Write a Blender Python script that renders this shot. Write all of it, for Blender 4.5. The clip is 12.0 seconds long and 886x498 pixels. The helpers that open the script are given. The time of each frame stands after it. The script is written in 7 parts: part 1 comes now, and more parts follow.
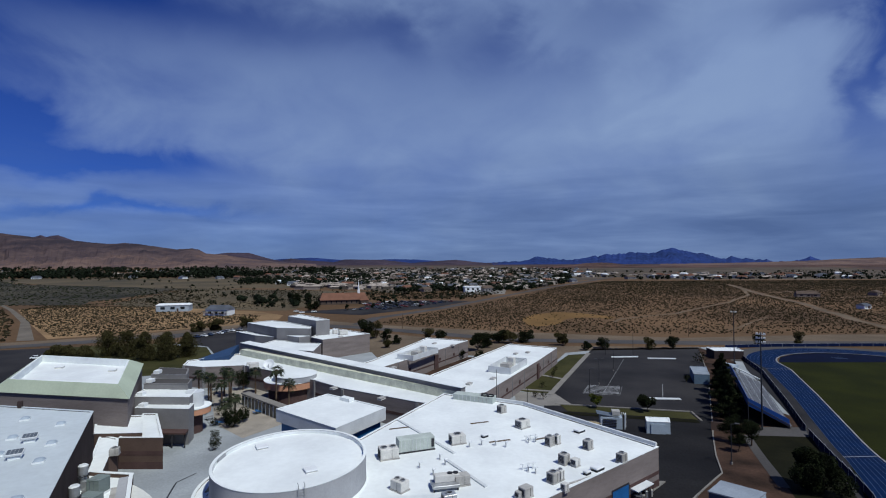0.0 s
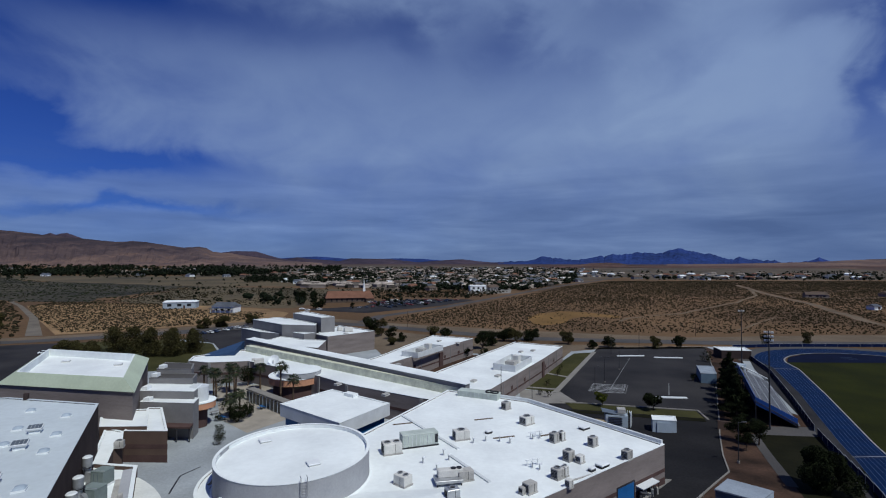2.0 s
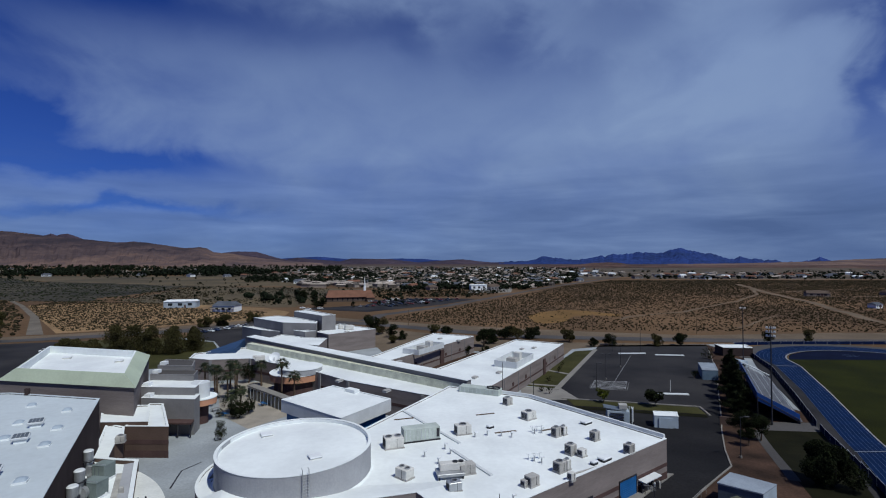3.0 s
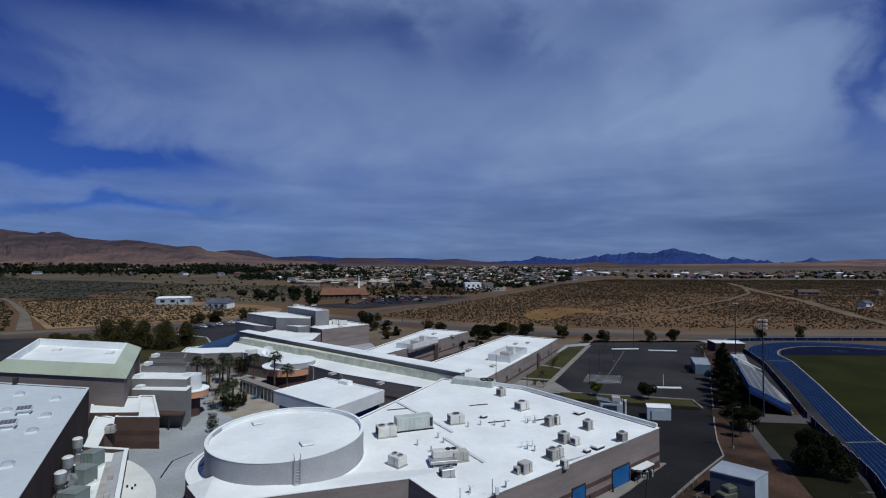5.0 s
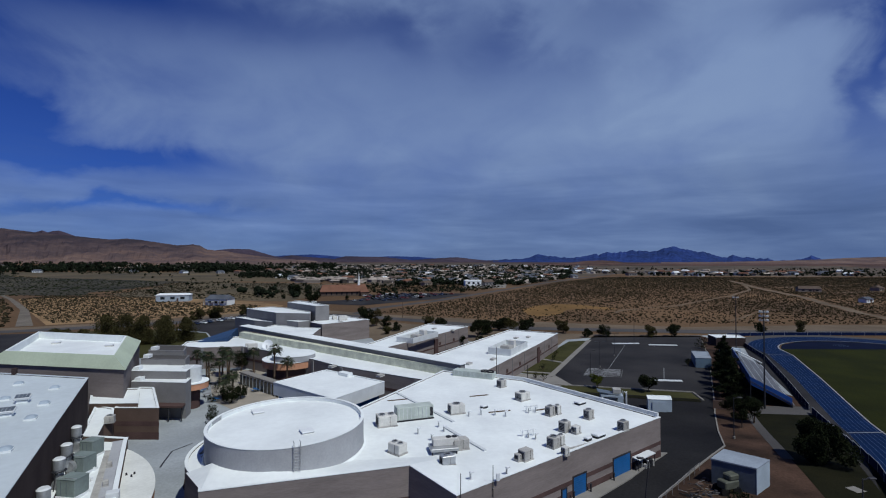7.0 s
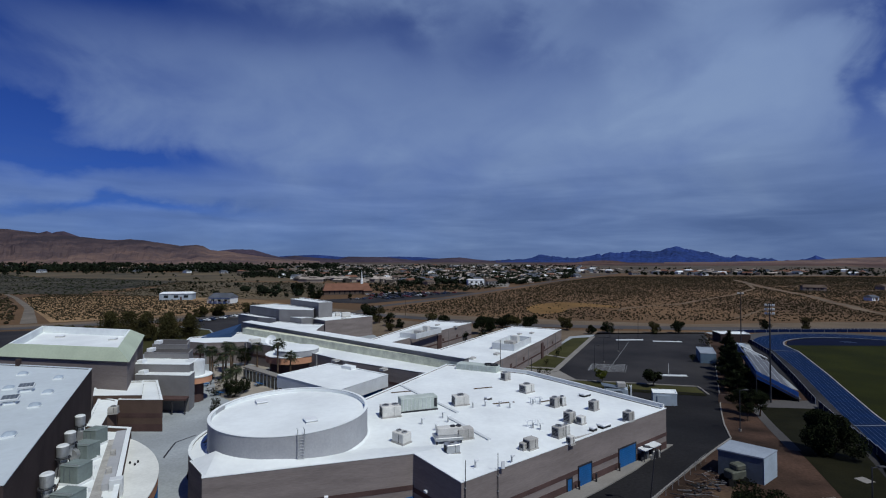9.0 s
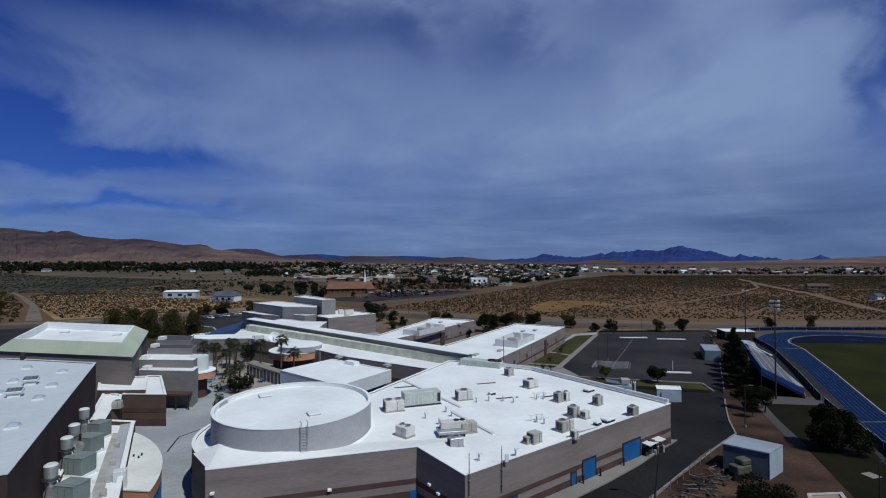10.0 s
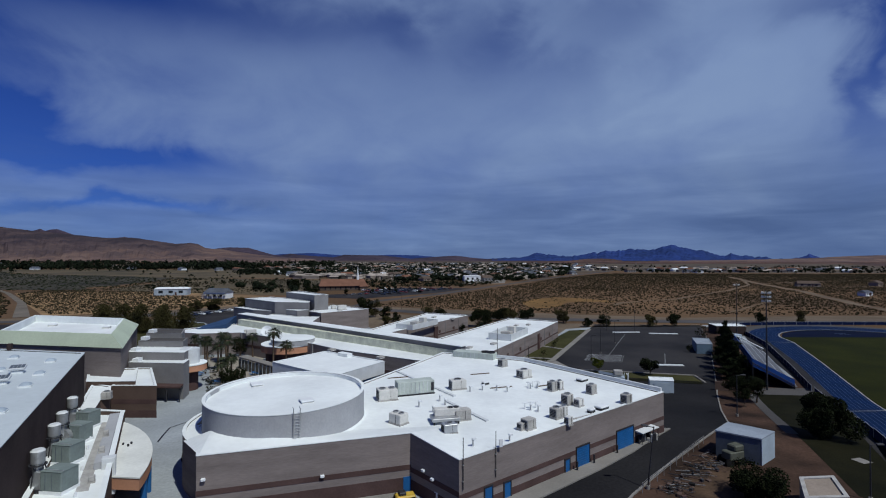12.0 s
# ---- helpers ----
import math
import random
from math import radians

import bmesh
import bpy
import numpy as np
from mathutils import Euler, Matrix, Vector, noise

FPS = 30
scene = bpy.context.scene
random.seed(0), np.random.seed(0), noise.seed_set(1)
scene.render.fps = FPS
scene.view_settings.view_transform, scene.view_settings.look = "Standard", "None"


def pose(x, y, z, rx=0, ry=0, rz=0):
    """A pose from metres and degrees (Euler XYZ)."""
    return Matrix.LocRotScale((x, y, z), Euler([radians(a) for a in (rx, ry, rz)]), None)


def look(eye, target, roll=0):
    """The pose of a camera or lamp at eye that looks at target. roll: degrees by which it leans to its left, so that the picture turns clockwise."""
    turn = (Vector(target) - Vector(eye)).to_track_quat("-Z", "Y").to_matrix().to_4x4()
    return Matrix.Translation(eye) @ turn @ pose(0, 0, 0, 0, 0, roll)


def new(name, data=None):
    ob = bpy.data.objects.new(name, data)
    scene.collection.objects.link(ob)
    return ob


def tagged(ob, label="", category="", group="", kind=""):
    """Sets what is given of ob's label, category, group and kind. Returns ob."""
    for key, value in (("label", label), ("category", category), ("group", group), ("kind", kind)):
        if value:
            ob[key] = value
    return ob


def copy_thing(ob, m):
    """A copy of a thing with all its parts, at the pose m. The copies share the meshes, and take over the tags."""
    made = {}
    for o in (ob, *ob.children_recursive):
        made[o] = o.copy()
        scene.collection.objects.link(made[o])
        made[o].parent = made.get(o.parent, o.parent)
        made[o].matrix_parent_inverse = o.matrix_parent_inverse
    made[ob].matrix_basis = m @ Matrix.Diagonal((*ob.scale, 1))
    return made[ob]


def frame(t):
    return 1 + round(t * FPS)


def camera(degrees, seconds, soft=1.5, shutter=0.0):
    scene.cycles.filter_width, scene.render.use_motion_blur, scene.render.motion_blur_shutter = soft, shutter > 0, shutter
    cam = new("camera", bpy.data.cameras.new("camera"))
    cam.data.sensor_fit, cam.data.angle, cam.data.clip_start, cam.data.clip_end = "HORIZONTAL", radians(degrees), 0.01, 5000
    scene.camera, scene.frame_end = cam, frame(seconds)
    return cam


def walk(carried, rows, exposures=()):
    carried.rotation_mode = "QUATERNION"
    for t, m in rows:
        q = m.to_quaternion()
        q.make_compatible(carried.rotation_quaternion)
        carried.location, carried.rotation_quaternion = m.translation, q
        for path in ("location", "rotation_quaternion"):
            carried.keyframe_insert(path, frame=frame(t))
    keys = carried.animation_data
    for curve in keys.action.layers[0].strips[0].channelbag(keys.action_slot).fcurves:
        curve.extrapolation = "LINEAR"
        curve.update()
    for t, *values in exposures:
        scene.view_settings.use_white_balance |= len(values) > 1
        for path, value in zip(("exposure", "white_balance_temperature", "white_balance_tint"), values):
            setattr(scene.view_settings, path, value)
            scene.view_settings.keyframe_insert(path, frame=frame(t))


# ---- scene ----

# ---------- camera and its path ----------
cam = camera(84.0, 12.0, soft=1.1)


# The plan below is drawn in units of SCALE metres; everything but the far hills is brought to metres at the end.
SCALE = 1.33


def view(x, y, z, yaw, pitch, roll):
    x, y, z = x * SCALE, y * SCALE, z * SCALE
    a, b = radians(yaw), radians(pitch)
    d = Vector((-math.sin(a) * math.cos(b), math.cos(a) * math.cos(b), math.sin(b)))
    return look((x, y, z), Vector((x, y, z)) + d * 10, roll)


PATH = [
    (0, 0.18, -1.95, 33.66, 0.05, 1.26, -0.21), (0.5, 0.21, -2.0, 33.7, 0.03, 1.28, -0.14),
    (1, 0.27, -1.94, 33.58, 0.08, 1.22, -0.1), (1.5, 0.36, -1.78, 33.32, 0.52, 1.17, 0.02),
    (2, 0.34, -1.56, 32.98, 0.72, 1.2, 0.06), (2.5, 0.28, -1.49, 32.53, 0.73, 1.24, 0.02),
    (3, 0.23, -1.41, 32.12, 0.78, 1.22, -0.03), (5, 0.34, -1.17, 30.61, 0.15, 1.18, 0.16),
    (5.5, 0.27, -1.11, 30.26, 0.11, 1.17, 0.19), (6, 0.33, -1.02, 29.94, 0.09, 1.15, 0.11),
    (6.5, 0.33, -0.93, 29.59, 0.17, 1.14, 0.09), (7, 0.32, -0.85, 29.27, 0.15, 1.02, 0.09),
    (9, 0.15, -0.51, 27.86, 0.46, 1.07, 0.04), (9.5, 0.08, -0.39, 27.57, 0.76, 1.0, 0.08),
    (10, 0.1, -0.32, 27.16, 0.81, 1.0, 0.04), (10.5, 0.09, -0.26, 26.83, 0.55, 1.04, 0.07),
    (11, 0.1, -0.15, 26.44, 0.36, 0.97, 0.11), (11.5, 0.07, -0.12, 26.07, 0.19, 0.96, 0.08),
    (12, 0.0, 0.0, 25.72, 0.0, 0.9, 0.07)]
walk(cam, [(r[0], view(*r[1:])) for r in PATH], [(0, -0.3, 6150, 4), (1.1, -0.3, 6150, 4), (1.6, -0.4, 6150, 4), (12, -0.45, 6150, 4)])

# ---------- sky and sun ----------
SUN_TO = Vector((0.68 * math.cos(radians(57)), -0.733 * math.cos(radians(57)), math.sin(radians(57))))


def build_world():
    w = bpy.data.worlds.new("sky")
    scene.world = w
    w.use_nodes = True
    nt = w.node_tree
    nt.nodes.clear()
    N, L = nt.nodes.new, nt.links.new
    sky = N("ShaderNodeTexSky")
    sky.sky_type, sky.sun_disc = "NISHITA", False
    sky.sun_elevation, sky.sun_rotation = radians(57), math.atan2(SUN_TO.x, SUN_TO.y)
    sky.air_density, sky.dust_density, sky.ozone_density, sky.altitude = 1.0, 0.3, 2.0, 900
    tint = N("ShaderNodeMix")
    tint.data_type, tint.blend_type = "RGBA", "MULTIPLY"
    tint.inputs[0].default_value = 1.0
    tint.inputs[7].default_value = (0.11, 0.21, 0.62, 1)
    L(sky.outputs[0], tint.inputs[6])
    co, sep = N("ShaderNodeTexCoord"), N("ShaderNodeSeparateXYZ")
    L(co.outputs["Generated"], sep.inputs[0])
    east, up = sep.outputs[0], sep.outputs[2]

    def calc(op, a, b, c=None):
        n = N("ShaderNodeMath")
        n.operation = op
        for k, v in enumerate((a, b, c)):
            if isinstance(v, (int, float)):
                n.inputs[k].default_value = v
            elif v is not None:
                L(v, n.inputs[k])
        return n.outputs[0]

    def cloud(scale, flatten, lean, detail, rough, twist, off):
        """Cloud texture over the directions of the sky, flattened towards the horizon."""
        m = N("ShaderNodeMapping")
        m.inputs["Rotation"].default_value = (0, radians(lean), 0)
        m.inputs["Scale"].default_value = (1, 1, flatten)
        m.inputs["Location"].default_value = off
        L(co.outputs["Generated"], m.inputs[0])
        n = N("ShaderNodeTexNoise")
        n.inputs["Scale"].default_value, n.inputs["Detail"].default_value = scale, detail
        n.inputs["Roughness"].default_value, n.inputs["Distortion"].default_value = rough, twist
        L(m.outputs[0], n.inputs["Vector"])
        return calc("SUBTRACT", n.outputs[0], 0.5)

    big = cloud(2.4, 2.2, 8, 6, 0.5, 0.3, (0.4, 0.1, 0.2))
    mid = cloud(5.5, 1.5, 14, 6, 0.52, 0.5, (3.1, 0.7, 1.0))
    streak = cloud(4.5, 7.0, 3, 6, 0.52, 0.4, (1.3, 2.2, 0.4))
    fray = cloud(12.0, 1.5, -14, 6, 0.55, 0.5, (5.3, 1.2, 2.0))
    low = N("ShaderNodeMapRange")
    low.interpolation_type = "SMOOTHSTEP"
    low.inputs[1].default_value, low.inputs[2].default_value = 0.24, 0.05
    L(up, low.inputs[0])
    # a veil of cloud, thicker towards the east, with ragged clear gaps
    wx = calc("MULTIPLY_ADD", fray, 0.05, calc("MULTIPLY_ADD", mid, 0.22, east))
    wz = calc("MULTIPLY_ADD", fray, 0.035, calc("MULTIPLY_ADD", mid, 0.11, up))
    cover = calc("MULTIPLY_ADD", east, 0.30, 0.66)
    cover = calc("MULTIPLY_ADD", big, 0.42, cover)
    cover = calc("MULTIPLY_ADD", mid, 0.40, cover)
    cover = calc("MULTIPLY_ADD", fray, 0.10, cover)
    cover = calc("MULTIPLY_ADD", calc("MULTIPLY", streak, low.outputs[0]), 0.55, cover)
    for edge, lo_, hi_, less in ((up, 0.45, 0.75, 0.7), (sep.outputs[1], 0.25, -0.3, 0.5)):
        fade = N("ShaderNodeMapRange")
        fade.interpolation_type = "SMOOTHSTEP"
        fade.inputs[1].default_value, fade.inputs[2].default_value = lo_, hi_
        L(edge, fade.inputs[0])
        cover = calc("SUBTRACT", cover, calc("MULTIPLY", fade.outputs[0], less))
    for gx, gz_, ax, az, deep in ((-0.62, 0.165, 0.15, 0.022, 0.8), (-0.63, 0.225, 0.07, 0.025, 0.5), (-0.55, 0.088, 0.14, 0.009, 0.5),
                                  (-0.54, 0.41, 0.15, 0.035, 0.42), (-0.25, 0.43, 0.14, 0.04, 0.38), (-0.06, 0.41, 0.07, 0.045, 0.3),
                                  (0.09, 0.40, 0.05, 0.05, 0.38), (0.24, 0.345, 0.08, 0.025, 0.18), (0.31, 0.43, 0.10, 0.04, 0.25),
                                  (0.64, 0.31, 0.028, 0.14, 0.75), (0.575, 0.385, 0.07, 0.03, 0.5), (0.50, 0.34, 0.09, 0.10, -0.24),
                                  (-0.30, 0.27, 0.16, 0.07, -0.08), (-0.68, 0.31, 0.10, 0.08, 0.36), (0.05, 0.22, 0.25, 0.05, -0.1)):
        u = calc("MULTIPLY", calc("SUBTRACT", wx, gx), 1 / ax)
        v = calc("MULTIPLY", calc("SUBTRACT", wz, gz_), 1 / az)
        q = calc("MULTIPLY_ADD", u, u, calc("MULTIPLY", v, v))
        cover = calc("SUBTRACT", cover, calc("MULTIPLY", calc("POWER", 2.718, calc("MULTIPLY", q, -0.6)), deep))
    top = N("ShaderNodeClamp")
    L(cover, top.inputs[0])
    top.inputs[1].default_value = 0.02
    # sunlit cloud against its grey underside
    tone = N("ShaderNodeMix")
    tone.data_type = "RGBA"
    L(calc("MULTIPLY_ADD", mid, 1.1, calc("MULTIPLY_ADD", fray, 0.3, 0.5)), tone.inputs[0])
    tone.inputs[6].default_value, tone.inputs[7].default_value = (2.12, 2.86, 5.1, 1), (2.72, 3.56, 5.6, 1)
    mix = N("ShaderNodeMix")
    mix.data_type = "RGBA"
    L(top.outputs[0], mix.inputs[0])
    L(tint.outputs[2], mix.inputs[6])
    L(tone.outputs[2], mix.inputs[7])
    # grey blue stratus low over the horizon
    bank = N("ShaderNodeClamp")
    L(calc("MULTIPLY", low.outputs[0], calc("MULTIPLY_ADD", east, 0.34, calc("MULTIPLY_ADD", streak, -1.5, 0.46))), bank.inputs[0])
    mix2 = N("ShaderNodeMix")
    mix2.data_type = "RGBA"
    L(bank.outputs[0], mix2.inputs[0])
    L(mix.outputs[2], mix2.inputs[6])
    mix2.inputs[7].default_value = (0.9, 1.4, 3.0, 1)
    bg = N("ShaderNodeBackground")
    bg.inputs[1].default_value = 0.12
    L(mix2.outputs[2], bg.inputs[0])
    L(bg.outputs[0], N("ShaderNodeOutputWorld").inputs[0])


build_world()
sun_data = bpy.data.lights.new("sun", "SUN")
sun_data.energy, sun_data.angle, sun_data.color = 4.5, radians(0.6), (1.0, 0.96, 0.9)
sun = new("sun", sun_data)
sun.matrix_world = look(SUN_TO * 200, (0, 0, 0))

# ---------- materials ----------


def material(name, color, rough=0.85, vary=0.12, scale=0.6, fine=8.0, bump=0.15, metal=0.0, spec=0.3, tint2=None, coord="Object", random_tint=0.0, stretch=None, island=False):
    """A surface with broad stains, fine grain and a little relief."""
    m = bpy.data.materials.new(name)
    m.use_nodes = True
    nt = m.node_tree
    N, L = nt.nodes.new, nt.links.new
    b = nt.nodes["Principled BSDF"]
    b.inputs["Roughness"].default_value, b.inputs["Metallic"].default_value = rough, metal
    b.inputs["Specular IOR Level"].default_value = spec if rough < 0.75 else 0.06
    geo = N("ShaderNodeNewGeometry")
    vec = geo.outputs["Position"]
    if stretch:
        mp = N("ShaderNodeMapping")
        mp.inputs["Scale"].default_value = stretch
        L(vec, mp.inputs[0])
        vec = mp.outputs[0]
    n1, n2 = N("ShaderNodeTexNoise"), N("ShaderNodeTexNoise")
    n1.inputs["Scale"].default_value, n1.inputs["Detail"].default_value = scale / SCALE, 6
    n2.inputs["Scale"].default_value, n2.inputs["Detail"].default_value = fine / SCALE, 4
    L(vec, n1.inputs["Vector"])
    L(vec, n2.inputs["Vector"])
    c = Vector(color[:3])
    lo = Vector(tint2) if tint2 else c * (1 - 2.2 * vary)
    ramp = N("ShaderNodeValToRGB")
    ramp.color_ramp.elements[0].position, ramp.color_ramp.elements[1].position = 0.33, 0.67
    ramp.color_ramp.elements[0].color, ramp.color_ramp.elements[1].color = (*lo, 1), (*(c * (1 + 0.5 * vary)), 1)
    L(n1.outputs[0], ramp.inputs[0])
    mr = N("ShaderNodeMapRange")
    mr.inputs[1].default_value, mr.inputs[2].default_value = 0.3, 0.7
    mr.inputs[3].default_value, mr.inputs[4].default_value = 1 - vary, 1 + vary
    L(n2.outputs[0], mr.inputs[0])
    out = mr.outputs[0]
    if random_tint:
        rnd = geo.outputs["Random Per Island"] if island else N("ShaderNodeObjectInfo").outputs["Random"]
        r2 = N("ShaderNodeMapRange")
        r2.inputs[3].default_value, r2.inputs[4].default_value = 1 - random_tint, 1 + random_tint
        L(rnd, r2.inputs[0])
        mm = N("ShaderNodeMath")
        mm.operation = "MULTIPLY"
        L(out, mm.inputs[0])
        L(r2.outputs[0], mm.inputs[1])
        out = mm.outputs[0]
    sc = N("ShaderNodeVectorMath")
    sc.operation = "SCALE"
    L(ramp.outputs[0], sc.inputs[0])
    L(out, sc.inputs[3])
    L(sc.outputs[0], b.inputs["Base Color"])
    if bump:
        bp = N("ShaderNodeBump")
        bp.inputs["Strength"].default_value, bp.inputs["Distance"].default_value = bump, 0.05
        L(n2.outputs[0], bp.inputs["Height"])
        L(bp.outputs[0], b.inputs["Normal"])
    return m


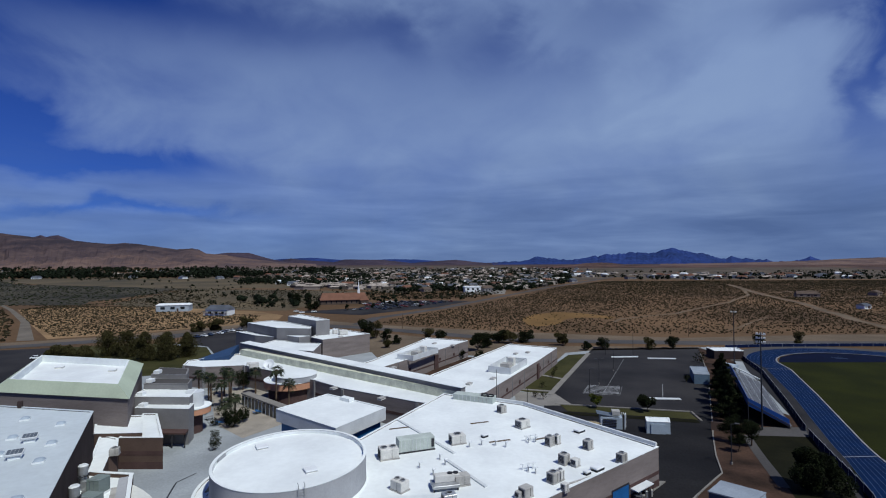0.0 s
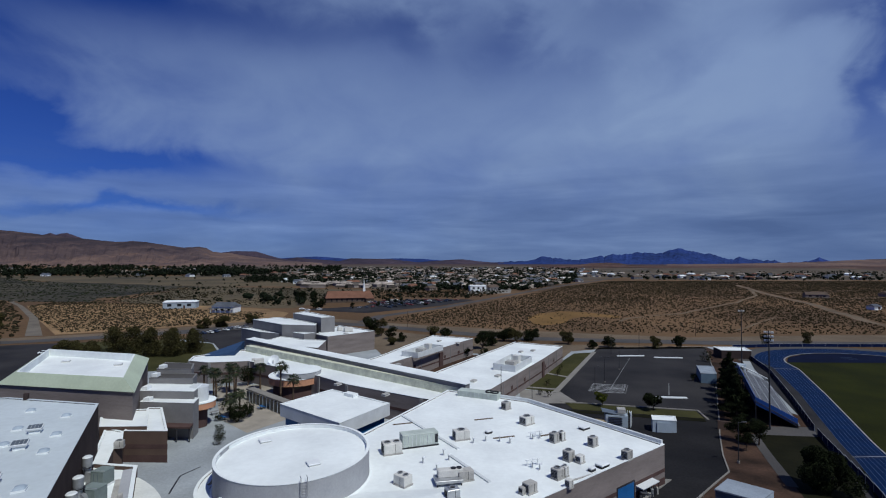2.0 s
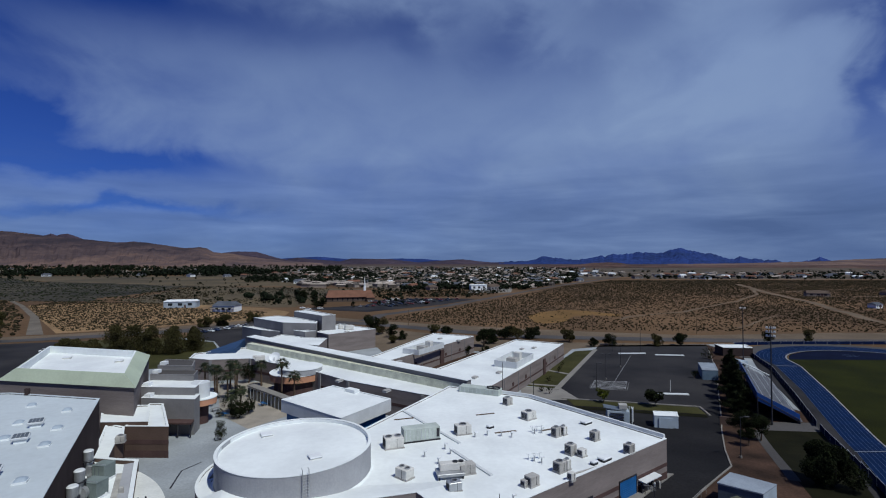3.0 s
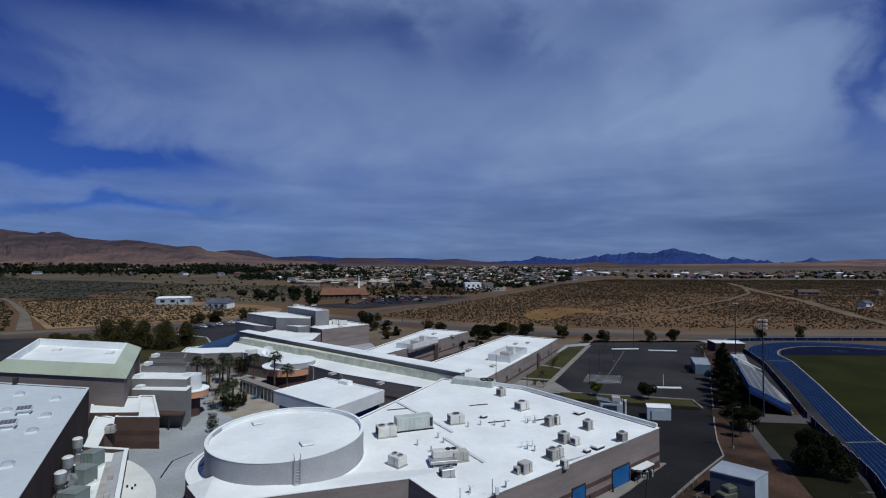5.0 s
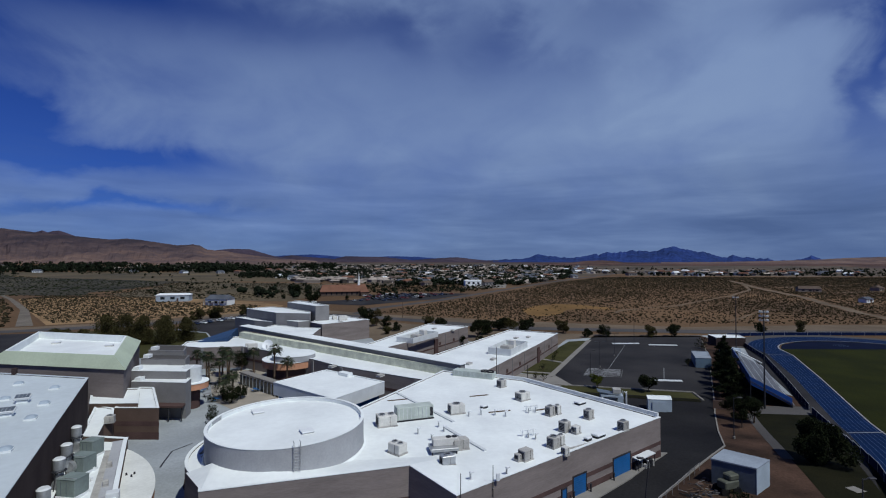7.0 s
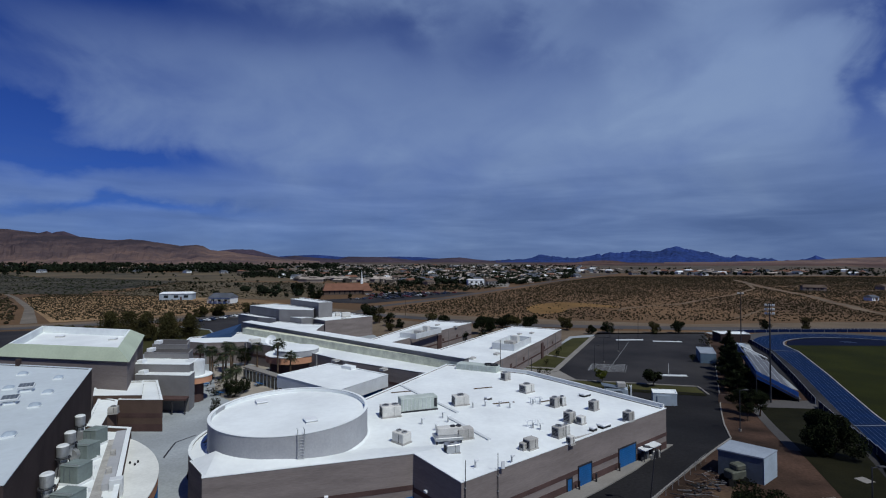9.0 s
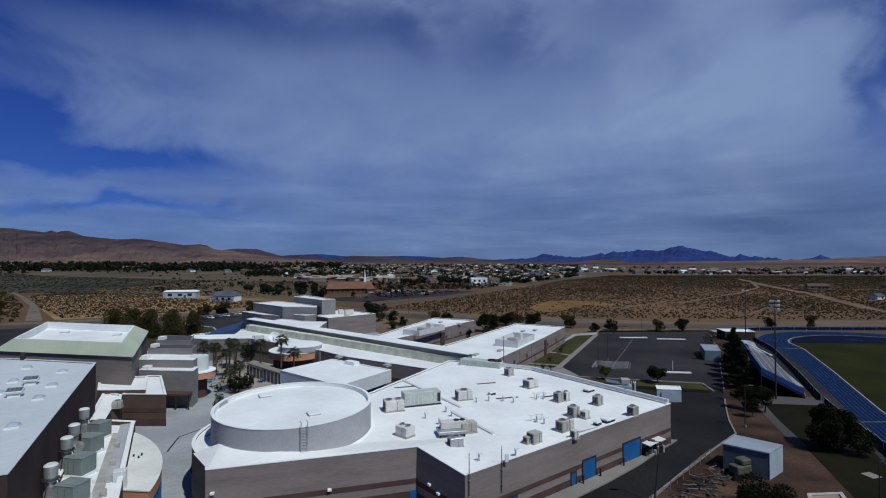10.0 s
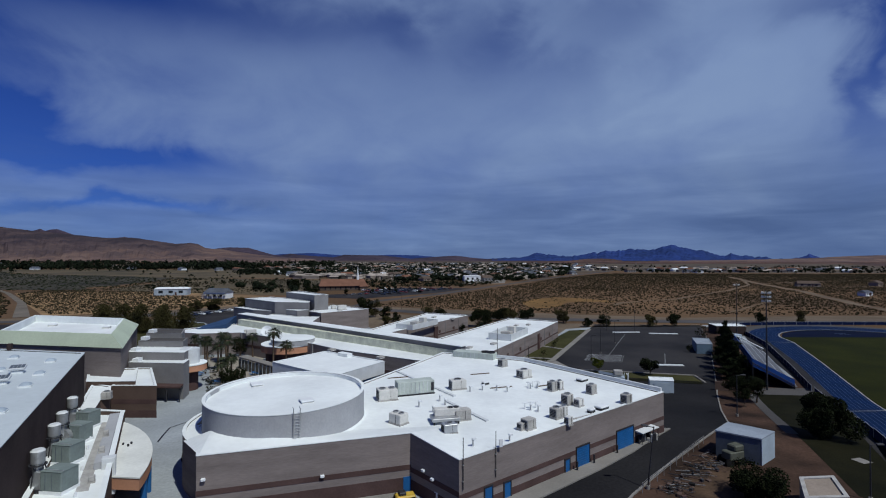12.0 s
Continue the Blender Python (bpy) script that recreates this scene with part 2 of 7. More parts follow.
M = dict(
    roof=material("white_roof_membrane", (0.758, 0.793, 0.785), 0.6, 0.035, 0.14, 1.5, 0.1, tint2=(0.656, 0.686, 0.686)),
    # Gymnasium roof: white membrane, its tilt and lens falloff put into the grey.
    roof_dim=material("dimmed_grey_white_membrane", (0.50, 0.55, 0.57), 0.6, 0.05, 0.10, 1.5, 0.1),
    block=material("grey_brown_masonry", (0.212, 0.183, 0.173), 0.9, 0.10, 0.25, 3, 0.3, stretch=(0.5, 0.5, 3.5)),
    band=material("dark_brown_masonry", (0.0861, 0.0553, 0.0517), 0.9, 0.1, 0.4, 6, 0.3),
    brown=material("brown_masonry", (0.105, 0.073, 0.06), 0.9, 0.1, 0.3, 6, 0.3),
    umber=material("dark_umber_masonry", (0.052, 0.038, 0.036), 0.9, 0.12, 0.3, 6, 0.3),
    # Asphalt of the service road, about half as bright as worn_asphalt.
    asphalt_dark=material("darker_asphalt", (0.0187, 0.0183, 0.0195), 0.9, 0.2, 0.07, 3, 0.2, tint2=(0.00975, 0.00975, 0.0113)),
    house_mix=material("mixed_house_paint", (0.25, 0.218, 0.19), 0.9, 0.1, 0.05, 1, 0.0, random_tint=0.9, island=True),
    grey=material("light_grey_stucco", (0.363, 0.371, 0.387), 0.85, 0.06, 0.3, 5, 0.15),
    greywall=material("mid_grey_masonry", (0.214, 0.211, 0.215), 0.9, 0.07, 0.3, 5, 0.2),
    coping=material("pale_metal_coping", (0.59, 0.615, 0.627), 0.5, 0.05, 0.5, 5, 0.0),
    green=material("pale_green_metal_roof", (0.455, 0.517, 0.387), 0.55, 0.05, 0.2, 3, 0.05),
    clere=material("cream_clerestory_panel", (0.62, 0.635, 0.502), 0.6, 0.12, 0.6, 5, 0.05),
    blue=material("blue_painted_metal", (0.0155, 0.0987, 0.276), 0.5, 0.08, 0.5, 5, 0.02),
    navy=material("dark_blue_fence_mesh", (0.006, 0.013, 0.05), 0.8, 0.1, 0.5, 5, 0.02),
    terra=material("terracotta_stucco", (0.492, 0.256, 0.158), 0.85, 0.06, 0.4, 5, 0.1),
    asphalt=material("worn_asphalt", (0.036, 0.0345, 0.036), 0.92, 0.2, 0.06, 3, 0.2, tint2=(0.018, 0.018, 0.021)),
    road=material("grey_road_asphalt", (0.0787, 0.075, 0.075), 0.92, 0.12, 0.05, 3, 0.2),
    concrete=material("pale_concrete", (0.215, 0.204, 0.188), 0.85, 0.08, 0.3, 4, 0.15),
    plaza=material("plaza_concrete", (0.301, 0.326, 0.342), 0.85, 0.1, 0.12, 3, 0.1),
    fresh_paint=material("bright_road_paint", (0.42, 0.43, 0.44), 0.7, 0.25, 0.9, 6, 0.0),
    paint=material("white_road_paint", (0.23, 0.235, 0.24), 0.7, 0.15, 0.8, 6, 0.0),
    dirt=material("bare_red_dirt", (0.066, 0.0395, 0.0285), 0.95, 0.2, 0.15, 3, 0.4, tint2=(0.025, 0.0167, 0.0125)),
    desert=material("dry_desert_soil", (0.13, 0.0805, 0.0448), 0.95, 0.18, 0.012, 0.5, 0.4, tint2=(0.0733, 0.0469, 0.0274)),
    sand=material("orange_sand", (0.173, 0.104, 0.0408), 0.95, 0.12, 0.05, 1.0, 0.3),
    field=material("dark_sage_field", (0.056, 0.049, 0.037), 0.95, 0.3, 0.012, 0.4, 0.4, tint2=(0.026, 0.026, 0.021)),
    grass=material("mown_grass", (0.047, 0.045, 0.018), 0.95, 0.2, 0.12, 5, 0.4, tint2=(0.03, 0.031, 0.012)),
    lawn=material("football_turf", (0.018, 0.0205, 0.0035), 0.95, 0.3, 0.09, 4, 0.3, tint2=(0.0125, 0.0145, 0.003)),
    track=material("blue_running_surface", (0.0022, 0.0138, 0.058), 0.8, 0.12, 0.25, 5, 0.1),
    zone=material("dark_blue_turf", (0.004, 0.007, 0.024), 0.95, 0.12, 0.2, 5, 0.1),
    leaf=material("dark_foliage", (0.0165, 0.0215, 0.0085), 0.8, 0.3, 0.8, 3, 0.0, random_tint=0.45, island=True),
    leaf2=material("yellow_green_foliage", (0.085, 0.10, 0.015), 0.8, 0.25, 0.8, 3, 0.0, random_tint=0.4, island=True),
    palm=material("palm_frond", (0.0271, 0.0369, 0.0123), 0.7, 0.25, 0.8, 3, 0.0, random_tint=0.3, island=True),
    bark=material("tree_bark", (0.12, 0.085, 0.06), 0.95, 0.2, 2, 12, 0.3),
    shrub=material("desert_shrub", (0.0304, 0.0256, 0.0142), 0.95, 0.25, 0.3, 2, 0.0, random_tint=0.5, island=True),
    steel=material("grey_galvanised_steel", (0.43, 0.443, 0.455), 0.45, 0.1, 0.6, 6, 0.02, metal=0.6),
    dark=material("dark_metal", (0.03, 0.03, 0.035), 0.6, 0.15, 1, 6, 0.0),
    unit=material("beige_unit_casing", (0.59, 0.584, 0.553), 0.6, 0.08, 0.8, 5, 0.05),
    unit2=material("dusty_grey_unit_casing", (0.387, 0.377, 0.355), 0.6, 0.12, 0.8, 5, 0.05),
    sage=material("sage_grey_unit_casing", (0.178, 0.216, 0.208), 0.6, 0.08, 0.8, 5, 0.05),
    metal_roof=material("pale_blue_metal_sheet", (0.344, 0.406, 0.467), 0.5, 0.06, 0.5, 5, 0.05),
    purple=material("purple_brown_rock", (0.0553, 0.0418, 0.0566), 0.95, 0.2, 0.004, 0.03, 0.0, tint2=(0.032, 0.0271, 0.0418)),
    redhill=material("orange_hill_soil", (0.1, 0.06, 0.049), 0.95, 0.25, 0.006, 0.05, 0.0, tint2=(0.0403, 0.0278, 0.025)),
    olive=material("olive_foliage", (0.0586, 0.0536, 0.0206), 0.8, 0.3, 0.8, 3, 0.0, random_tint=0.4, island=True),
    # Distance haze is put into the mountains' base colour as blue.
    mount=material("haze_blue_mountain_rock", (0.0196, 0.0374, 0.139), 0.95, 0.25, 0.006, 0.04, 0.0, tint2=(0.0161, 0.0303, 0.0982)),
    redroof=material("red_tile_roof", (0.167, 0.0864, 0.059), 0.85, 0.1, 0.2, 3, 0.1),
    tan=material("tan_stucco", (0.258, 0.215, 0.178), 0.9, 0.1, 0.3, 4, 0.1),
    trail=material("pale_trail_dust", (0.142, 0.11, 0.0787), 0.95, 0.14, 0.05, 1.0, 0.2),
    scrubland=material("dark_town_soil", (0.111, 0.0873, 0.0664), 0.95, 0.22, 0.012, 0.2, 0.2, tint2=(0.0418, 0.0381, 0.0307)),
    slope=material("pale_orange_slope_soil", (0.24, 0.159, 0.0849), 0.95, 0.18, 0.03, 0.6, 0.3, tint2=(0.155, 0.102, 0.0566)),
    # Far soil, greyed in its base colour for the haze over it.
    plain=material("haze_tinted_brown_plain", (0.0767, 0.0512, 0.0453), 0.95, 0.2, 0.004, 0.03, 0.0, tint2=(0.0442, 0.0334, 0.0334)),
    bench=material("weathered_bench_metal", (0.135, 0.142, 0.159), 0.6, 0.2, 0.8, 5, 0.0),
    gravel=material("pale_gravel_road", (0.15, 0.132, 0.11), 0.95, 0.12, 0.1, 2, 0.2),
    meadow=material("dry_meadow", (0.108, 0.0836, 0.0517), 0.95, 0.2, 0.01, 0.3, 0.2, tint2=(0.0553, 0.0504, 0.0369)),
    verge=material("dry_dark_grass", (0.0115, 0.0112, 0.0052), 0.95, 0.25, 0.2, 5, 0.3, tint2=(0.0075, 0.00788, 0.00375)),
    drab=material("drab_olive_paint", (0.085, 0.09, 0.07), 0.7, 0.15, 1.0, 6, 0.0),
    paving=material("tan_courtyard_paving", (0.307, 0.277, 0.234), 0.85, 0.1, 0.3, 3, 0.1),
    white=material("white_paint", (0.713, 0.738, 0.75), 0.6, 0.05, 0.5, 5, 0.0),
    stand_blue=material("navy_painted_panel", (0.0123, 0.0553, 0.234), 0.5, 0.08, 0.5, 5, 0.02),
    lane=material("faint_white_lane_paint", (0.04, 0.068, 0.135), 0.7, 0.1, 0.8, 6, 0.0),
    entry=material("blue_grey_metal_roof", (0.034, 0.066, 0.14), 0.8, 0.08, 0.3, 3, 0.02),
    cream=material("cream_roof_coating", (0.652, 0.664, 0.627), 0.7, 0.06, 0.3, 3, 0.05),
    yellow=material("yellow_machine_paint", (0.553, 0.369, 0.0492), 0.5, 0.1, 1, 6, 0.0),
    far_leaf=material("far_dark_foliage", (0.012, 0.017, 0.009), 0.9, 0.3, 0.05, 0.5, 0.0, random_tint=0.5, island=True),
    pale_unit=material("pale_green_unit_casing", (0.443, 0.492, 0.455), 0.6, 0.08, 0.8, 5, 0.05),
    slate_glass=material("blue_grey_panel", (0.10, 0.12, 0.145), 0.4, 0.1, 0.8, 5, 0.0),
    container_sheet=material("blue_grey_painted_sheet", (0.255, 0.29, 0.335), 0.6, 0.1, 0.5, 5, 0.05),
    cabin_sheet=material("blue_cabin_sheet", (0.11, 0.165, 0.235), 0.6, 0.1, 0.5, 5, 0.05),
    yard_sand=material("reddish_yard_sand", (0.08, 0.052, 0.034), 0.95, 0.2, 0.3, 3, 0.4, tint2=(0.036, 0.025, 0.019)),
    rust=material("rust_stain", (0.369, 0.295, 0.184), 0.9, 0.2, 2.0, 8, 0.0),
    glass=material("dark_window_glass", (0.02, 0.025, 0.03), 0.12, 0.1, 0.5, 4, 0.0, spec=0.6),
    tyre=material("black_rubber", (0.015, 0.015, 0.015), 0.8, 0.1, 2, 8, 0.0),
)


def desert_hill(name):
    """Mauve brown slopes with pale and orange bare patches, paler towards the foot."""
    m = bpy.data.materials.new(name)
    m.use_nodes = True
    nt = m.node_tree
    N, L = nt.nodes.new, nt.links.new
    b = nt.nodes["Principled BSDF"]
    b.inputs["Roughness"].default_value, b.inputs["Specular IOR Level"].default_value = 0.95, 0.05
    geo, sep = N("ShaderNodeNewGeometry"), N("ShaderNodeSeparateXYZ")
    L(geo.outputs["Position"], sep.inputs[0])
    mp = N("ShaderNodeMapping")
    mp.inputs["Scale"].default_value = (0.0032, 0.0032, 0.007)
    L(geo.outputs["Position"], mp.inputs[0])
    big, small = N("ShaderNodeTexNoise"), N("ShaderNodeTexNoise")
    big.inputs["Scale"].default_value, big.inputs["Detail"].default_value, big.inputs["Roughness"].default_value = 1.0, 7, 0.6
    small.inputs["Scale"].default_value, small.inputs["Detail"].default_value = 6.0, 6
    for n in (big, small):
        L(mp.outputs[0], n.inputs["Vector"])
    foot = N("ShaderNodeMapRange")
    foot.inputs[1].default_value, foot.inputs[2].default_value, foot.inputs[3].default_value, foot.inputs[4].default_value = 10, 190, 0.16, -0.1
    L(sep.outputs[2], foot.inputs[0])
    add = N("ShaderNodeMath")
    L(big.outputs[0], add.inputs[0])
    L(foot.outputs[0], add.inputs[1])
    mixn = N("ShaderNodeMath")
    mixn.operation = "MULTIPLY_ADD"
    L(small.outputs[0], mixn.inputs[0])
    mixn.inputs[1].default_value = 0.22
    L(add.outputs[0], mixn.inputs[2])
    ramp = N("ShaderNodeValToRGB")
    stops = ((0.42, (0.036, 0.03, 0.037)), (0.55, (0.058, 0.043, 0.047)), (0.66, (0.082, 0.06, 0.06)), (0.78, (0.12, 0.08, 0.069)), (0.88, (0.155, 0.108, 0.09)))
    while len(ramp.color_ramp.elements) < len(stops):
        ramp.color_ramp.elements.new(0.5)
    for e, (pos, col) in zip(ramp.color_ramp.elements, stops):
        e.position, e.color = pos, (*col, 1)
    L(mixn.outputs[0], ramp.inputs[0])
    L(ramp.outputs[0], b.inputs["Base Color"])
    return m


M["hill"] = desert_hill("mauve_desert_hill")
# ---------- building blocks ----------


def part(name, bm, mat, parent, label=""):
    me = bpy.data.meshes.new(name)
    bm.normal_update()
    bm.to_mesh(me)
    bm.free()
    me.materials.append(M[mat])
    ob = new(name, me)
    ob.parent = parent
    return tagged(ob, label)


def thing(name, at, label, category, group="", kind=""):
    ob = new(name)
    ob.location = at
    ob.empty_display_size = 0.3
    return tagged(ob, label, category, group, kind)


def solo(name, bm, mat, label="", category="", kind="", at=None):
    """A thing that is a single mesh."""
    ob = part(name, bm, mat, None)
    if at is not None:
        ob.location = at
    return tagged(ob, label, category, "", kind)


def area(poly):
    return sum(poly[i][0] * poly[(i + 1) % len(poly)][1] - poly[(i + 1) % len(poly)][0] * poly[i][1] for i in range(len(poly))) / 2


def ccw(poly):
    return list(poly) if area(poly) > 0 else list(reversed(poly))


def inset(poly, d):
    """The polygon (counter-clockwise) with its sides moved in by d."""
    out, n = [], len(poly)
    for i in range(n):
        p, q, r = Vector(poly[i - 1]), Vector(poly[i]), Vector(poly[(i + 1) % n])
        a, b = (q - p).normalized(), (r - q).normalized()
        na, nb = Vector((-a.y, a.x)), Vector((-b.y, b.x))
        m = na + nb
        m = m / max(m.dot(na), 0.25)
        out.append((q.x + m.x * d, q.y + m.y * d))
    return out


def prism(bm, poly, z0, z1, bottom=True):
    poly = ccw(poly)
    lo = [bm.verts.new((x, y, z0)) for x, y in poly]
    hi = [bm.verts.new((x, y, z1)) for x, y in poly]
    n = len(poly)
    for i in range(n):
        bm.faces.new((lo[i], lo[(i + 1) % n], hi[(i + 1) % n], hi[i]))
    bm.faces.new(hi)
    if bottom:
        bm.faces.new(lo[::-1])
    return bm


def ring(bm, poly, z0, z1, d):
    """A wall of thickness d along the inside of a polygon."""
    a = ccw(poly)
    b = inset(a, d)
    n = len(a)
    v = [[bm.verts.new((x, y, z)) for x, y in p] for p, z in ((a, z0), (a, z1), (b, z1), (b, z0))]
    for i in range(n):
        j = (i + 1) % n
        for k in range(4):
            bm.faces.new((v[k][i], v[k][j], v[(k + 1) % 4][j], v[(k + 1) % 4][i]))
    return bm


def box(bm, c, size, turn=0.0, bevel=0.0):
    """A box on its base centre c, turned about z by degrees."""
    r = bmesh.ops.create_cube(bm, size=1)
    m = Matrix.Translation((c[0], c[1], c[2] + size[2] / 2)) @ Matrix.Rotation(radians(turn), 4, "Z") @ Matrix.Diagonal((*size, 1))
    bmesh.ops.transform(bm, matrix=m, verts=r["verts"])
    if bevel:
        es = {e for v in r["verts"] for e in v.link_edges}
        bmesh.ops.bevel(bm, geom=list(es), offset=bevel, segments=1, affect="EDGES")
    return bm


def rod(bm, p, q, r, r2=None, n=8):
    p, q = Vector(p), Vector(q)
    d = q - p
    res = bmesh.ops.create_cone(bm, cap_ends=True, segments=n, radius1=r, radius2=r if r2 is None else r2, depth=d.length)
    m = Matrix.Translation((p + q) / 2) @ d.to_track_quat("Z", "Y").to_matrix().to_4x4()
    bmesh.ops.transform(bm, matrix=m, verts=res["verts"])
    return bm


def circle(c, r, n=64, a0=0.0, a1=360.0):
    full = abs(a1 - a0) >= 360
    k = n if full else n + 1
    return [(c[0] + r * math.cos(radians(a0 + (a1 - a0) * i / n)), c[1] + r * math.sin(radians(a0 + (a1 - a0) * i / n))) for i in range(k)]


def gz(y):
    """Height of the campus ground: it rises a little towards the near end."""
    f = min(1.0, max(0.0, (90 - y) / 28))
    return 1.6 * f * f * (3 - 2 * f)


def drape(bm, lift):
    """Cut a flat mesh into bands and lay it on the ground."""
    for k in range(13):
        bmesh.ops.bisect_plane(bm, geom=bm.verts[:] + bm.edges[:] + bm.faces[:], plane_co=(0, 58 + k * 2.8, 0), plane_no=(0, 1, 0))
    for v in bm.verts:
        v.co.z = gz(v.co.y) + lift
    return bm


def flat(poly):
    bm = bmesh.new()
    bm.faces.new([bm.verts.new((x, y, 0)) for x, y in ccw(poly)])
    return bm


def sheet(name, poly, z, mat, label, category):
    """A piece of ground laid z above the campus ground."""
    return solo(name, drape(flat(poly), z), mat, label, category, "structure")


def strip(a, b, w):
    """The outline of a straight strip from a to b."""
    a, b = Vector(a), Vector(b)
    d = (b - a).normalized()
    n = Vector((-d.y, d.x)) * w / 2
    return [tuple(a - n), tuple(b - n), tuple(b + n), tuple(a + n)]


def ribbon(left, right, z):
    """A mesh between two polylines of the same length."""
    bm = bmesh.new()
    l = [bm.verts.new((*p, z)) for p in left]
    r = [bm.verts.new((*p, z)) for p in right]
    for i in range(len(l) - 1):
        bm.faces.new((l[i], r[i], r[i + 1], l[i + 1]))
    bmesh.ops.recalc_face_normals(bm, faces=bm.faces)
    if bm.faces[:] and bm.faces[:][0].normal.z < 0:
        bmesh.ops.reverse_faces(bm, faces=bm.faces)
    return bm


def building(name, label, poly, h, z0=0.0, wall="block", parapet=0.5, roof="roof", cap="roof", thick=0.3, category="building"):
    """Walls with a parapet and coping round a flat roof."""
    poly = ccw(poly)
    c = (sum(p[0] for p in poly) / len(poly), sum(p[1] for p in poly) / len(poly))
    t = thing(name, (*c, z0), label, category)
    p = [(x - c[0], y - c[1]) for x, y in poly]
    part("wall", ring(bmesh.new(), p, 0, h - z0, thick), wall, t)
    inner = inset(p, thick - 0.02)
    part("roof", prism(bmesh.new(), inner, h - z0 - parapet - 0.3, h - z0 - parapet), roof, t)
    if cap:
        part("coping", ring(bmesh.new(), inset(p, -0.04), h - z0 - 0.02, h - z0 + 0.05, thick + 0.06), cap, t)
    return t

# ---------- ground ----------


def ground_sheet():
    """Flat desert floor, one sheet out past the hills."""
    bm = bmesh.new()
    prism(bm, [(-7000, -1500), (7000, -1500), (7000, 5200), (-7000, 5200)], -0.5, -0.04)
    solo("ground", bm, "desert", "dry tan desert soil stretching to the hills", "ground", "structure")


ground_sheet()
sheet("campus_ground", [(-190, -40), (75, -40), (75, 60), (110, 180), (112, 186), (28, 190), (-40, 232), (-85, 215), (-190, 150)], 0.0, "plaza", "pale worn concrete ground around the school", "pavement")
sheet("service_road", [(2, 30), (10, 39), (19.3, 50.2), (25.7, 56.9), (32.1, 63.1), (42.5, 73.7), (46, 81.7), (51.5, 92.8), (53.8, 97), (58, 105.3), (22, 108), (26, 92), (29, 70), (15, 57), (-8, 38)], 0.03, "asphalt_dark", "dark asphalt service road", "road")
sheet("car_park", [(58, 105.3), (61, 111), (70, 128.5), (77, 142), (91.5, 174), (97, 186), (56, 184), (26, 121), (22, 108)], 0.03, "asphalt", "dark worn asphalt car park", "car park")
sheet("dirt_yard", [(10, 30), (80, 30), (77, 96), (72, 112), (98, 165), (97, 186), (91.4, 174), (76.9, 142), (69.9, 128.5), (60.9, 111), (53.7, 97), (51.3, 92.8), (45.8, 81.7), (42.3, 73.7), (32, 63.1), (25.6, 56.9), (19.2, 50.2), (10, 39)], 0.02, "dirt", "bare red dirt yard with scattered debris", "ground")
sheet("grass_strip", [(44, 172), (51, 174), (26.5, 122), (18.5, 125)], 0.05, "grass", "mown grass strip beside the classroom wing", "lawn")
sheet("verge_path", strip((57.8, 92.6), (48.0, 68.0), 1.5), 0.05, "road", "narrow grey path beside the grass", "path")
sheet("verge_lawn", [(58.2, 93), (48.4, 68), (42, 50), (48, 38), (60, 62), (71, 93)], 0.04, "verge", "patchy dry grass beside the stand", "lawn")
sheet("infield", [(50, 33), (73, 81), (92.3, 120), (105.5, 148), (108.5, 158), (115, 167), (124, 172.5), (133, 174), (143, 172.3), (152, 166.5), (158.4, 157), (159, 140), (240, 60), (140, 0)], 0.03, "lawn", "dark green football turf", "lawn")

# roads
ROAD_S = [(-420, 100), (-170, 188), (-137, 203), (-113, 216), (-88, 236), (-66, 246), (-41, 240), (-10, 222), (27, 201), (60, 196), (101, 191), (171, 188), (420, 180)]
ROAD_N = [(-430, 116), (-176, 198), (-146, 216), (-122, 234), (-98, 258), (-66, 264), (-36, 252), (-4, 234), (29, 214), (62, 209), (103, 205), (171, 203), (420, 196)]
ROAD_N = [(a[0] + (b[0] - a[0]) * 0.68, a[1] + (b[1] - a[1]) * 0.68) for a, b in zip(ROAD_S, ROAD_N)]
solo("main_road", ribbon(ROAD_S, ROAD_N, 0.06), "road", "grey two lane asphalt road behind the school", "road", "structure")
VERGE = [(x, y + 14 + 6 * math.sin(x * 0.05)) for x, y in ROAD_N]
solo("road_shoulder", ribbon(ROAD_N, VERGE, 0.0), "trail", "bare tan dirt shoulder of the road", "ground", "structure")
solo("side_road", ribbon([(-48, 256), (-43, 285), (-9, 334), (65, 478), (119, 585), (334, 960)], [(-40, 252), (-36, 282), (-2, 332), (72, 478), (127, 585), (346, 960)], 0.05), "road", "grey asphalt road running to the town", "road", "structure")
solo("dirt_road", ribbon([(-460, 500), (-338, 373), (-302, 340), (-234, 271), (-180, 206)], [(-456, 502), (-335, 374), (-299, 341), (-230, 272), (-174, 208)], 0.05), "gravel", "pale dirt road through the scrub", "road", "structure")

# running track: lanes between an inner and an outer line
INNER = [(50.5, 33), (73, 81), (92.3, 120), (105.5, 148)] + circle((133, 147), 27, 22, 155, -20)
OUTER = [(40, 33), (66.5, 80), (86.5, 121), (99, 150)] + circle((133.5, 147), 36, 22, 152, -20)


def between(f):
    return [(a[0] + (b[0] - a[0]) * f, a[1] + (b[1] - a[1]) * f) for a, b in zip(INNER, OUTER)]


track = thing("running_track", (0, 0, 0), "blue running track with white lane lines round the field", "running track", "", "structure")
part("surface", drape(ribbon(between(0.0), between(1.0), 0), 0.08), "track", track)
for i in range(9):
    part("lane_line", drape(ribbon(between(i / 8 - 0.003), between(i / 8 + (0.009 if i else 0.05)), 0), 0.10), "lane" if i else "paint", track)

# hills and mountains


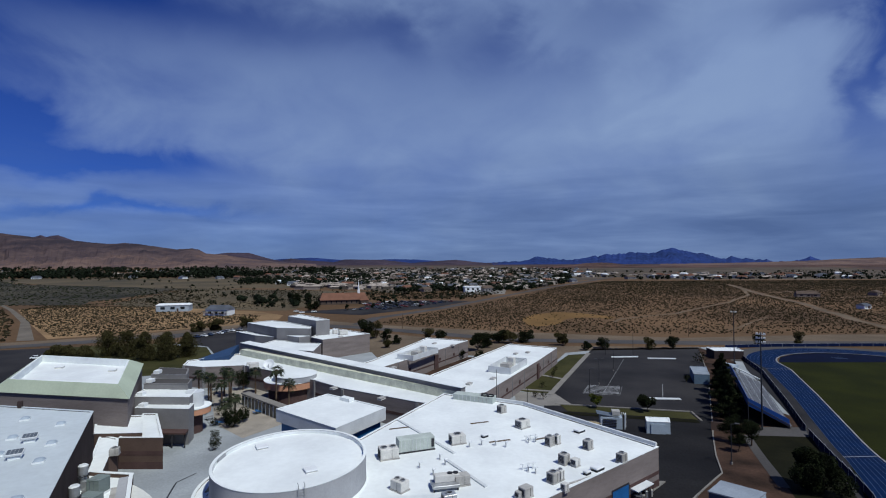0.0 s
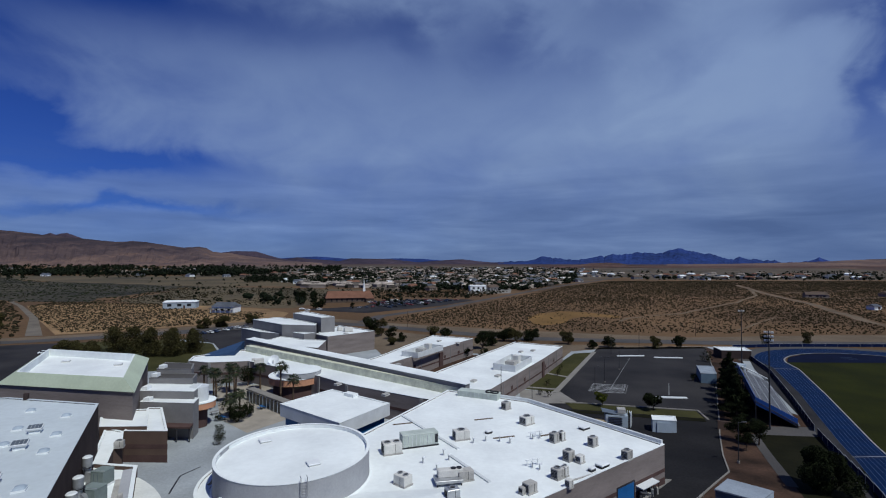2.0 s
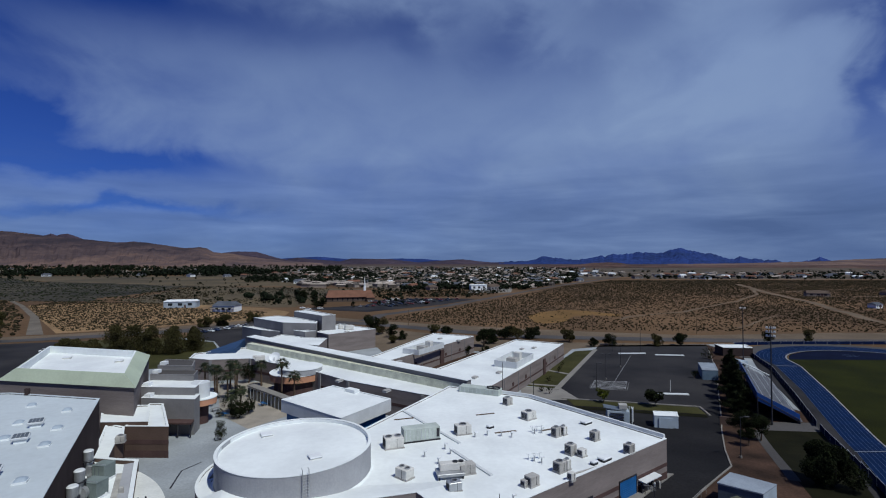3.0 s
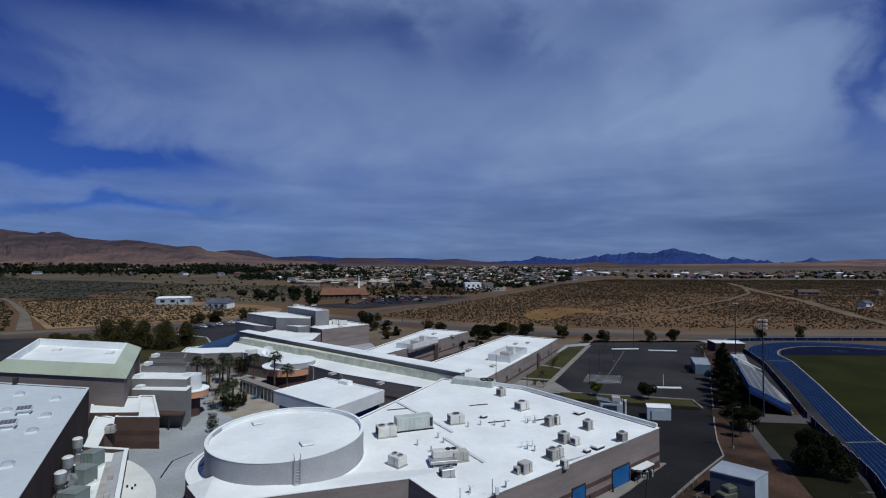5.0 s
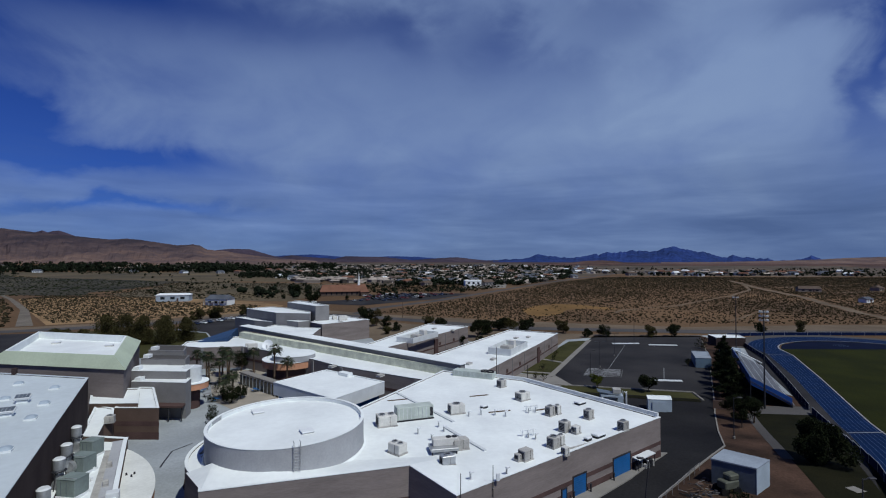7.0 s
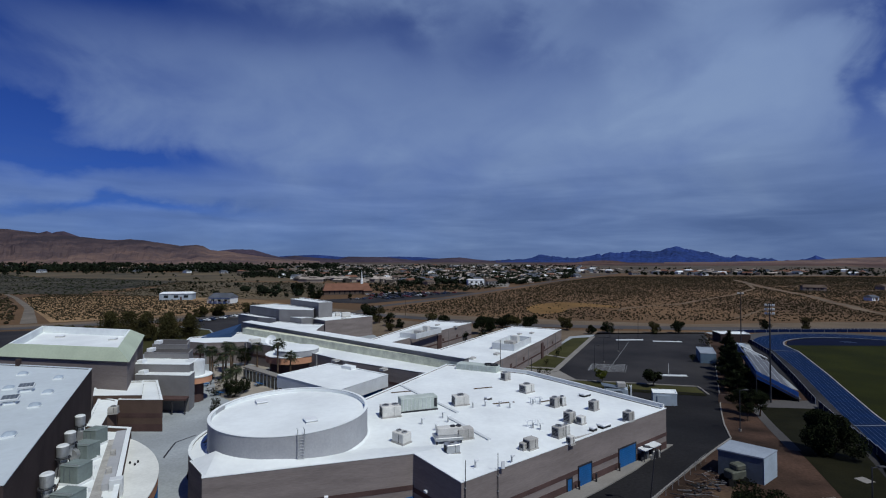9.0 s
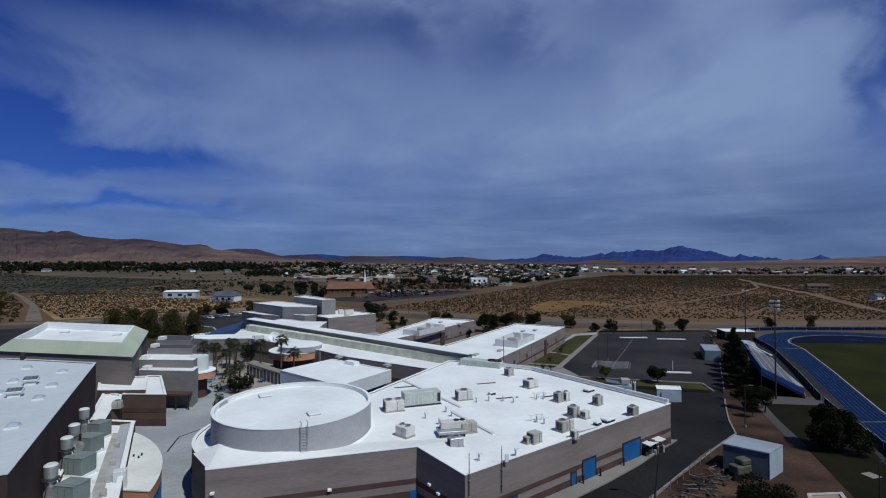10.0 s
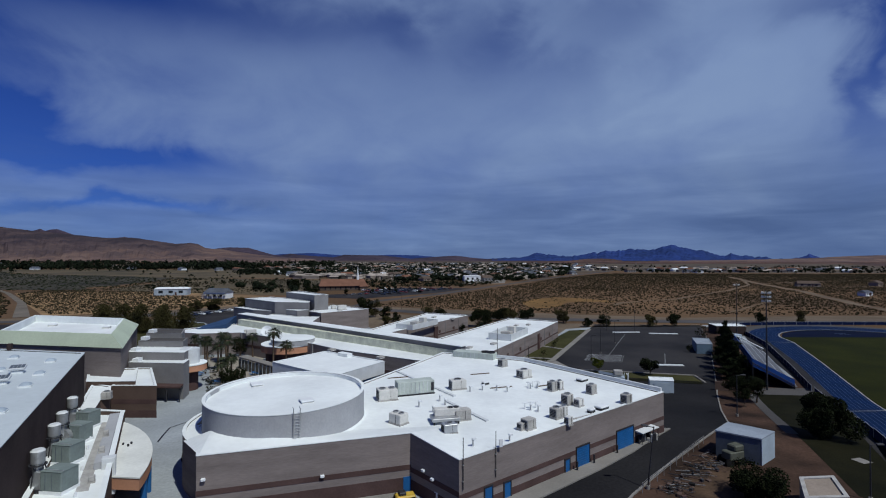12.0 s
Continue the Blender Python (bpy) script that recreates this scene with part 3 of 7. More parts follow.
def ridge(name, rows, foot, depth, mat, label, bumps, seed, rows_n=10):
    """A range of hills: a crest line through rows of (x, y, height), sloping down to a foot nearer by."""
    rng = random.Random(seed)
    pts = []
    for (x0, y0, h0), (x1, y1, h1) in zip(rows, rows[1:]):
        k = max(2, int(abs(x1 - x0) / 20))
        for i in range(k):
            f = i / k
            pts.append((x0 + (x1 - x0) * f, y0 + (y1 - y0) * f, h0 + (h1 - h0) * f))
    pts.append(rows[-1])
    vs, fs = [], []
    for x, y, h in pts:
        h = h + bumps * noise.noise((x / 90 + seed, y / 300, 0)) + 0.5 * bumps * noise.noise((x / 33 + seed, 3, 0)) + 0.5 * bumps * noise.noise((x / 21 + seed, 5, 0)) + bumps * (0.35 - abs(noise.noise((x / 62 + seed, 9, 0))))
        for j in range(rows_n + 1):
            f = j / rows_n
            r = noise.noise((x / 130 + seed, j * 0.9, 5)) * 0.35 + noise.noise((x / 45, j * 1.7, seed)) * 0.2
            z = h * max(0.0, f ** 1.35 + (r * f * (1 - f) * 1.6))
            vs.append((x * (1 - depth * (1 - f)), y * (1 - depth * (1 - f)), z if j else -6.0))
        vs.append((x * 1.06, y * 1.06, -6))
    n = rows_n + 2
    for i in range(len(pts) - 1):
        for j in range(n - 1):
            fs.append((i * n + j, (i + 1) * n + j, (i + 1) * n + j + 1, i * n + j + 1))
    me = bpy.data.meshes.new(name)
    me.from_pydata(vs, [], fs)
    me.materials.append(M[mat])
    ob = new(name, me)
    return tagged(ob, label, "hills", "", "structure")


def crest(pairs, dist):
    """Crest rows from (sideways slope, upward slope) pairs at a distance straight ahead."""
    return [(u * dist, dist, max(2.0, 33.7 * SCALE + v * dist)) for u, v in pairs]


ridge("hills_west", crest([(-1.0872, 0.0675), (-0.9028, 0.0576), (-0.8336, 0.0493), (-0.7586, 0.0421), (-0.6838, 0.0349), (-0.647, 0.0365), (-0.6147, 0.0335), (-0.5433, 0.0229), (-0.5112, 0.0251), (-0.4973, 0.0227), (-0.4823, 0.0146), (-0.4421, 0.0105), (-0.3961, 0.004), (-0.3271, -0.0043), (-0.2582, -0.0085)], 4400), 0, 0.32, "hill", "red brown desert hills on the skyline", 3, 3)
ridge("buttes", crest([(-0.87, 0.040), (-0.8508, 0.0447), (-0.8336, 0.0493), (-0.8198, 0.0532), (-0.8082, 0.0492), (-0.7991, 0.052), (-0.7853, 0.0531), (-0.7702, 0.0479), (-0.7471, 0.0397), (-0.73, 0.036)], 4600), 0, 0.1, "purple", "dark rocky buttes behind the hills", 2, 5)
ridge("hills_knoll", crest([(-0.4938, 0.0089), (-0.4651, 0.0134), (-0.4364, 0.0162), (-0.3961, 0.0155), (-0.3789, 0.0108), (-0.3501, 0.0027), (-0.3271, -0.002), (-0.2984, -0.0079)], 4600), 0, 0.12, "purple", "dark knoll at the end of the hills", 2, 7)
ridge("hills_far", crest([(-0.396, -0.0029), (-0.3271, 0.0026), (-0.2697, 0.0052), (-0.2122, 0.001), (-0.1548, -0.0003), (-0.0974, 0.0018), (-0.0515, 0.0004), (-0.0055, -0.0032), (0.0518, -0.0068)], 4950), 0, 0.05, "mount", "low hills far away, tinted haze blue", 2, 11)
ridge("hills_middle", crest([(-0.3616, -0.0053), (-0.3214, 0.0014), (-0.3099, 0.0037), (-0.2927, 0.0013), (-0.2237, -0.0041), (-0.2008, 0.0016), (-0.1663, 0.0009), (-0.1204, 0.0001), (-0.063, -0.0064), (-0.04, -0.0042), (0.0266, 0.0002), (0.0519, -0.0034), (0.0863, -0.0065), (0.1666, -0.0049), (0.201, -0.0078)], 4800), 0, 0.08, "purple", "low purple brown hills across the valley", 2, 13)
ridge("mountain", crest([(0.10, -0.0075), (0.1609, -0.0038), (0.1782, 0.0025), (0.1862, 0.0048), (0.2011, 0.003), (0.2298, 0.0017), (0.2585, -0.003), (0.2814, 0.0004), (0.3045, 0.006), (0.3136, 0.0037), (0.3309, 0.0111), (0.3412, 0.0071), (0.3619, 0.0104), (0.4078, 0.0126), (0.4365, 0.013), (0.4515, 0.0193), (0.463, 0.021), (0.4768, 0.0198), (0.4939, 0.0157), (0.5111, 0.011), (0.5283, 0.0098), (0.5477, 0.004), (0.574, -0.0007), (0.5855, 0.0027), (0.6142, 0.0009), (0.6428, -0.0032), (0.6714, -0.0062), (0.7287, -0.0065)], 4850), 0, 0.1, "mount", "jagged mountain range tinted haze blue", 17, 23)
ridge("lone_peak", crest([(0.6943, -0.0068), (0.723, -0.0035), (0.738, 0.001), (0.745, 0.005), (0.7518, 0.0021), (0.7689, -0.0037), (0.7918, -0.0068)], 4900), 0, 0.05, "mount", "small pointed peak tinted haze blue", 1, 25)
ridge("hills_east", crest([(0.44, -0.0099), (0.5566, -0.0088), (0.6829, -0.0062), (0.7632, -0.0036), (0.8206, -0.0004), (0.8779, 0.0017), (0.8986, 0.0016), (1.1074, 0.0077)], 4500), 0, 0.3, "hill", "long red brown desert rise", 2, 31)
ridge("hills_orange", crest([(0.1665, -0.0136), (0.2469, -0.0121), (0.2928, -0.0077), (0.3215, -0.0066), (0.3445, -0.0079), (0.3731, -0.0120), (0.4304, -0.0135), (0.5337, -0.0133), (0.6484, -0.0124), (0.763, -0.013), (0.9349, -0.0123)], 3050), 0, 0.2, "redhill", "low orange desert hill", 1, 37)

# ---------- school buildings ----------
main = building("workshop_building", "grey brown masonry school building with white roof and blue doors",
                [(30.6, 68.5), (14.7, 89.3), (0.1, 96.8), (-12.4, 72.2), *circle((-18.2, 57.8), 10.8, 14, 132, 236), (-22.5, 45.2), (-3.3, 51.1), (1.5, 45.6)], 7.0, parapet=0.14)
for piece in main.children:
    if piece.name.startswith("roof"):
        continue
    for v in piece.data.vertices:
        for cx, cy, more in ((-22.5, 45.2, 0.5), (-3.3, 51.1, 0.5)):
            if v.co.z > 5 and math.hypot(v.co.x + main.location.x - cx, v.co.y + main.location.y - cy) < 0.7:
                v.co.z += more


def front_slope():
    """The roof in front of the drum, rising from the wall head to the drum."""
    bm = bmesh.new()
    a, b = Vector((-22.4, 45.45)), Vector((-3.4, 51.35))
    n = 16
    lo, hi = [], []
    for k in range(n + 1):
        f = k / n
        p = a.lerp(b, f)
        g = radians(232 + 105 * f)
        lo.append(bm.verts.new((p.x, p.y, 7.47)))
        hi.append(bm.verts.new((-18.2 + 8.75 * math.cos(g), 57.8 + 8.75 * 1.06 * math.sin(g), 8.0 - 1.2 * max(0.0, f - 0.45) / 0.55)))
    for k in range(n):
        bm.faces.new((lo[k], lo[k + 1], hi[k + 1], hi[k])).smooth = True
    tip = bm.verts.new((1.4, 46.2, 6.98))
    back = bm.verts.new((2.0, 55.5, 6.872))
    bm.faces.new((lo[n], tip, back))
    bm.faces.new((lo[n], back, hi[n]))
    foot = bm.verts.new((-26.5, 50.6, 6.872))
    bm.faces.new((foot, lo[0], hi[0]))
    return bm


slope_ = front_slope()
bmesh.ops.translate(slope_, verts=slope_.verts, vec=-main.location)
part("front_slope", slope_, "roof", main, "white roof slope in front of the drum")



def oval(r):
    return [(x, y * 1.06) for x, y in circle((0, 0), r, 96)]


drum = thing("roof_drum", (-18.2, 57.8, 6.7), "round grey drum with white roof on the workshop building", "roof drum")
part("wall", ring(bmesh.new(), oval(8.86), 0, 3.4, 0.35), "grey", drum)
part("roof", prism(bmesh.new(), oval(8.6), 2.5, 2.95), "roof", drum)
part("coping", ring(bmesh.new(), oval(8.9), 3.38, 3.44, 0.36), "roof", drum)
part("lining", ring(bmesh.new(), oval(8.56), 2.9, 3.37, 0.05), "roof", drum, "white membrane inside the drum rim")


def skirt(low, high, z0, z1):
    """A sloping band between two ovals."""
    bm = bmesh.new()
    a = [bm.verts.new((x, y, z0)) for x, y in oval(low)]
    b = [bm.verts.new((x, y, z1)) for x, y in oval(high)]
    for k in range(len(a)):
        f = bm.faces.new((a[k], a[(k + 1) % len(a)], b[(k + 1) % len(b)], b[k]))
        f.smooth = True
    return bm


part("flashing", skirt(9.25, 8.9, 0.05, 0.35), "roof", drum, "white sloping membrane round the foot of the drum")

HALL = [(-29.3, 84.9), (-22.5, 94.6), (-10.1, 85.6), (-16.6, 74.9)]
bigw = building("square_hall", "square pale grey hall with white roof and blue base", HALL, 7.6, z0=5.5, wall="coping", parapet=0.06)
part("base", prism(bmesh.new(), inset(ccw([(x - bigw.location.x, y - bigw.location.y) for x, y in HALL]), 0.7), -5.5, 0.05), "blue", bigw, "blue glazed base wall")
solo("roof_upstand", box(bmesh.new(), (-17.9, 90.2, 7.4), (2.6, 1.3, 0.75), -36, 0.04), "roof", "white boxed upstand at the rear of the square hall", "upstand")

building("spine_building", "long low masonry corridor building with white roof", [(-70.0, 130.9), (-71.8, 137.0), (-61.3, 147.2), (4.5, 104), (-1.3, 94.3), (-5.4, 96.1), (-22.3, 106.7), (-30.4, 114.2), (-45.4, 125.0), (-53.5, 130.5), (-63.5, 128.6)], 5.6, parapet=0.2)
beam = thing("clerestory", (0, 0, 5.5), "long raised clerestory with cream panels and grey cap", "clerestory")
part("panel", prism(bmesh.new(), [(-60.5, 145.5), (3.0, 97.6), (4.0, 99.0), (-59.5, 147.0)], -0.2, 1.6), "clere", beam)
part("cap", prism(bmesh.new(), [(-62.8, 151.5), (-61.6, 154.6), (4.0, 101.5), (4.5, 98.0), (3.6, 97.0)], 1.6, 2.55), "greywall", beam)
part("roof", prism(bmesh.new(), inset(ccw([(-62.8, 151.5), (-61.6, 154.6), (4.0, 101.5), (4.5, 98.0), (3.6, 97.0)]), -0.22), 2.55, 2.64), "roof", beam, "white clerestory roof")
building("classroom_wing", "grey brown masonry classroom wing with white roof", [(-20.0, 136.5), (-5.6, 176.2), (8.6, 169.7), (-2.8, 149.8), (-15.9, 127.7), (-27, 124)], 5.6, parapet=0.2)
building("classroom_wing", "long grey brown masonry classroom wing with white roof", [(-3.0, 120.8), (22.5, 165.5), (36.8, 157.7), (26.2, 136.6), (9.3, 105.0), (4.5, 101.5), (-6, 108)], 5.1, parapet=0.2)
building("theatre_tower", "tall grey block with pale roof edge", [(-60.3, 189.6), (-45.6, 175.0), (-41.4, 177.9), (-57.5, 196.5)], 12.0, wall="greywall", parapet=0.2)
building("theatre_block", "grey masonry block with white roof", [(-75.0, 187.0), (-59.0, 173.0), (-46.5, 170.6), (-47.5, 176), (-60.5, 189.4), (-68, 194)], 9.8, wall="greywall", parapet=0.15)
building("theatre_porch", "low grey masonry block beside the theatre", [(-54.3, 170.4), (-49.3, 166.8), (-46.3, 169.6), (-49.5, 170.9)], 7.4, wall="greywall", parapet=0.1)
building("theatre_link", "low white roofed link in front of the theatre", [(-62.5, 158.5), (-40.2, 150.5), (-41.2, 164.9), (-49.6, 166.3), (-54.6, 170.2), (-59.2, 172.4)], 5.6, wall="block", parapet=0.1)
building("rehearsal_hall", "low grey side block with white roof", [(-79.0, 186.0), (-68.0, 176.5), (-60.0, 172.8), (-75.5, 186.8)], 6.6, wall="greywall", parapet=0.1)
building("library_block", "grey brown masonry block with white roof", [(-46.2, 170.4), (-40.8, 165.2), (-26.9, 178.6), (-43.0, 193.0), (-45.8, 178)], 6.8, parapet=0.2)

# gym with green mansard
gym2 = thing("mansard_hall", (-68, 92, 0), "grey hall with pale green mansard and sunken white roof", "building")
OUT = [(-66.7 + 68, 108.2 - 92), (-51.9 + 68, 80.0 - 92), (-79.8 + 68, 84.9 - 92), (-94.5 + 68, 113.5 - 92)]
INN = [(-65.9 + 68, 102.0 - 92), (-54.8 + 68, 81.5 - 92), (-76.6 + 68, 85.33 - 92), (-89.0 + 68, 107.5 - 92)]
part("wall", ring(bmesh.new(), inset(ccw(OUT), 0.3), 0, 10.9, 0.4), "block", gym2)


def mansard():
    bm = bmesh.new()
    a = [bm.verts.new((*p, 10.8)) for p in OUT]
    b = [bm.verts.new((*p, 12.9)) for p in INN]
    c = [bm.verts.new((*p, 12.9)) for p in inset(INN[::-1], 0.3)[::-1]]
    for i in range(4):
        j = (i + 1) % 4
        for p, q in ((a, b), (b, c)):
            bm.faces.new((p[i], p[j], q[j], q[i]))
    bmesh.ops.recalc_face_normals(bm, faces=bm.faces)
    return bm


part("mansard", mansard(), "green", gym2)
part("parapet", ring(bmesh.new(), inset(ccw(INN), 0.02), 11.3, 12.92, 0.3), "roof", gym2, "white inner parapet")
part("roof", prism(bmesh.new(), inset(ccw(INN), 0.15), 11.2, 11.5), "roof", gym2)
for x, y in ((-79.5, 100.5), (-66.5, 97.5)):
    t = thing("roof_hatch", (x, y, 11.48), "low white roof hatch on the mansard hall", "roof hatch")
    part("curb", box(bmesh.new(), (0, 0, 0), (1.3, 1.3, 0.3), 20), "unit", t)
    part("lid", box(bmesh.new(), (0, 0, 0.3), (1.45, 1.45, 0.14), 20, 0.04), "white", t)

gym = building("gymnasium", "large dark brown masonry gymnasium with white roof", [(-49.5, 68.2), (-30.0, 33.0), (-62, 20), (-95, 66), (-64.8, 71.0)], 12.4, wall="umber", parapet=0.1, roof="roof_dim", cap="roof_dim")
building("locker_block", "low brown masonry block with white roof terrace", [(-61.2, 85.3), (-53.3, 86.2), (-48.1, 77.3), (-55.5, 76.9)], 6.2, wall="brown", parapet=0.15)
lower = building("locker_annex", "striped brown masonry block with white roof", [(-54.9, 88.7), (-52.3, 88.7), (-44.3, 76.5), (-51.3, 76.5)], 5.7, wall="brown", parapet=0.15)
building("link_roof", "low white roofed link beside the gymnasium", [(-55.3, 78.0), (-51.3, 76.4), (-47.7, 70.7), (-48.0, 69.3), (-45.5, 64.4), (-44.3, 62.4), (-46.4, 62.0)], 5.65, wall="brown", parapet=0.1)
plant = building("plant_building", "low plant building with white roof beside the gymnasium", [(-46.4, 62.6), (-43.0, 62.0), (-39.6, 61.6), (-39.1, 60.6), (-31.0, 46.5), (-22.1, 31), (-28.7, 31)], 6.5, wall="brown", parapet=0.5, thick=0.4)

# stepped annex
for poly, h, pp in (([(-57, 89.6), (-46.6, 88.8), (-47.4, 92.3), (-57.5, 92.6)], 6.5, 0.05), ([(-59, 92), (-48.0, 91.6), (-49.2, 97.2), (-60, 97.4)], 7.9, 0.05),
                    ([(-60, 97.2), (-51, 97), (-52.4, 101.3), (-61, 101.5)], 9.0, 0.06), ([(-61, 101.4), (-53.5, 101.2), (-56, 107), (-63, 108)], 9.9, 0.06)):
    building("annex_block", "stepped grey masonry annex block with pale roof", poly, h, wall="greywall", parapet=pp, roof="roof" if h < 8.5 else "road", cap="roof" if h < 8.5 else "greywall", thick=0.2)
turret = thing("round_turret", (-49.3, 95.8, 0), "round pale turret with terracotta canopy ring", "turret")
part("drum", prism(bmesh.new(), circle((0.2, 0), 1.75, 32), 5.0, 7.9), "coping", turret)
# Stem's dark masonry colour also carries the shadow under the canopy ring.
part("stem", prism(bmesh.new(), circle((0.0, 0.0), 1.7, 24), 0, 4.0), "band", turret, "dark recessed base")
part("canopy", prism(bmesh.new(), circle((0, 0), 3.2, 36), 3.85, 5.0), "terra", turret, "terracotta canopy ring")
part("canopy_roof", prism(bmesh.new(), circle((0, 0), 3.3, 36), 5.0, 5.14), "roof", turret)
solo("annex_porch", prism(bmesh.new(), [(-51.5, 88.9), (-46.5, 88.6), (-46.0, 86.6), (-51.0, 86.8)], 2.6, 2.9), "band", "dark porch roof over the annex entrance", "porch")
for x in (-51.0, -48.6, -46.3):
    solo("porch_post", rod(bmesh.new(), (x, 86.9, 0.2), (x, 86.9, 2.7), 0.12), "dark", "dark steel porch post", "post")

# curved canopy beside the plant building
can = thing("curved_canopy", (-34, 52, 0), "curved canopy with pale roof and terracotta fascia on blue columns", "canopy")
CAN = [(x + 34, y - 52) for x, y in [*circle((-51.9, 39.8), 24.6, 28, 14, 59), (-31.0, 46.0)]]
part("fascia", prism(bmesh.new(), CAN, 4.1, 5.2), "terra", can, "terracotta stucco fascia")
part("roof", prism(bmesh.new(), inset(ccw(CAN), -0.06), 5.2, 5.32), "cream", can)
for x, y in ((-34.6, 53.6), (-33.9, 53.9), (-33.8, 53.2)):
    solo("roof_drain", rod(bmesh.new(), (x, y, 5.3), (x, y, 5.55), 0.12, 0.09, 10), "dark", "small dark drain pipe on the canopy roof", "drain")
for x, y in ((-31.7, 53.2), (-30.2, 50.8), (-29.2, 48.4), (-32.6, 51.6)):
    part("column", rod(bmesh.new(), (x + 34, y - 52, 0.8), (x + 34, y - 52, 4.15), 0.3, n=12), "blue", can, "blue painted column")

# second round tower by the courtyard, with its terracotta band
tow = thing("round_tower", (-36.9, 118.4, 0), "round tower with white roof and terracotta band", "tower")
part("base", prism(bmesh.new(), circle((0, 0), 5.3, 40), 0, 3.5), "band", tow, "dark recessed base")
part("band", ring(bmesh.new(), circle((0, 0), 6.3, 48), 3.45, 4.95, 1.0), "terra", tow, "terracotta stucco band")
part("ledge", prism(bmesh.new(), circle((0, 0), 6.4, 48), 4.95, 5.08), "roof", tow)
part("drum", prism(bmesh.new(), circle((1.2, -0.9), 5.0, 48), 5.08, 6.3), "grey", tow)
part("roof", prism(bmesh.new(), circle((1.2, -0.9), 5.1, 48), 6.3, 6.42), "roof", tow)

# shaded walkway with dark window bays
walkw = thing("walkway_screen", (-42, 113, 0), "low walkway with dark window bays", "walkway")
part("slab", prism(bmesh.new(), [(x + 42, y - 113) for x, y in [(-47.1, 113.4), (-33.9, 101.7), (-32.7, 103.2), (-45.9, 114.9)]], 2.5, 2.8), "concrete", walkw)
for i in range(11):
    f = (i + 0.5) / 11
    x, y = -47.0 + 13.0 * f + 42, 113.5 - 11.5 * f - 113
    part("bay", box(bmesh.new(), (x, y, 0.1), (0.95, 0.2, 2.2), -40.5), "glass", walkw)
    part("pier", box(bmesh.new(), (x + 0.58, y - 0.5, 0), (0.2, 0.25, 2.5), -40.5), "coping", walkw)

# blue pitched canopy at the school entrance
ent = thing("entrance_roof", (-66, 145, 0), "blue sloping metal entrance roof", "roof")


def wedge(p, z):
    bm = bmesh.new()
    lo = [bm.verts.new((x, y, 4.2)) for x, y in p]
    hi = [bm.verts.new((x, y, h)) for (x, y), h in zip(p, z)]
    n = len(p)
    for i in range(n):
        bm.faces.new((lo[i], lo[(i + 1) % n], hi[(i + 1) % n], hi[i]))
    bm.faces.new(hi)
    bm.faces.new(lo[::-1])
    bmesh.ops.recalc_face_normals(bm, faces=bm.faces)
    return bm


part("panel", wedge([(-6, -8), (5.0, -6), (2.0, 8), (-3, 6)], [4.9, 6.6, 7.4, 5.0]), "entry", ent)
part("base", box(bmesh.new(), (-0.5, -0.5, 0), (7, 8, 4.3), -40), "greywall", ent)

# ---------- main building: bands, doors, pavement ----------
SE, EE, WW, IN = Vector((1.5, 45.6)), Vector((30.6, 68.5)), Vector((-22.5, 45.2)), Vector((-3.3, 51.1))


def on_wall(name, a, b, s0, s1, z0, z1, out, mat, parent, label=""):
    """A flat piece on the wall that runs from a to b, standing out from it."""
    d = (b - a).normalized()
    n = Vector((d.y, -d.x))
    p = [a + d * s0, a + d * s1, a + d * s1 + n * out, a + d * s0 + n * out]
    off = Vector(parent.location) if parent else Vector((0, 0, 0))
    return part(name, prism(bmesh.new(), [(v.x - off.x, v.y - off.y) for v in p], z0 - off.z, z1 - off.z), mat, parent, label)


L_SE, L_W, L_IN = (EE - SE).length, (IN - WW).length, (SE - IN).length
for a, b, ln, up in ((SE, EE, L_SE, 0.0), (WW, IN, L_W, 0.55), (IN, SE, L_IN, 0.3)):
    on_wall("stripe", a, b, -0.03, ln + 0.03, 3.25 + up, 3.75 + up, 0.03, "band", main, "dark brown masonry stripe")
    on_wall("plinth", a, b, -0.03, ln + 0.03, 0.3, 2.5 + up, 0.03, "band", main, "dark brown masonry plinth")


def door(s0, s1, ztop, label, rows=0):
    z = gz(46 + s0 * 0.62)
    d = on_wall("door", SE, EE, s0, s1, z, ztop, 0.07, "blue", main, label)
    fr = on_wall("door_frame", SE, EE, s0 - 0.12, s0, z, ztop + 0.15, 0.12, "dark", main)
    on_wall("door_frame", SE, EE, s1, s1 + 0.12, z, ztop + 0.15, 0.12, "dark", main)
    on_wall("door_frame", SE, EE, s0, s1, ztop, ztop + 0.15, 0.12, "dark", main)
    for i in range(rows):
        zz = z + (ztop - z) * (i + 0.5) / rows
        on_wall("slat", SE, EE, s0 + 0.02, s1 - 0.02, zz - 0.07, zz + 0.05, 0.095, "blue", main)


door(3.2, 4.15, 3.5, "blue steel door")
door(5.85, 6.7, 3.25, "blue steel door")
door(15.4, 16.15, 3.1, "blue steel door")
door(17.45, 19.8, 3.95, "blue roller door", 9)
door(25.5, 29.2, 4.05, "large blue roller door", 10)
on_wall("door", WW, IN, 19.3, 20.4, 1.5, 3.1, 0.07, "blue", main, "blue steel door")
for s0 in (16.95, 20.15, 24.9, 29.8):
    p = SE + (EE - SE).normalized() * s0 + Vector((0.62, -0.785)) * 0.5
    solo("bollard", rod(bmesh.new(), (p.x, p.y, gz(p.y)), (p.x, p.y, gz(p.y) + 1.1), 0.11), "dark", "dark steel bollard beside the roller door", "bollard")
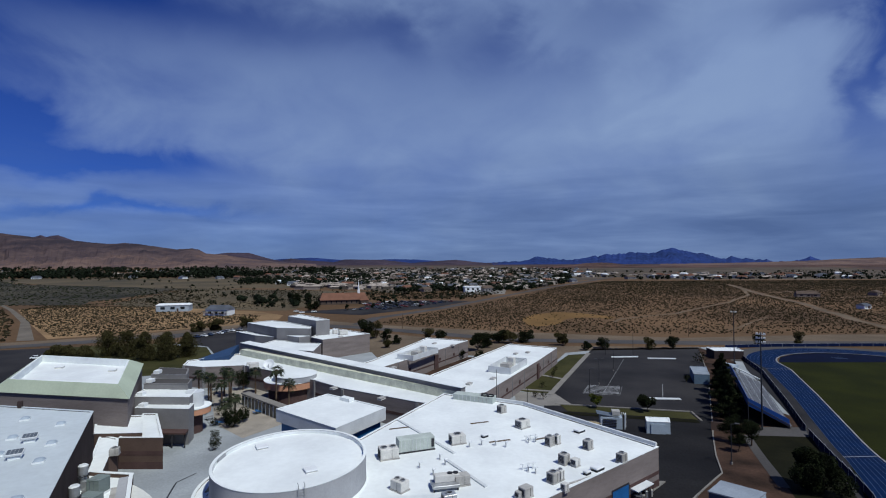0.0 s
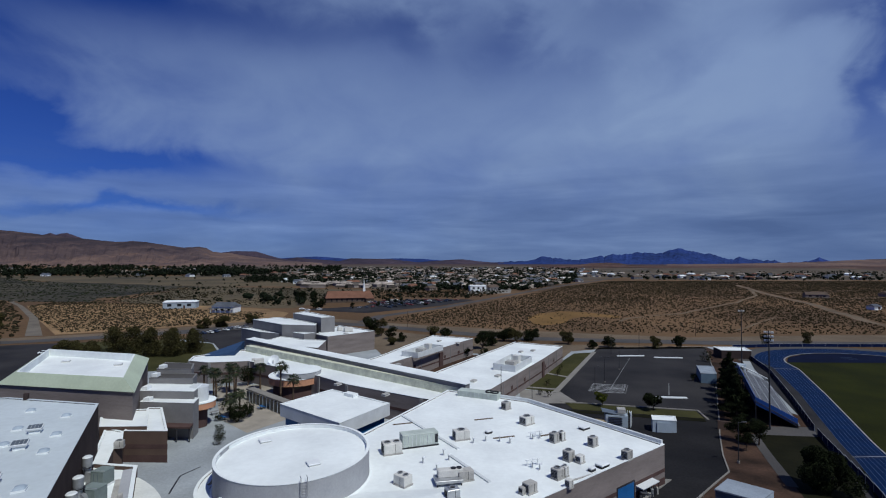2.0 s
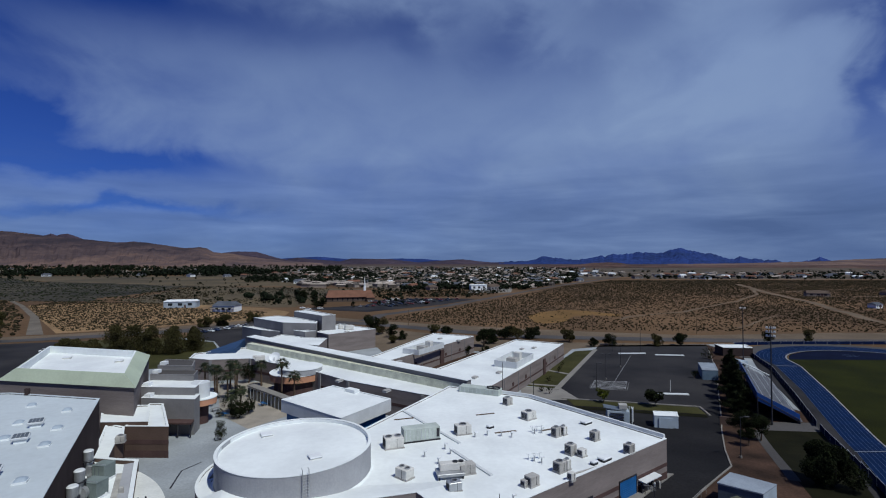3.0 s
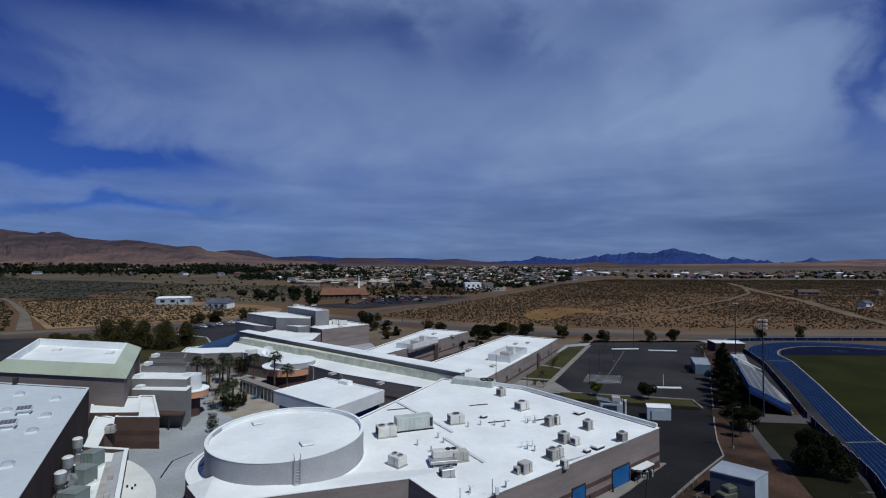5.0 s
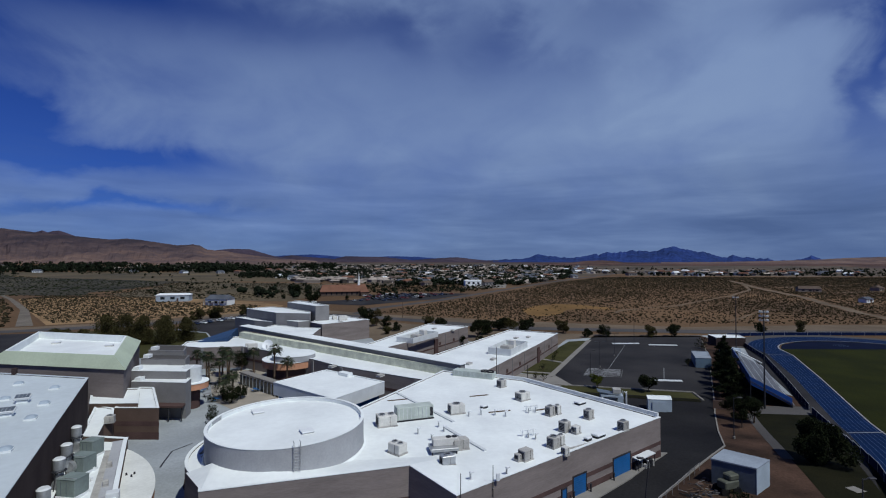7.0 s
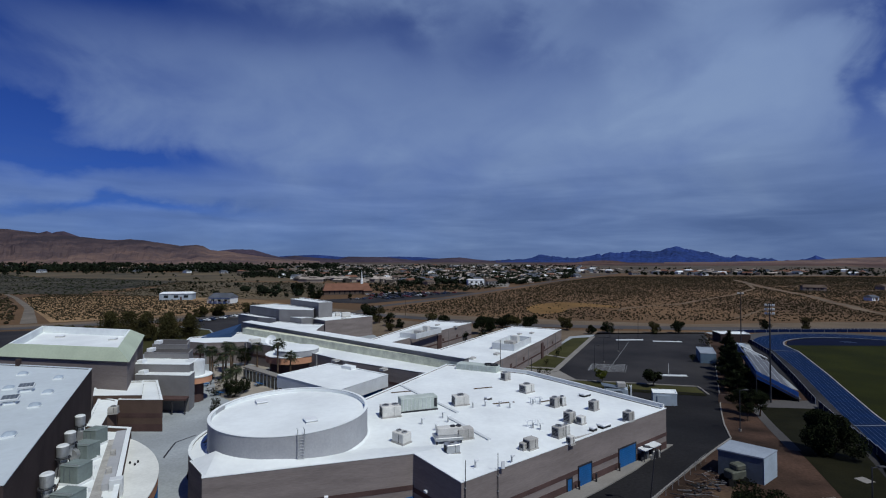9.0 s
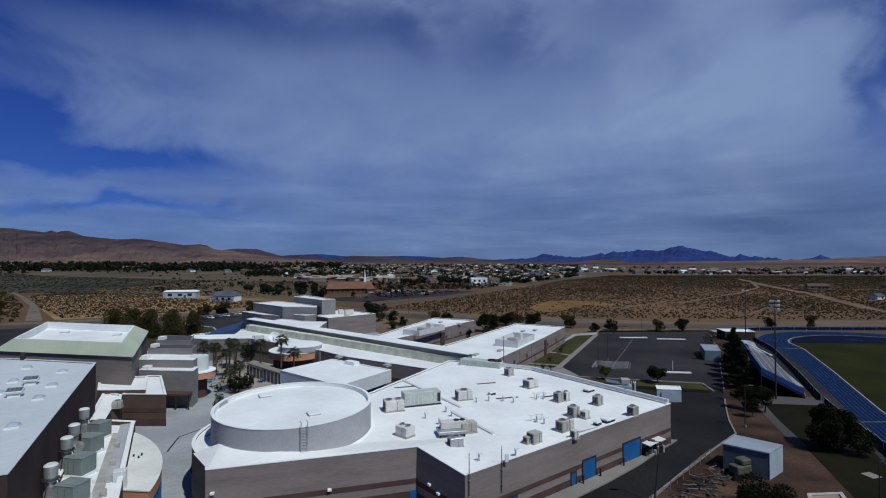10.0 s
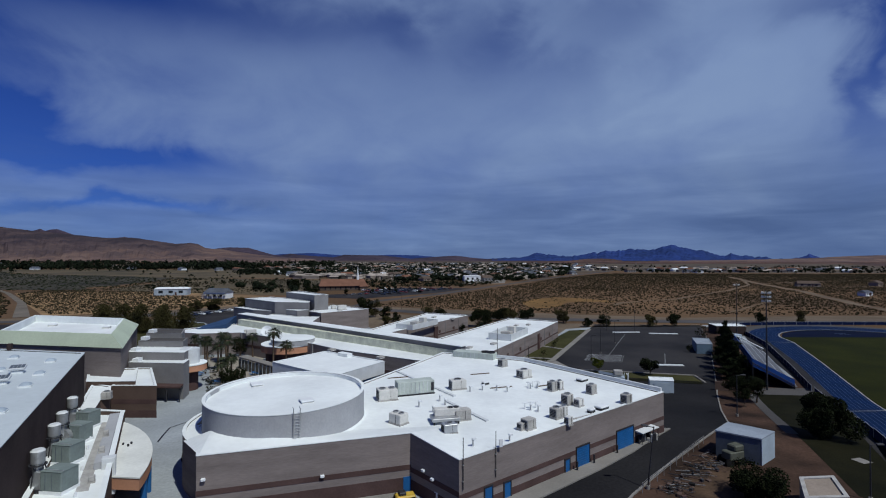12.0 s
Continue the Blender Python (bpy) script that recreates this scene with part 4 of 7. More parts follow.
for a, b, s, z0, z1 in ((SE, EE, 0.4, 4.2, 9.0), (SE, EE, 4.6, 4.2, 8.7)):
    d = (b - a).normalized()
    p = a + d * s + Vector((d.y, -d.x)) * 0.12
    t = thing("antenna_mast", (p.x, p.y, z0), "thin grey antenna pole fixed to the wall", "antenna")
    part("pole", rod(bmesh.new(), (0, 0, 0), (0, 0, z1 - z0), 0.045, 0.035), "dark", t)
    part("bracket", box(bmesh.new(), (-0.03, 0.05, 0.7), (0.16, 0.2, 0.1), 38), "steel", t)
    part("bracket", box(bmesh.new(), (-0.03, 0.05, 2.2), (0.16, 0.2, 0.1), 38), "steel", t)
    if s > 1:
        part("panel", box(bmesh.new(), (0.5, 0.1, 2.9), (0.4, 0.12, 0.8), 20, 0.03), "white", t, "white antenna panel")
for a, b, s, z in ((WW, IN, 11.2, 4.15), (IN, SE, 2.2, 4.3), (IN, SE, 3.6, 3.9), (WW, IN, 0.6, 5.2)):
    d = (b - a).normalized()
    p = a + d * s + Vector((d.y, -d.x)) * 0.14
    solo("wall_light", box(bmesh.new(), (p.x, p.y, z), (0.4, 0.3, 0.25), math.degrees(math.atan2(d.y, d.x)), 0.04), "white", "white wall light on the masonry", "wall light")

# lean-to awning with stored things
aw = thing("awning", (26.5, 64.0, 1.5), "pale metal lean-to awning on posts", "awning")
d, nrm = (EE - SE).normalized(), Vector((0.62, -0.785))
p0, p1 = SE + d * 29.7, SE + d * 33.7
part("roof", wedge([(v.x - 26.5, v.y - 64.0) for v in (p0, p1, p1 + nrm * 1.1, p0 + nrm * 1.1)], [4.4, 4.4, 4.3, 4.3]), "coping", aw)
bpy.data.objects[aw.children[0].name].location.z = -2.6
for q in (p0 + nrm * 1.0, p1 + nrm * 0.95, (p0 + p1) / 2 + nrm * 1.0):
    part("post", rod(bmesh.new(), (q.x - 26.5, q.y - 64.0, -0.5), (q.x - 26.5, q.y - 64.0, 1.65), 0.05), "dark", aw)
rngc = random.Random(4)
for i in range(9):
    q = p0 + d * (0.3 + i * 0.42) + nrm * rngc.uniform(0.25, 0.9)
    h = rngc.uniform(0.5, 1.2)
    solo("storage_crate", box(bmesh.new(), (q.x, q.y, gz(q.y) - 0.05), (rngc.uniform(0.3, 0.6), 0.4, h), rngc.uniform(0, 90), 0.04), rngc.choice(("dark", "steel", "unit2")), "dark crate stored under the awning", "crate")

EDGE = [SE + d * -1.5 + nrm * 2.2, Vector((12.8, 52.0)), Vector((17.7, 56.0)), Vector((23.5, 61.15)), Vector((32.2, 70.2))]
solo("wall_pavement", drape(flat([tuple(v) for v in (SE + d * -1.5, EE + d * 0.2, Vector((31.4, 70.4)), *reversed(EDGE))]), 0.16), "concrete", "pale concrete pavement along the workshop wall", "pavement", "structure")


def kerb_line(pts, w=0.22, lift=0.16, mat="concrete", name="kerb", label="pale concrete kerb beside the asphalt", kind="structure", cat="kerb"):
    bm = bmesh.new()
    for a, b in zip(pts, pts[1:]):
        s = strip(a, b, w)
        f = bm.faces.new([bm.verts.new((x, y, 0)) for x, y in ccw(s)])
    drape(bm, lift)
    r = bmesh.ops.extrude_face_region(bm, geom=bm.faces[:])
    bmesh.ops.translate(bm, verts=[v for v in r["geom"] if isinstance(v, bmesh.types.BMVert)], vec=(0, 0, -0.3))
    bmesh.ops.recalc_face_normals(bm, faces=bm.faces)
    return solo(name, bm, mat, label, cat, kind)


kerb_line([tuple(v) for v in EDGE], 0.2, 0.17, "concrete", "kerb", "pale concrete kerb of the service road")
kerb_line([(10, 39), (19.3, 50.2), (25.7, 56.9), (32.1, 63.1), (42.5, 73.7), (46.0, 81.7), (51.5, 92.8)])
kerb_line([(51.5, 92.8), (53.8, 97), (61, 111), (70, 128.5), (77, 142), (91.5, 174)])
kerb_line([(26.5, 121), (52, 175)], 1.4, 0.16, "concrete", "pavement", "pale concrete path beside the grass strip", "structure", "pavement")
kerb_line([(19.5, 126.5), (28, 124)], 1.2, 0.14, "concrete", "pavement", "pale concrete path across the grass", "structure", "pavement")
kerb_line([(27.5, 142.8), (34.0, 136.6)], 1.2, 0.14, "concrete", "pavement", "pale concrete path across the grass", "structure", "pavement")
sheet("island_lawn", [(27, 112.5), (53.8, 106.5), (53.2, 101.5), (27.5, 107.5)], 0.12, "grass", "grass island along the service road", "lawn")
kerb_line([(26, 113.2), (54.5, 107.0), (53.6, 100.9)], 0.4, 0.2)
sheet("service_yard_wall_base", [(26.5, 107), (53, 101.2), (52.6, 99.6), (26, 105.5)], 0.1, "verge", "dark planting strip along the fence", "ground")
sheet("tan_apron", [(17, 112), (30, 112), (28, 122), (18, 124)], 0.07, "concrete", "pale concrete apron by the classroom wing", "pavement")

# parking lines
PAINT = thing("parking_lines", (0, 0, 0), "faded white parking lines on the asphalt", "road marking", "", "structure")
for i in range(7):
    f = (i + 0.3) / 7
    a, b = Vector((35.2, 122.2)).lerp(Vector((38.8, 130.2)), f), Vector((39.8, 121.2)).lerp(Vector((43.2, 129.6)), f)
    part("hatch_line", drape(flat(strip(a + Vector((0, 0.9)), b, 0.3)), 0.05), "fresh_paint", PAINT)
    c = Vector((43.8, 120.3)).lerp(Vector((47.2, 128.6)), f)
    part("hatch_line", drape(flat(strip(b, c + Vector((0, 1.3)), 0.3)), 0.05), "fresh_paint", PAINT)
for a, b in (((35.2, 122.2), (43.6, 120.3)), ((43.6, 120.3), (47.2, 128.8)), ((35.2, 122.2), (38.8, 130.4))):
    part("hatch_edge", drape(flat(strip(a, b, 0.08)), 0.05), "paint", PAINT)
part("lane_line", drape(flat(strip((39.6, 121.2), (60.8, 164.6), 0.12)), 0.05), "paint", PAINT)
part("lane_line", drape(flat(strip((53.6, 119), (58.9, 131), 0.16)), 0.05), "paint", PAINT)
for poly in ([(49.5, 116.8), (56.8, 116.2), (57.0, 117.4), (49.8, 118.0)], [(57.5, 167), (66.8, 167.4), (67.2, 168.8), (57.8, 168.4)], [(69, 164.8), (78.2, 164), (78.4, 165.2), (69.3, 166)]):
    b = bmesh.new()
    prism(b, poly, -0.1, 0.2)
    solo("parking_island", b, "coping", "pale concrete parking island", "kerb", "structure")

# ---------- rooftop plant ----------


def roof_unit(at, w, dd, h, turn, mat="unit", fans=1, louvre=True, label="beige rooftop air conditioning unit", group="rooftop units"):
    h = h * 0.9
    t = thing("rooftop_unit", at, label, "air conditioner", group)
    t.rotation_euler[2] = radians(turn)
    part("base_rail", box(bmesh.new(), (0, 0, -0.02), (w * 1.06, dd * 1.06, 0.18)), "unit2", t)
    part("casing", box(bmesh.new(), (0, 0, 0.16), (w, dd, h), 0, 0.05), mat, t)
    for i in range(fans):
        x = (i - (fans - 1) / 2) * w / max(fans, 1)
        r = min(w / max(fans, 1), dd) * 0.36
        g = part("fan_ring", ring(bmesh.new(), circle((x, 0), r, 18), h + 0.1, h + 0.3, 0.07), "steel", t)
        part("fan", prism(bmesh.new(), circle((x, 0), r * 0.9, 18), h + 0.12, h + 0.19), "dark", g)
    if louvre:
        for k in range(5):
            part("louvre", box(bmesh.new(), (-w / 2 - 0.02, 0, 0.3 + k * (h - 0.25) / 5), (0.06, dd * 0.75, (h - 0.3) / 9)), "dark", t)
        part("seam", box(bmesh.new(), (w * 0.12, -dd / 2 - 0.005, 0.2), (0.04, 0.03, h - 0.08)), "dark", t)
    return t


RZ = 6.87
for x, y, w, dd, h, turn, mat, fans in ((23.6, 63.6, 1.25, 1.0, 1.2, 38, "unit2", 1), (20.5, 68.2, 1.2, 1.0, 1.25, 38, "unit2", 1), (15.4, 69.6, 1.1, 1.0, 1.3, 38, "unit2", 1), (16.6, 70.3, 0.8, 0.9, 1.2, 38, "unit", 1),
                                 (15.9, 63.2, 1.2, 1.1, 1.3, 38, "unit2", 1), (17.2, 62.5, 1.0, 0.9, 0.9, 38, "unit", 0), (13.3, 57.9, 1.3, 1.1, 1.2, 38, "unit2", 1), (14.3, 58.5, 0.7, 0.8, 1.2, 38, "unit", 1),
                                 (14.1, 55.5, 0.8, 0.7, 0.9, 38, "unit", 0), (9.4, 54.3, 1.4, 1.1, 1.1, 38, "unit2", 0), (8.5, 53.9, 0.6, 0.7, 0.7, 38, "unit2", 0), (12.7, 77.3, 2.0, 1.5, 1.2, 38, "unit", 1),
                                 (10.3, 85.0, 1.3, 1.2, 1.2, 38, "unit2", 1), (2.1, 70.6, 2.2, 1.5, 1.3, 20, "unit", 1), (-5.0, 56.0, 1.8, 1.4, 1.15, -40, "unit", 2), (2.2, 57.3, 1.9, 1.2, 1.2, 20, "unit2", 0), (0.7, 52.9, 1.5, 1.1, 1.0, 20, "steel", 1)):
    roof_unit((x, y, RZ), w, dd, h, turn, mat, fans)
roof_unit((-7.4, 65.4, RZ), 2.5, 1.9, 1.4, 20, "unit", 2, True, "large beige condenser with two dark fans")
lh = thing("air_handler", (-3.9, 68.2, RZ), "long pale green air handler with ribbed sides", "air conditioner")
lh.rotation_euler[2] = radians(20)
part("casing", box(bmesh.new(), (0, 0, 0.15), (5.2, 1.8, 1.7), 0, 0.04), "pale_unit", lh)
part("base_rail", box(bmesh.new(), (0, 0, 0), (5.3, 2.0, 0.16)), "dark", lh)
part("grille", box(bmesh.new(), (2.3, -0.91, 0.45), (0.4, 0.08, 1.15)), "dark", lh)
for i in range(8):
    part("rib", box(bmesh.new(), (-2.3 + i * 0.55, -0.92, 0.25), (0.05, 0.06, 1.5)), "coping", lh)
pl = thing("platform_unit", (0.2, 56.6, RZ), "low grey platform carrying a rooftop unit", "platform")
pl.rotation_euler[2] = radians(12)
part("deck", box(bmesh.new(), (0, -0.2, 0.35), (3.2, 2.0, 0.35), 0, 0.03), "steel", pl)
for x in (-1.4, 1.4):
    for y in (-1.0, 0.6):
        part("leg", box(bmesh.new(), (x, y, 0), (0.15, 0.15, 0.4)), "dark", pl)
part("casing", box(bmesh.new(), (0.3, 0.2, 0.7), (3.0, 1.0, 0.8), 0, 0.04), "unit", pl)
for x in (0.7, 1.4):
    part("fan", prism(bmesh.new(), circle((x, 0.2), 0.32, 16), 1.5, 1.6), "dark", pl)
wh = thing("evaporative_cooler", (6.0, 92.6, 5.2), "long white evaporative cooler with dark coils", "air conditioner")
wh.rotation_euler[2] = radians(-24)
part("casing", box(bmesh.new(), (0, 0, 0), (8.0, 2.2, 2.75), 0, 0.06), "pale_unit", wh)
for i in range(9):
    part("louvre", box(bmesh.new(), (-3.6 + i * 0.8, -1.11, 1.75), (0.06, 0.06, 0.9)), "coping" if i < 6 else "unit2", wh)
for x in (2.1, 3.2):
    part("fan_ring", ring(bmesh.new(), circle((x, 0), 0.75, 20), 2.7, 3.0, 0.1), "dark", wh)
for x, y, w in ((21.2, 75.1, 1.6), (19.7, 61.3, 1.6), (6.3, 73.0, 1.0), (18.0, 60.0, 0.9)):
    t = thing("roof_hatch", (x, y, RZ - 0.02), "low white roof hatch on a dark curb", "roof hatch")
    part("curb", box(bmesh.new(), (0, 0, 0), (w, w * 0.6, 0.3), 38), "dark", t)
    part("lid", box(bmesh.new(), (0, 0, 0.28), (w * 1.1, w * 0.7, 0.22), 38, 0.06), "white", t)
for x, y in ((10.8, 60.8), (12.5, 70.6), (11.6, 60.2), (13.6, 70.9), (-0.4, 64.6), (0.3, 62.9), (7.6, 69.6), (9.0, 69.0), (3.8, 69.0), (5.6, 69.8), (6.8, 50.4), (3.0, 49.2), (-3.0, 62.0), (-1.2, 59.9), (-15.5, 49.2)):
    t = thing("vent_pipe", (x, y, RZ - 0.03), "small white vent pipe with bent cap", "vent pipe", "roof vents")
    part("flashing", prism(bmesh.new(), circle((0, 0), 0.28, 12), 0, 0.06), "white", t)
    part("pipe", rod(bmesh.new(), (0, 0, 0), (0, 0, 0.75), 0.09), "steel", t)
    part("cap", box(bmesh.new(), (0.12, 0, 0.7), (0.5, 0.22, 0.2), 30, 0.03), "white", t)
for (x, y) in ((10.9, 61.3), (13.0, 71.3)):
    t = thing("gas_pipe", (x, y, RZ - 0.02), "white painted pipe manifold on the roof", "pipe")
    for k in range(3):
        part("riser", rod(bmesh.new(), (k * 0.7 - 0.7, 0.2 * k, 0), (k * 0.7 - 0.7, 0.2 * k, 0.9), 0.07), "white", t)
    part("pipe", rod(bmesh.new(), (-1.0, -0.1, 0.8), (1.0, 0.5, 0.8), 0.08), "white", t)
for a, b in (((-7.6, 81.1), (1.6, 66.6)), ((0.4, 64.5), (5.1, 56.6))):
    solo("conduit_cover", prism(bmesh.new(), strip(a, b, 0.42), RZ - 0.02, RZ + 0.16), "coping", "long grey conduit cover on the roof", "conduit")
solo("conduit_cover", prism(bmesh.new(), strip((14.0, 56.7), (18.9, 59.6), 0.2), RZ - 0.02, RZ + 0.12), "unit2", "thin grey conduit across the roof", "conduit")
for x, y, l in ((-7.0, 77.0, 3.0), (6.0, 79.5, 3.0), (8.4, 71.3, 3.2), (14.8, 72.3, 2.2)):
    solo("debris_strip", prism(bmesh.new(), strip((x - l / 2, y - 0.5), (x + l / 2, y + 0.5), 0.35), RZ - 0.02, RZ + 0.06), "bark", "brown board lying on the roof", "board")
# raised parapet at the rear of the main roof
solo("rear_parapet", prism(bmesh.new(), strip((30.4, 68.8), (14.8, 89.2), 0.4), 6.9, 7.5), "coping", "pale grey rear parapet of the workshop", "parapet")
solo("rear_parapet", prism(bmesh.new(), strip((14.8, 89.2), (9.6, 91.9), 0.4), 6.9, 7.5), "coping", "pale grey rear parapet of the workshop", "parapet")
# drum ladder and hatches
lad = thing("ladder", (-14.45, 49.0, 7.75), "steel cage ladder up the drum wall", "ladder")
lad.rotation_euler[2] = radians(24)
for x in (-0.32, 0.32):
    part("rail", rod(bmesh.new(), (x, 0, 0), (x, 0, 2.9), 0.04), "steel", lad)
    part("rail", rod(bmesh.new(), (x, 0, 2.9), (x, 0.7, 2.85), 0.04), "steel", lad)
for k in range(8):
    part("rung", rod(bmesh.new(), (-0.32, 0, 0.1 + k * 0.3), (0.32, 0, 0.1 + k * 0.3), 0.03), "steel", lad)
for x, y in ((-23.2, 61.7), (-15.1, 54.8)):
    t = thing("roof_hatch", (x, y, 9.58), "low white roof hatch on the drum", "roof hatch")
    part("curb", box(bmesh.new(), (0, 0, 0), (1.3, 1.3, 0.2), 30), "unit", t)
    part("lid", box(bmesh.new(), (0, 0, 0.18), (1.45, 1.45, 0.16), 30, 0.05), "white", t)

# gym roof: domes and sloped monitors


def pillow(w, z0, h, turn, n=6):
    """A square dome with a soft bulge."""
    bm = bmesh.new()
    grid = [[bm.verts.new(((i / n - 0.5) * w, (j / n - 0.5) * w, z0 + h * (math.sin(math.pi * i / n) * math.sin(math.pi * j / n)) ** 0.3)) for j in range(n + 1)] for i in range(n + 1)]
    for i in range(n):
        for j in range(n):
            bm.faces.new((grid[i][j], grid[i + 1][j], grid[i + 1][j + 1], grid[i][j + 1])).smooth = True
    bmesh.ops.rotate(bm, verts=bm.verts, cent=(0, 0, 0), matrix=Matrix.Rotation(radians(turn), 3, "Z"))
    return bm


solo("vent_stub", box(bmesh.new(), (-61.6, 70.2, 12.3), (0.55, 0.5, 1.0), 10, 0.04), "umber", "dark vent stub at the gymnasium roof edge", "vent")
for x, y in ((-56.3, 64.8), (-49.85, 62.7), (-51.8, 57.7), (-45.7, 55.95), (-42.95, 50.85), (-48.9, 52.6), (-38.0, 42.3), (-44.2, 44.3)):
    t = thing("skylight_dome", (x, y, 12.28), "small white skylight dome on the gymnasium roof", "skylight", "skylights")
    part("curb", box(bmesh.new(), (0, 0, 0), (1.06, 1.06, 0.2), 28), "roof", t)
    part("dome", pillow(1.02, 0.19, 0.3, 28), "metal_roof", t, "translucent white plastic dome")
for x, y in ((-48.9, 56.8), (-46.35, 51.8), (-41.7, 43.4)):
    t = thing("roof_vent", (x, y, 12.28), "white roof vent box with dark sloping panel", "roof vent", "gym roof vents")
    t.rotation_euler[2] = radians(28)
    part("curb", box(bmesh.new(), (0, 0, 0), (1.1, 0.8, 0.32), 0, 0.03), "roof", t)
    bm = box(bmesh.new(), (0, 0, -0.12), (1.5, 1.15, 0.3), 0, 0.05)
    bmesh.ops.rotate(bm, verts=bm.verts, cent=(0, 0, 0), matrix=Matrix.Rotation(radians(12), 3, "X"))
    bmesh.ops.translate(bm, verts=bm.verts, vec=(0, 0, 0.6))
    hood = part("hood", bm, "coping", t, "pale grey hood")
    for k in range(4):
        bm = box(bmesh.new(), (-0.52 + k * 0.347, 0, 0.185), (0.31, 0.98, 0.02))
        bmesh.ops.rotate(bm, verts=bm.verts, cent=(0, 0, 0), matrix=Matrix.Rotation(radians(12), 3, "X"))
        bmesh.ops.translate(bm, verts=bm.verts, vec=(0, 0, 0.6))
        part("panel", bm, "slate_glass", hood, "dark sloping panel")
    part("frame", box(bmesh.new(), (0, 0, 0.3), (1.0, 0.7, 0.25)), "dark", t)

# dust collectors: stacks, fans, ducts and cabinets beside the gymnasium


def slab_between(p, q, w, h):
    """A square duct from p to q."""
    p, q = Vector(p), Vector(q)
    bm = bmesh.new()
    bmesh.ops.create_cube(bm, size=1)
    m = Matrix.Translation((p + q) / 2) @ (q - p).to_track_quat("Y", "Z").to_matrix().to_4x4() @ Matrix.Diagonal((w, (q - p).length, h, 1))
    bmesh.ops.transform(bm, matrix=m, verts=bm.verts)
    bmesh.ops.bevel(bm, geom=bm.edges[:], offset=0.04, segments=1, affect="EDGES")
    return bm


for (sx, sy), (ux, uy), w in zip(((-42.7, 57.0), (-39.7, 51.6), (-37.6, 47.9), (-34.0, 41.6)), ((-41.0, 57.2), (-38.9, 52.8), (-35.9, 47.5), (-32.3, 41.8)), (1.7, 2.0, 2.0, 2.0)):
    t = thing("exhaust_unit", (ux, uy, 6.0), "sage grey exhaust unit with a round stack", "exhaust unit", "exhaust units")
    dx, dy = sx - ux, sy - uy
    part("casing", box(bmesh.new(), (0, 0, 0.25), (w, 1.7, 1.6), -8, 0.05), "sage", t)
    part("lid", box(bmesh.new(), (0, 0, 1.85), (w * 1.03, 1.75, 0.06), -8, 0.02), "sage", t)
    part("base_rail", box(bmesh.new(), (0, 0, 0.0), (w * 1.05, 1.8, 0.27), -8), "white", t)
    for k in range(3):
        part("seam", box(bmesh.new(), (-w * 0.3 + k * w * 0.3, -0.86 - 0.04 * (k - 1), 0.35), (0.03, 0.03, 1.35), -8), "slate_glass", t)
    part("inlet", box(bmesh.new(), (-w * 0.5 - 0.03, -0.1, 0.5), (0.1, 1.1, 0.95), -8, 0.02), "dark", t, "dark louvred inlet")
    part("lifting_rail", box(bmesh.new(), (0, -0.6, 1.91), (w * 0.9, 0.06, 0.06), -8), "steel", t)
    part("duct", slab_between((-w * 0.45, 0.1, 1.0), (dx * 0.72, dy * 0.72, 1.1), 0.95, 1.05), "steel", t, "pale square duct")
    part("fan_housing", rod(bmesh.new(), (dx * 0.8, dy * 0.8 - 0.4, 0.95), (dx * 0.8, dy * 0.8 + 0.4, 0.95), 0.72, 0.72, 20), "steel", t)
    part("base_frame", box(bmesh.new(), (dx * 0.8, dy * 0.8, 0.0), (1.3, 1.1, 0.3), -8), "dark", t)
    ep = part("exhaust_pipe", rod(bmesh.new(), (dx * 0.97, dy * 0.97, 1.0), (dx, dy, 2.2), 0.36, 0.42, 20), "steel", t)
    bm = rod(bmesh.new(), (dx, dy, 2.15), (dx, dy, 2.4), 0.36, 0.5, 22)
    rod(bm, (dx, dy, 2.4), (dx, dy, 3.4), 0.5, 0.52, 22)
    part("stack_head", bm, "steel", ep, "wide pale stack head")
    part("stack_cap", rod(bmesh.new(), (dx, dy, 3.38), (dx, dy, 3.52), 0.54, 0.4, 22), "coping", ep)
    for k in range(3):
        a = 0.6 + k * 2.1
        part("brace", rod(bmesh.new(), (dx + 0.9 * math.cos(a), dy + 0.9 * math.sin(a), 0.0), (dx + 0.45 * math.cos(a), dy + 0.45 * math.sin(a), 2.3), 0.045), "dark", t)
    part("collar", ring(bmesh.new(), circle((dx, dy), 0.66, 14), 2.2, 2.28, 0.12), "dark", t)
# Grey slab; the shaded face of the parapet is put into its colour.
solo("roof_upstand", prism(bmesh.new(), strip((-39.95, 60.2), (-31.75, 45.9), 1.0), 5.9, 6.62), "grey", "long upstand along the plant roof edge, parapet shade put into its grey", "upstand")
for x, y, z in ((-33.2, 48.2, 6.62), (-30.6, 43.2, 6.0), (-35.8, 52.6, 6.62)):
    roof_unit((x, y, z), 0.5, 0.45, 0.5, 30, "unit2", 0, False, "small grey roof vent box", "roof vents")
roof_unit((-47.6, 70.0, 5.6), 1.2, 1.0, 0.9, 20, "unit2", 1)

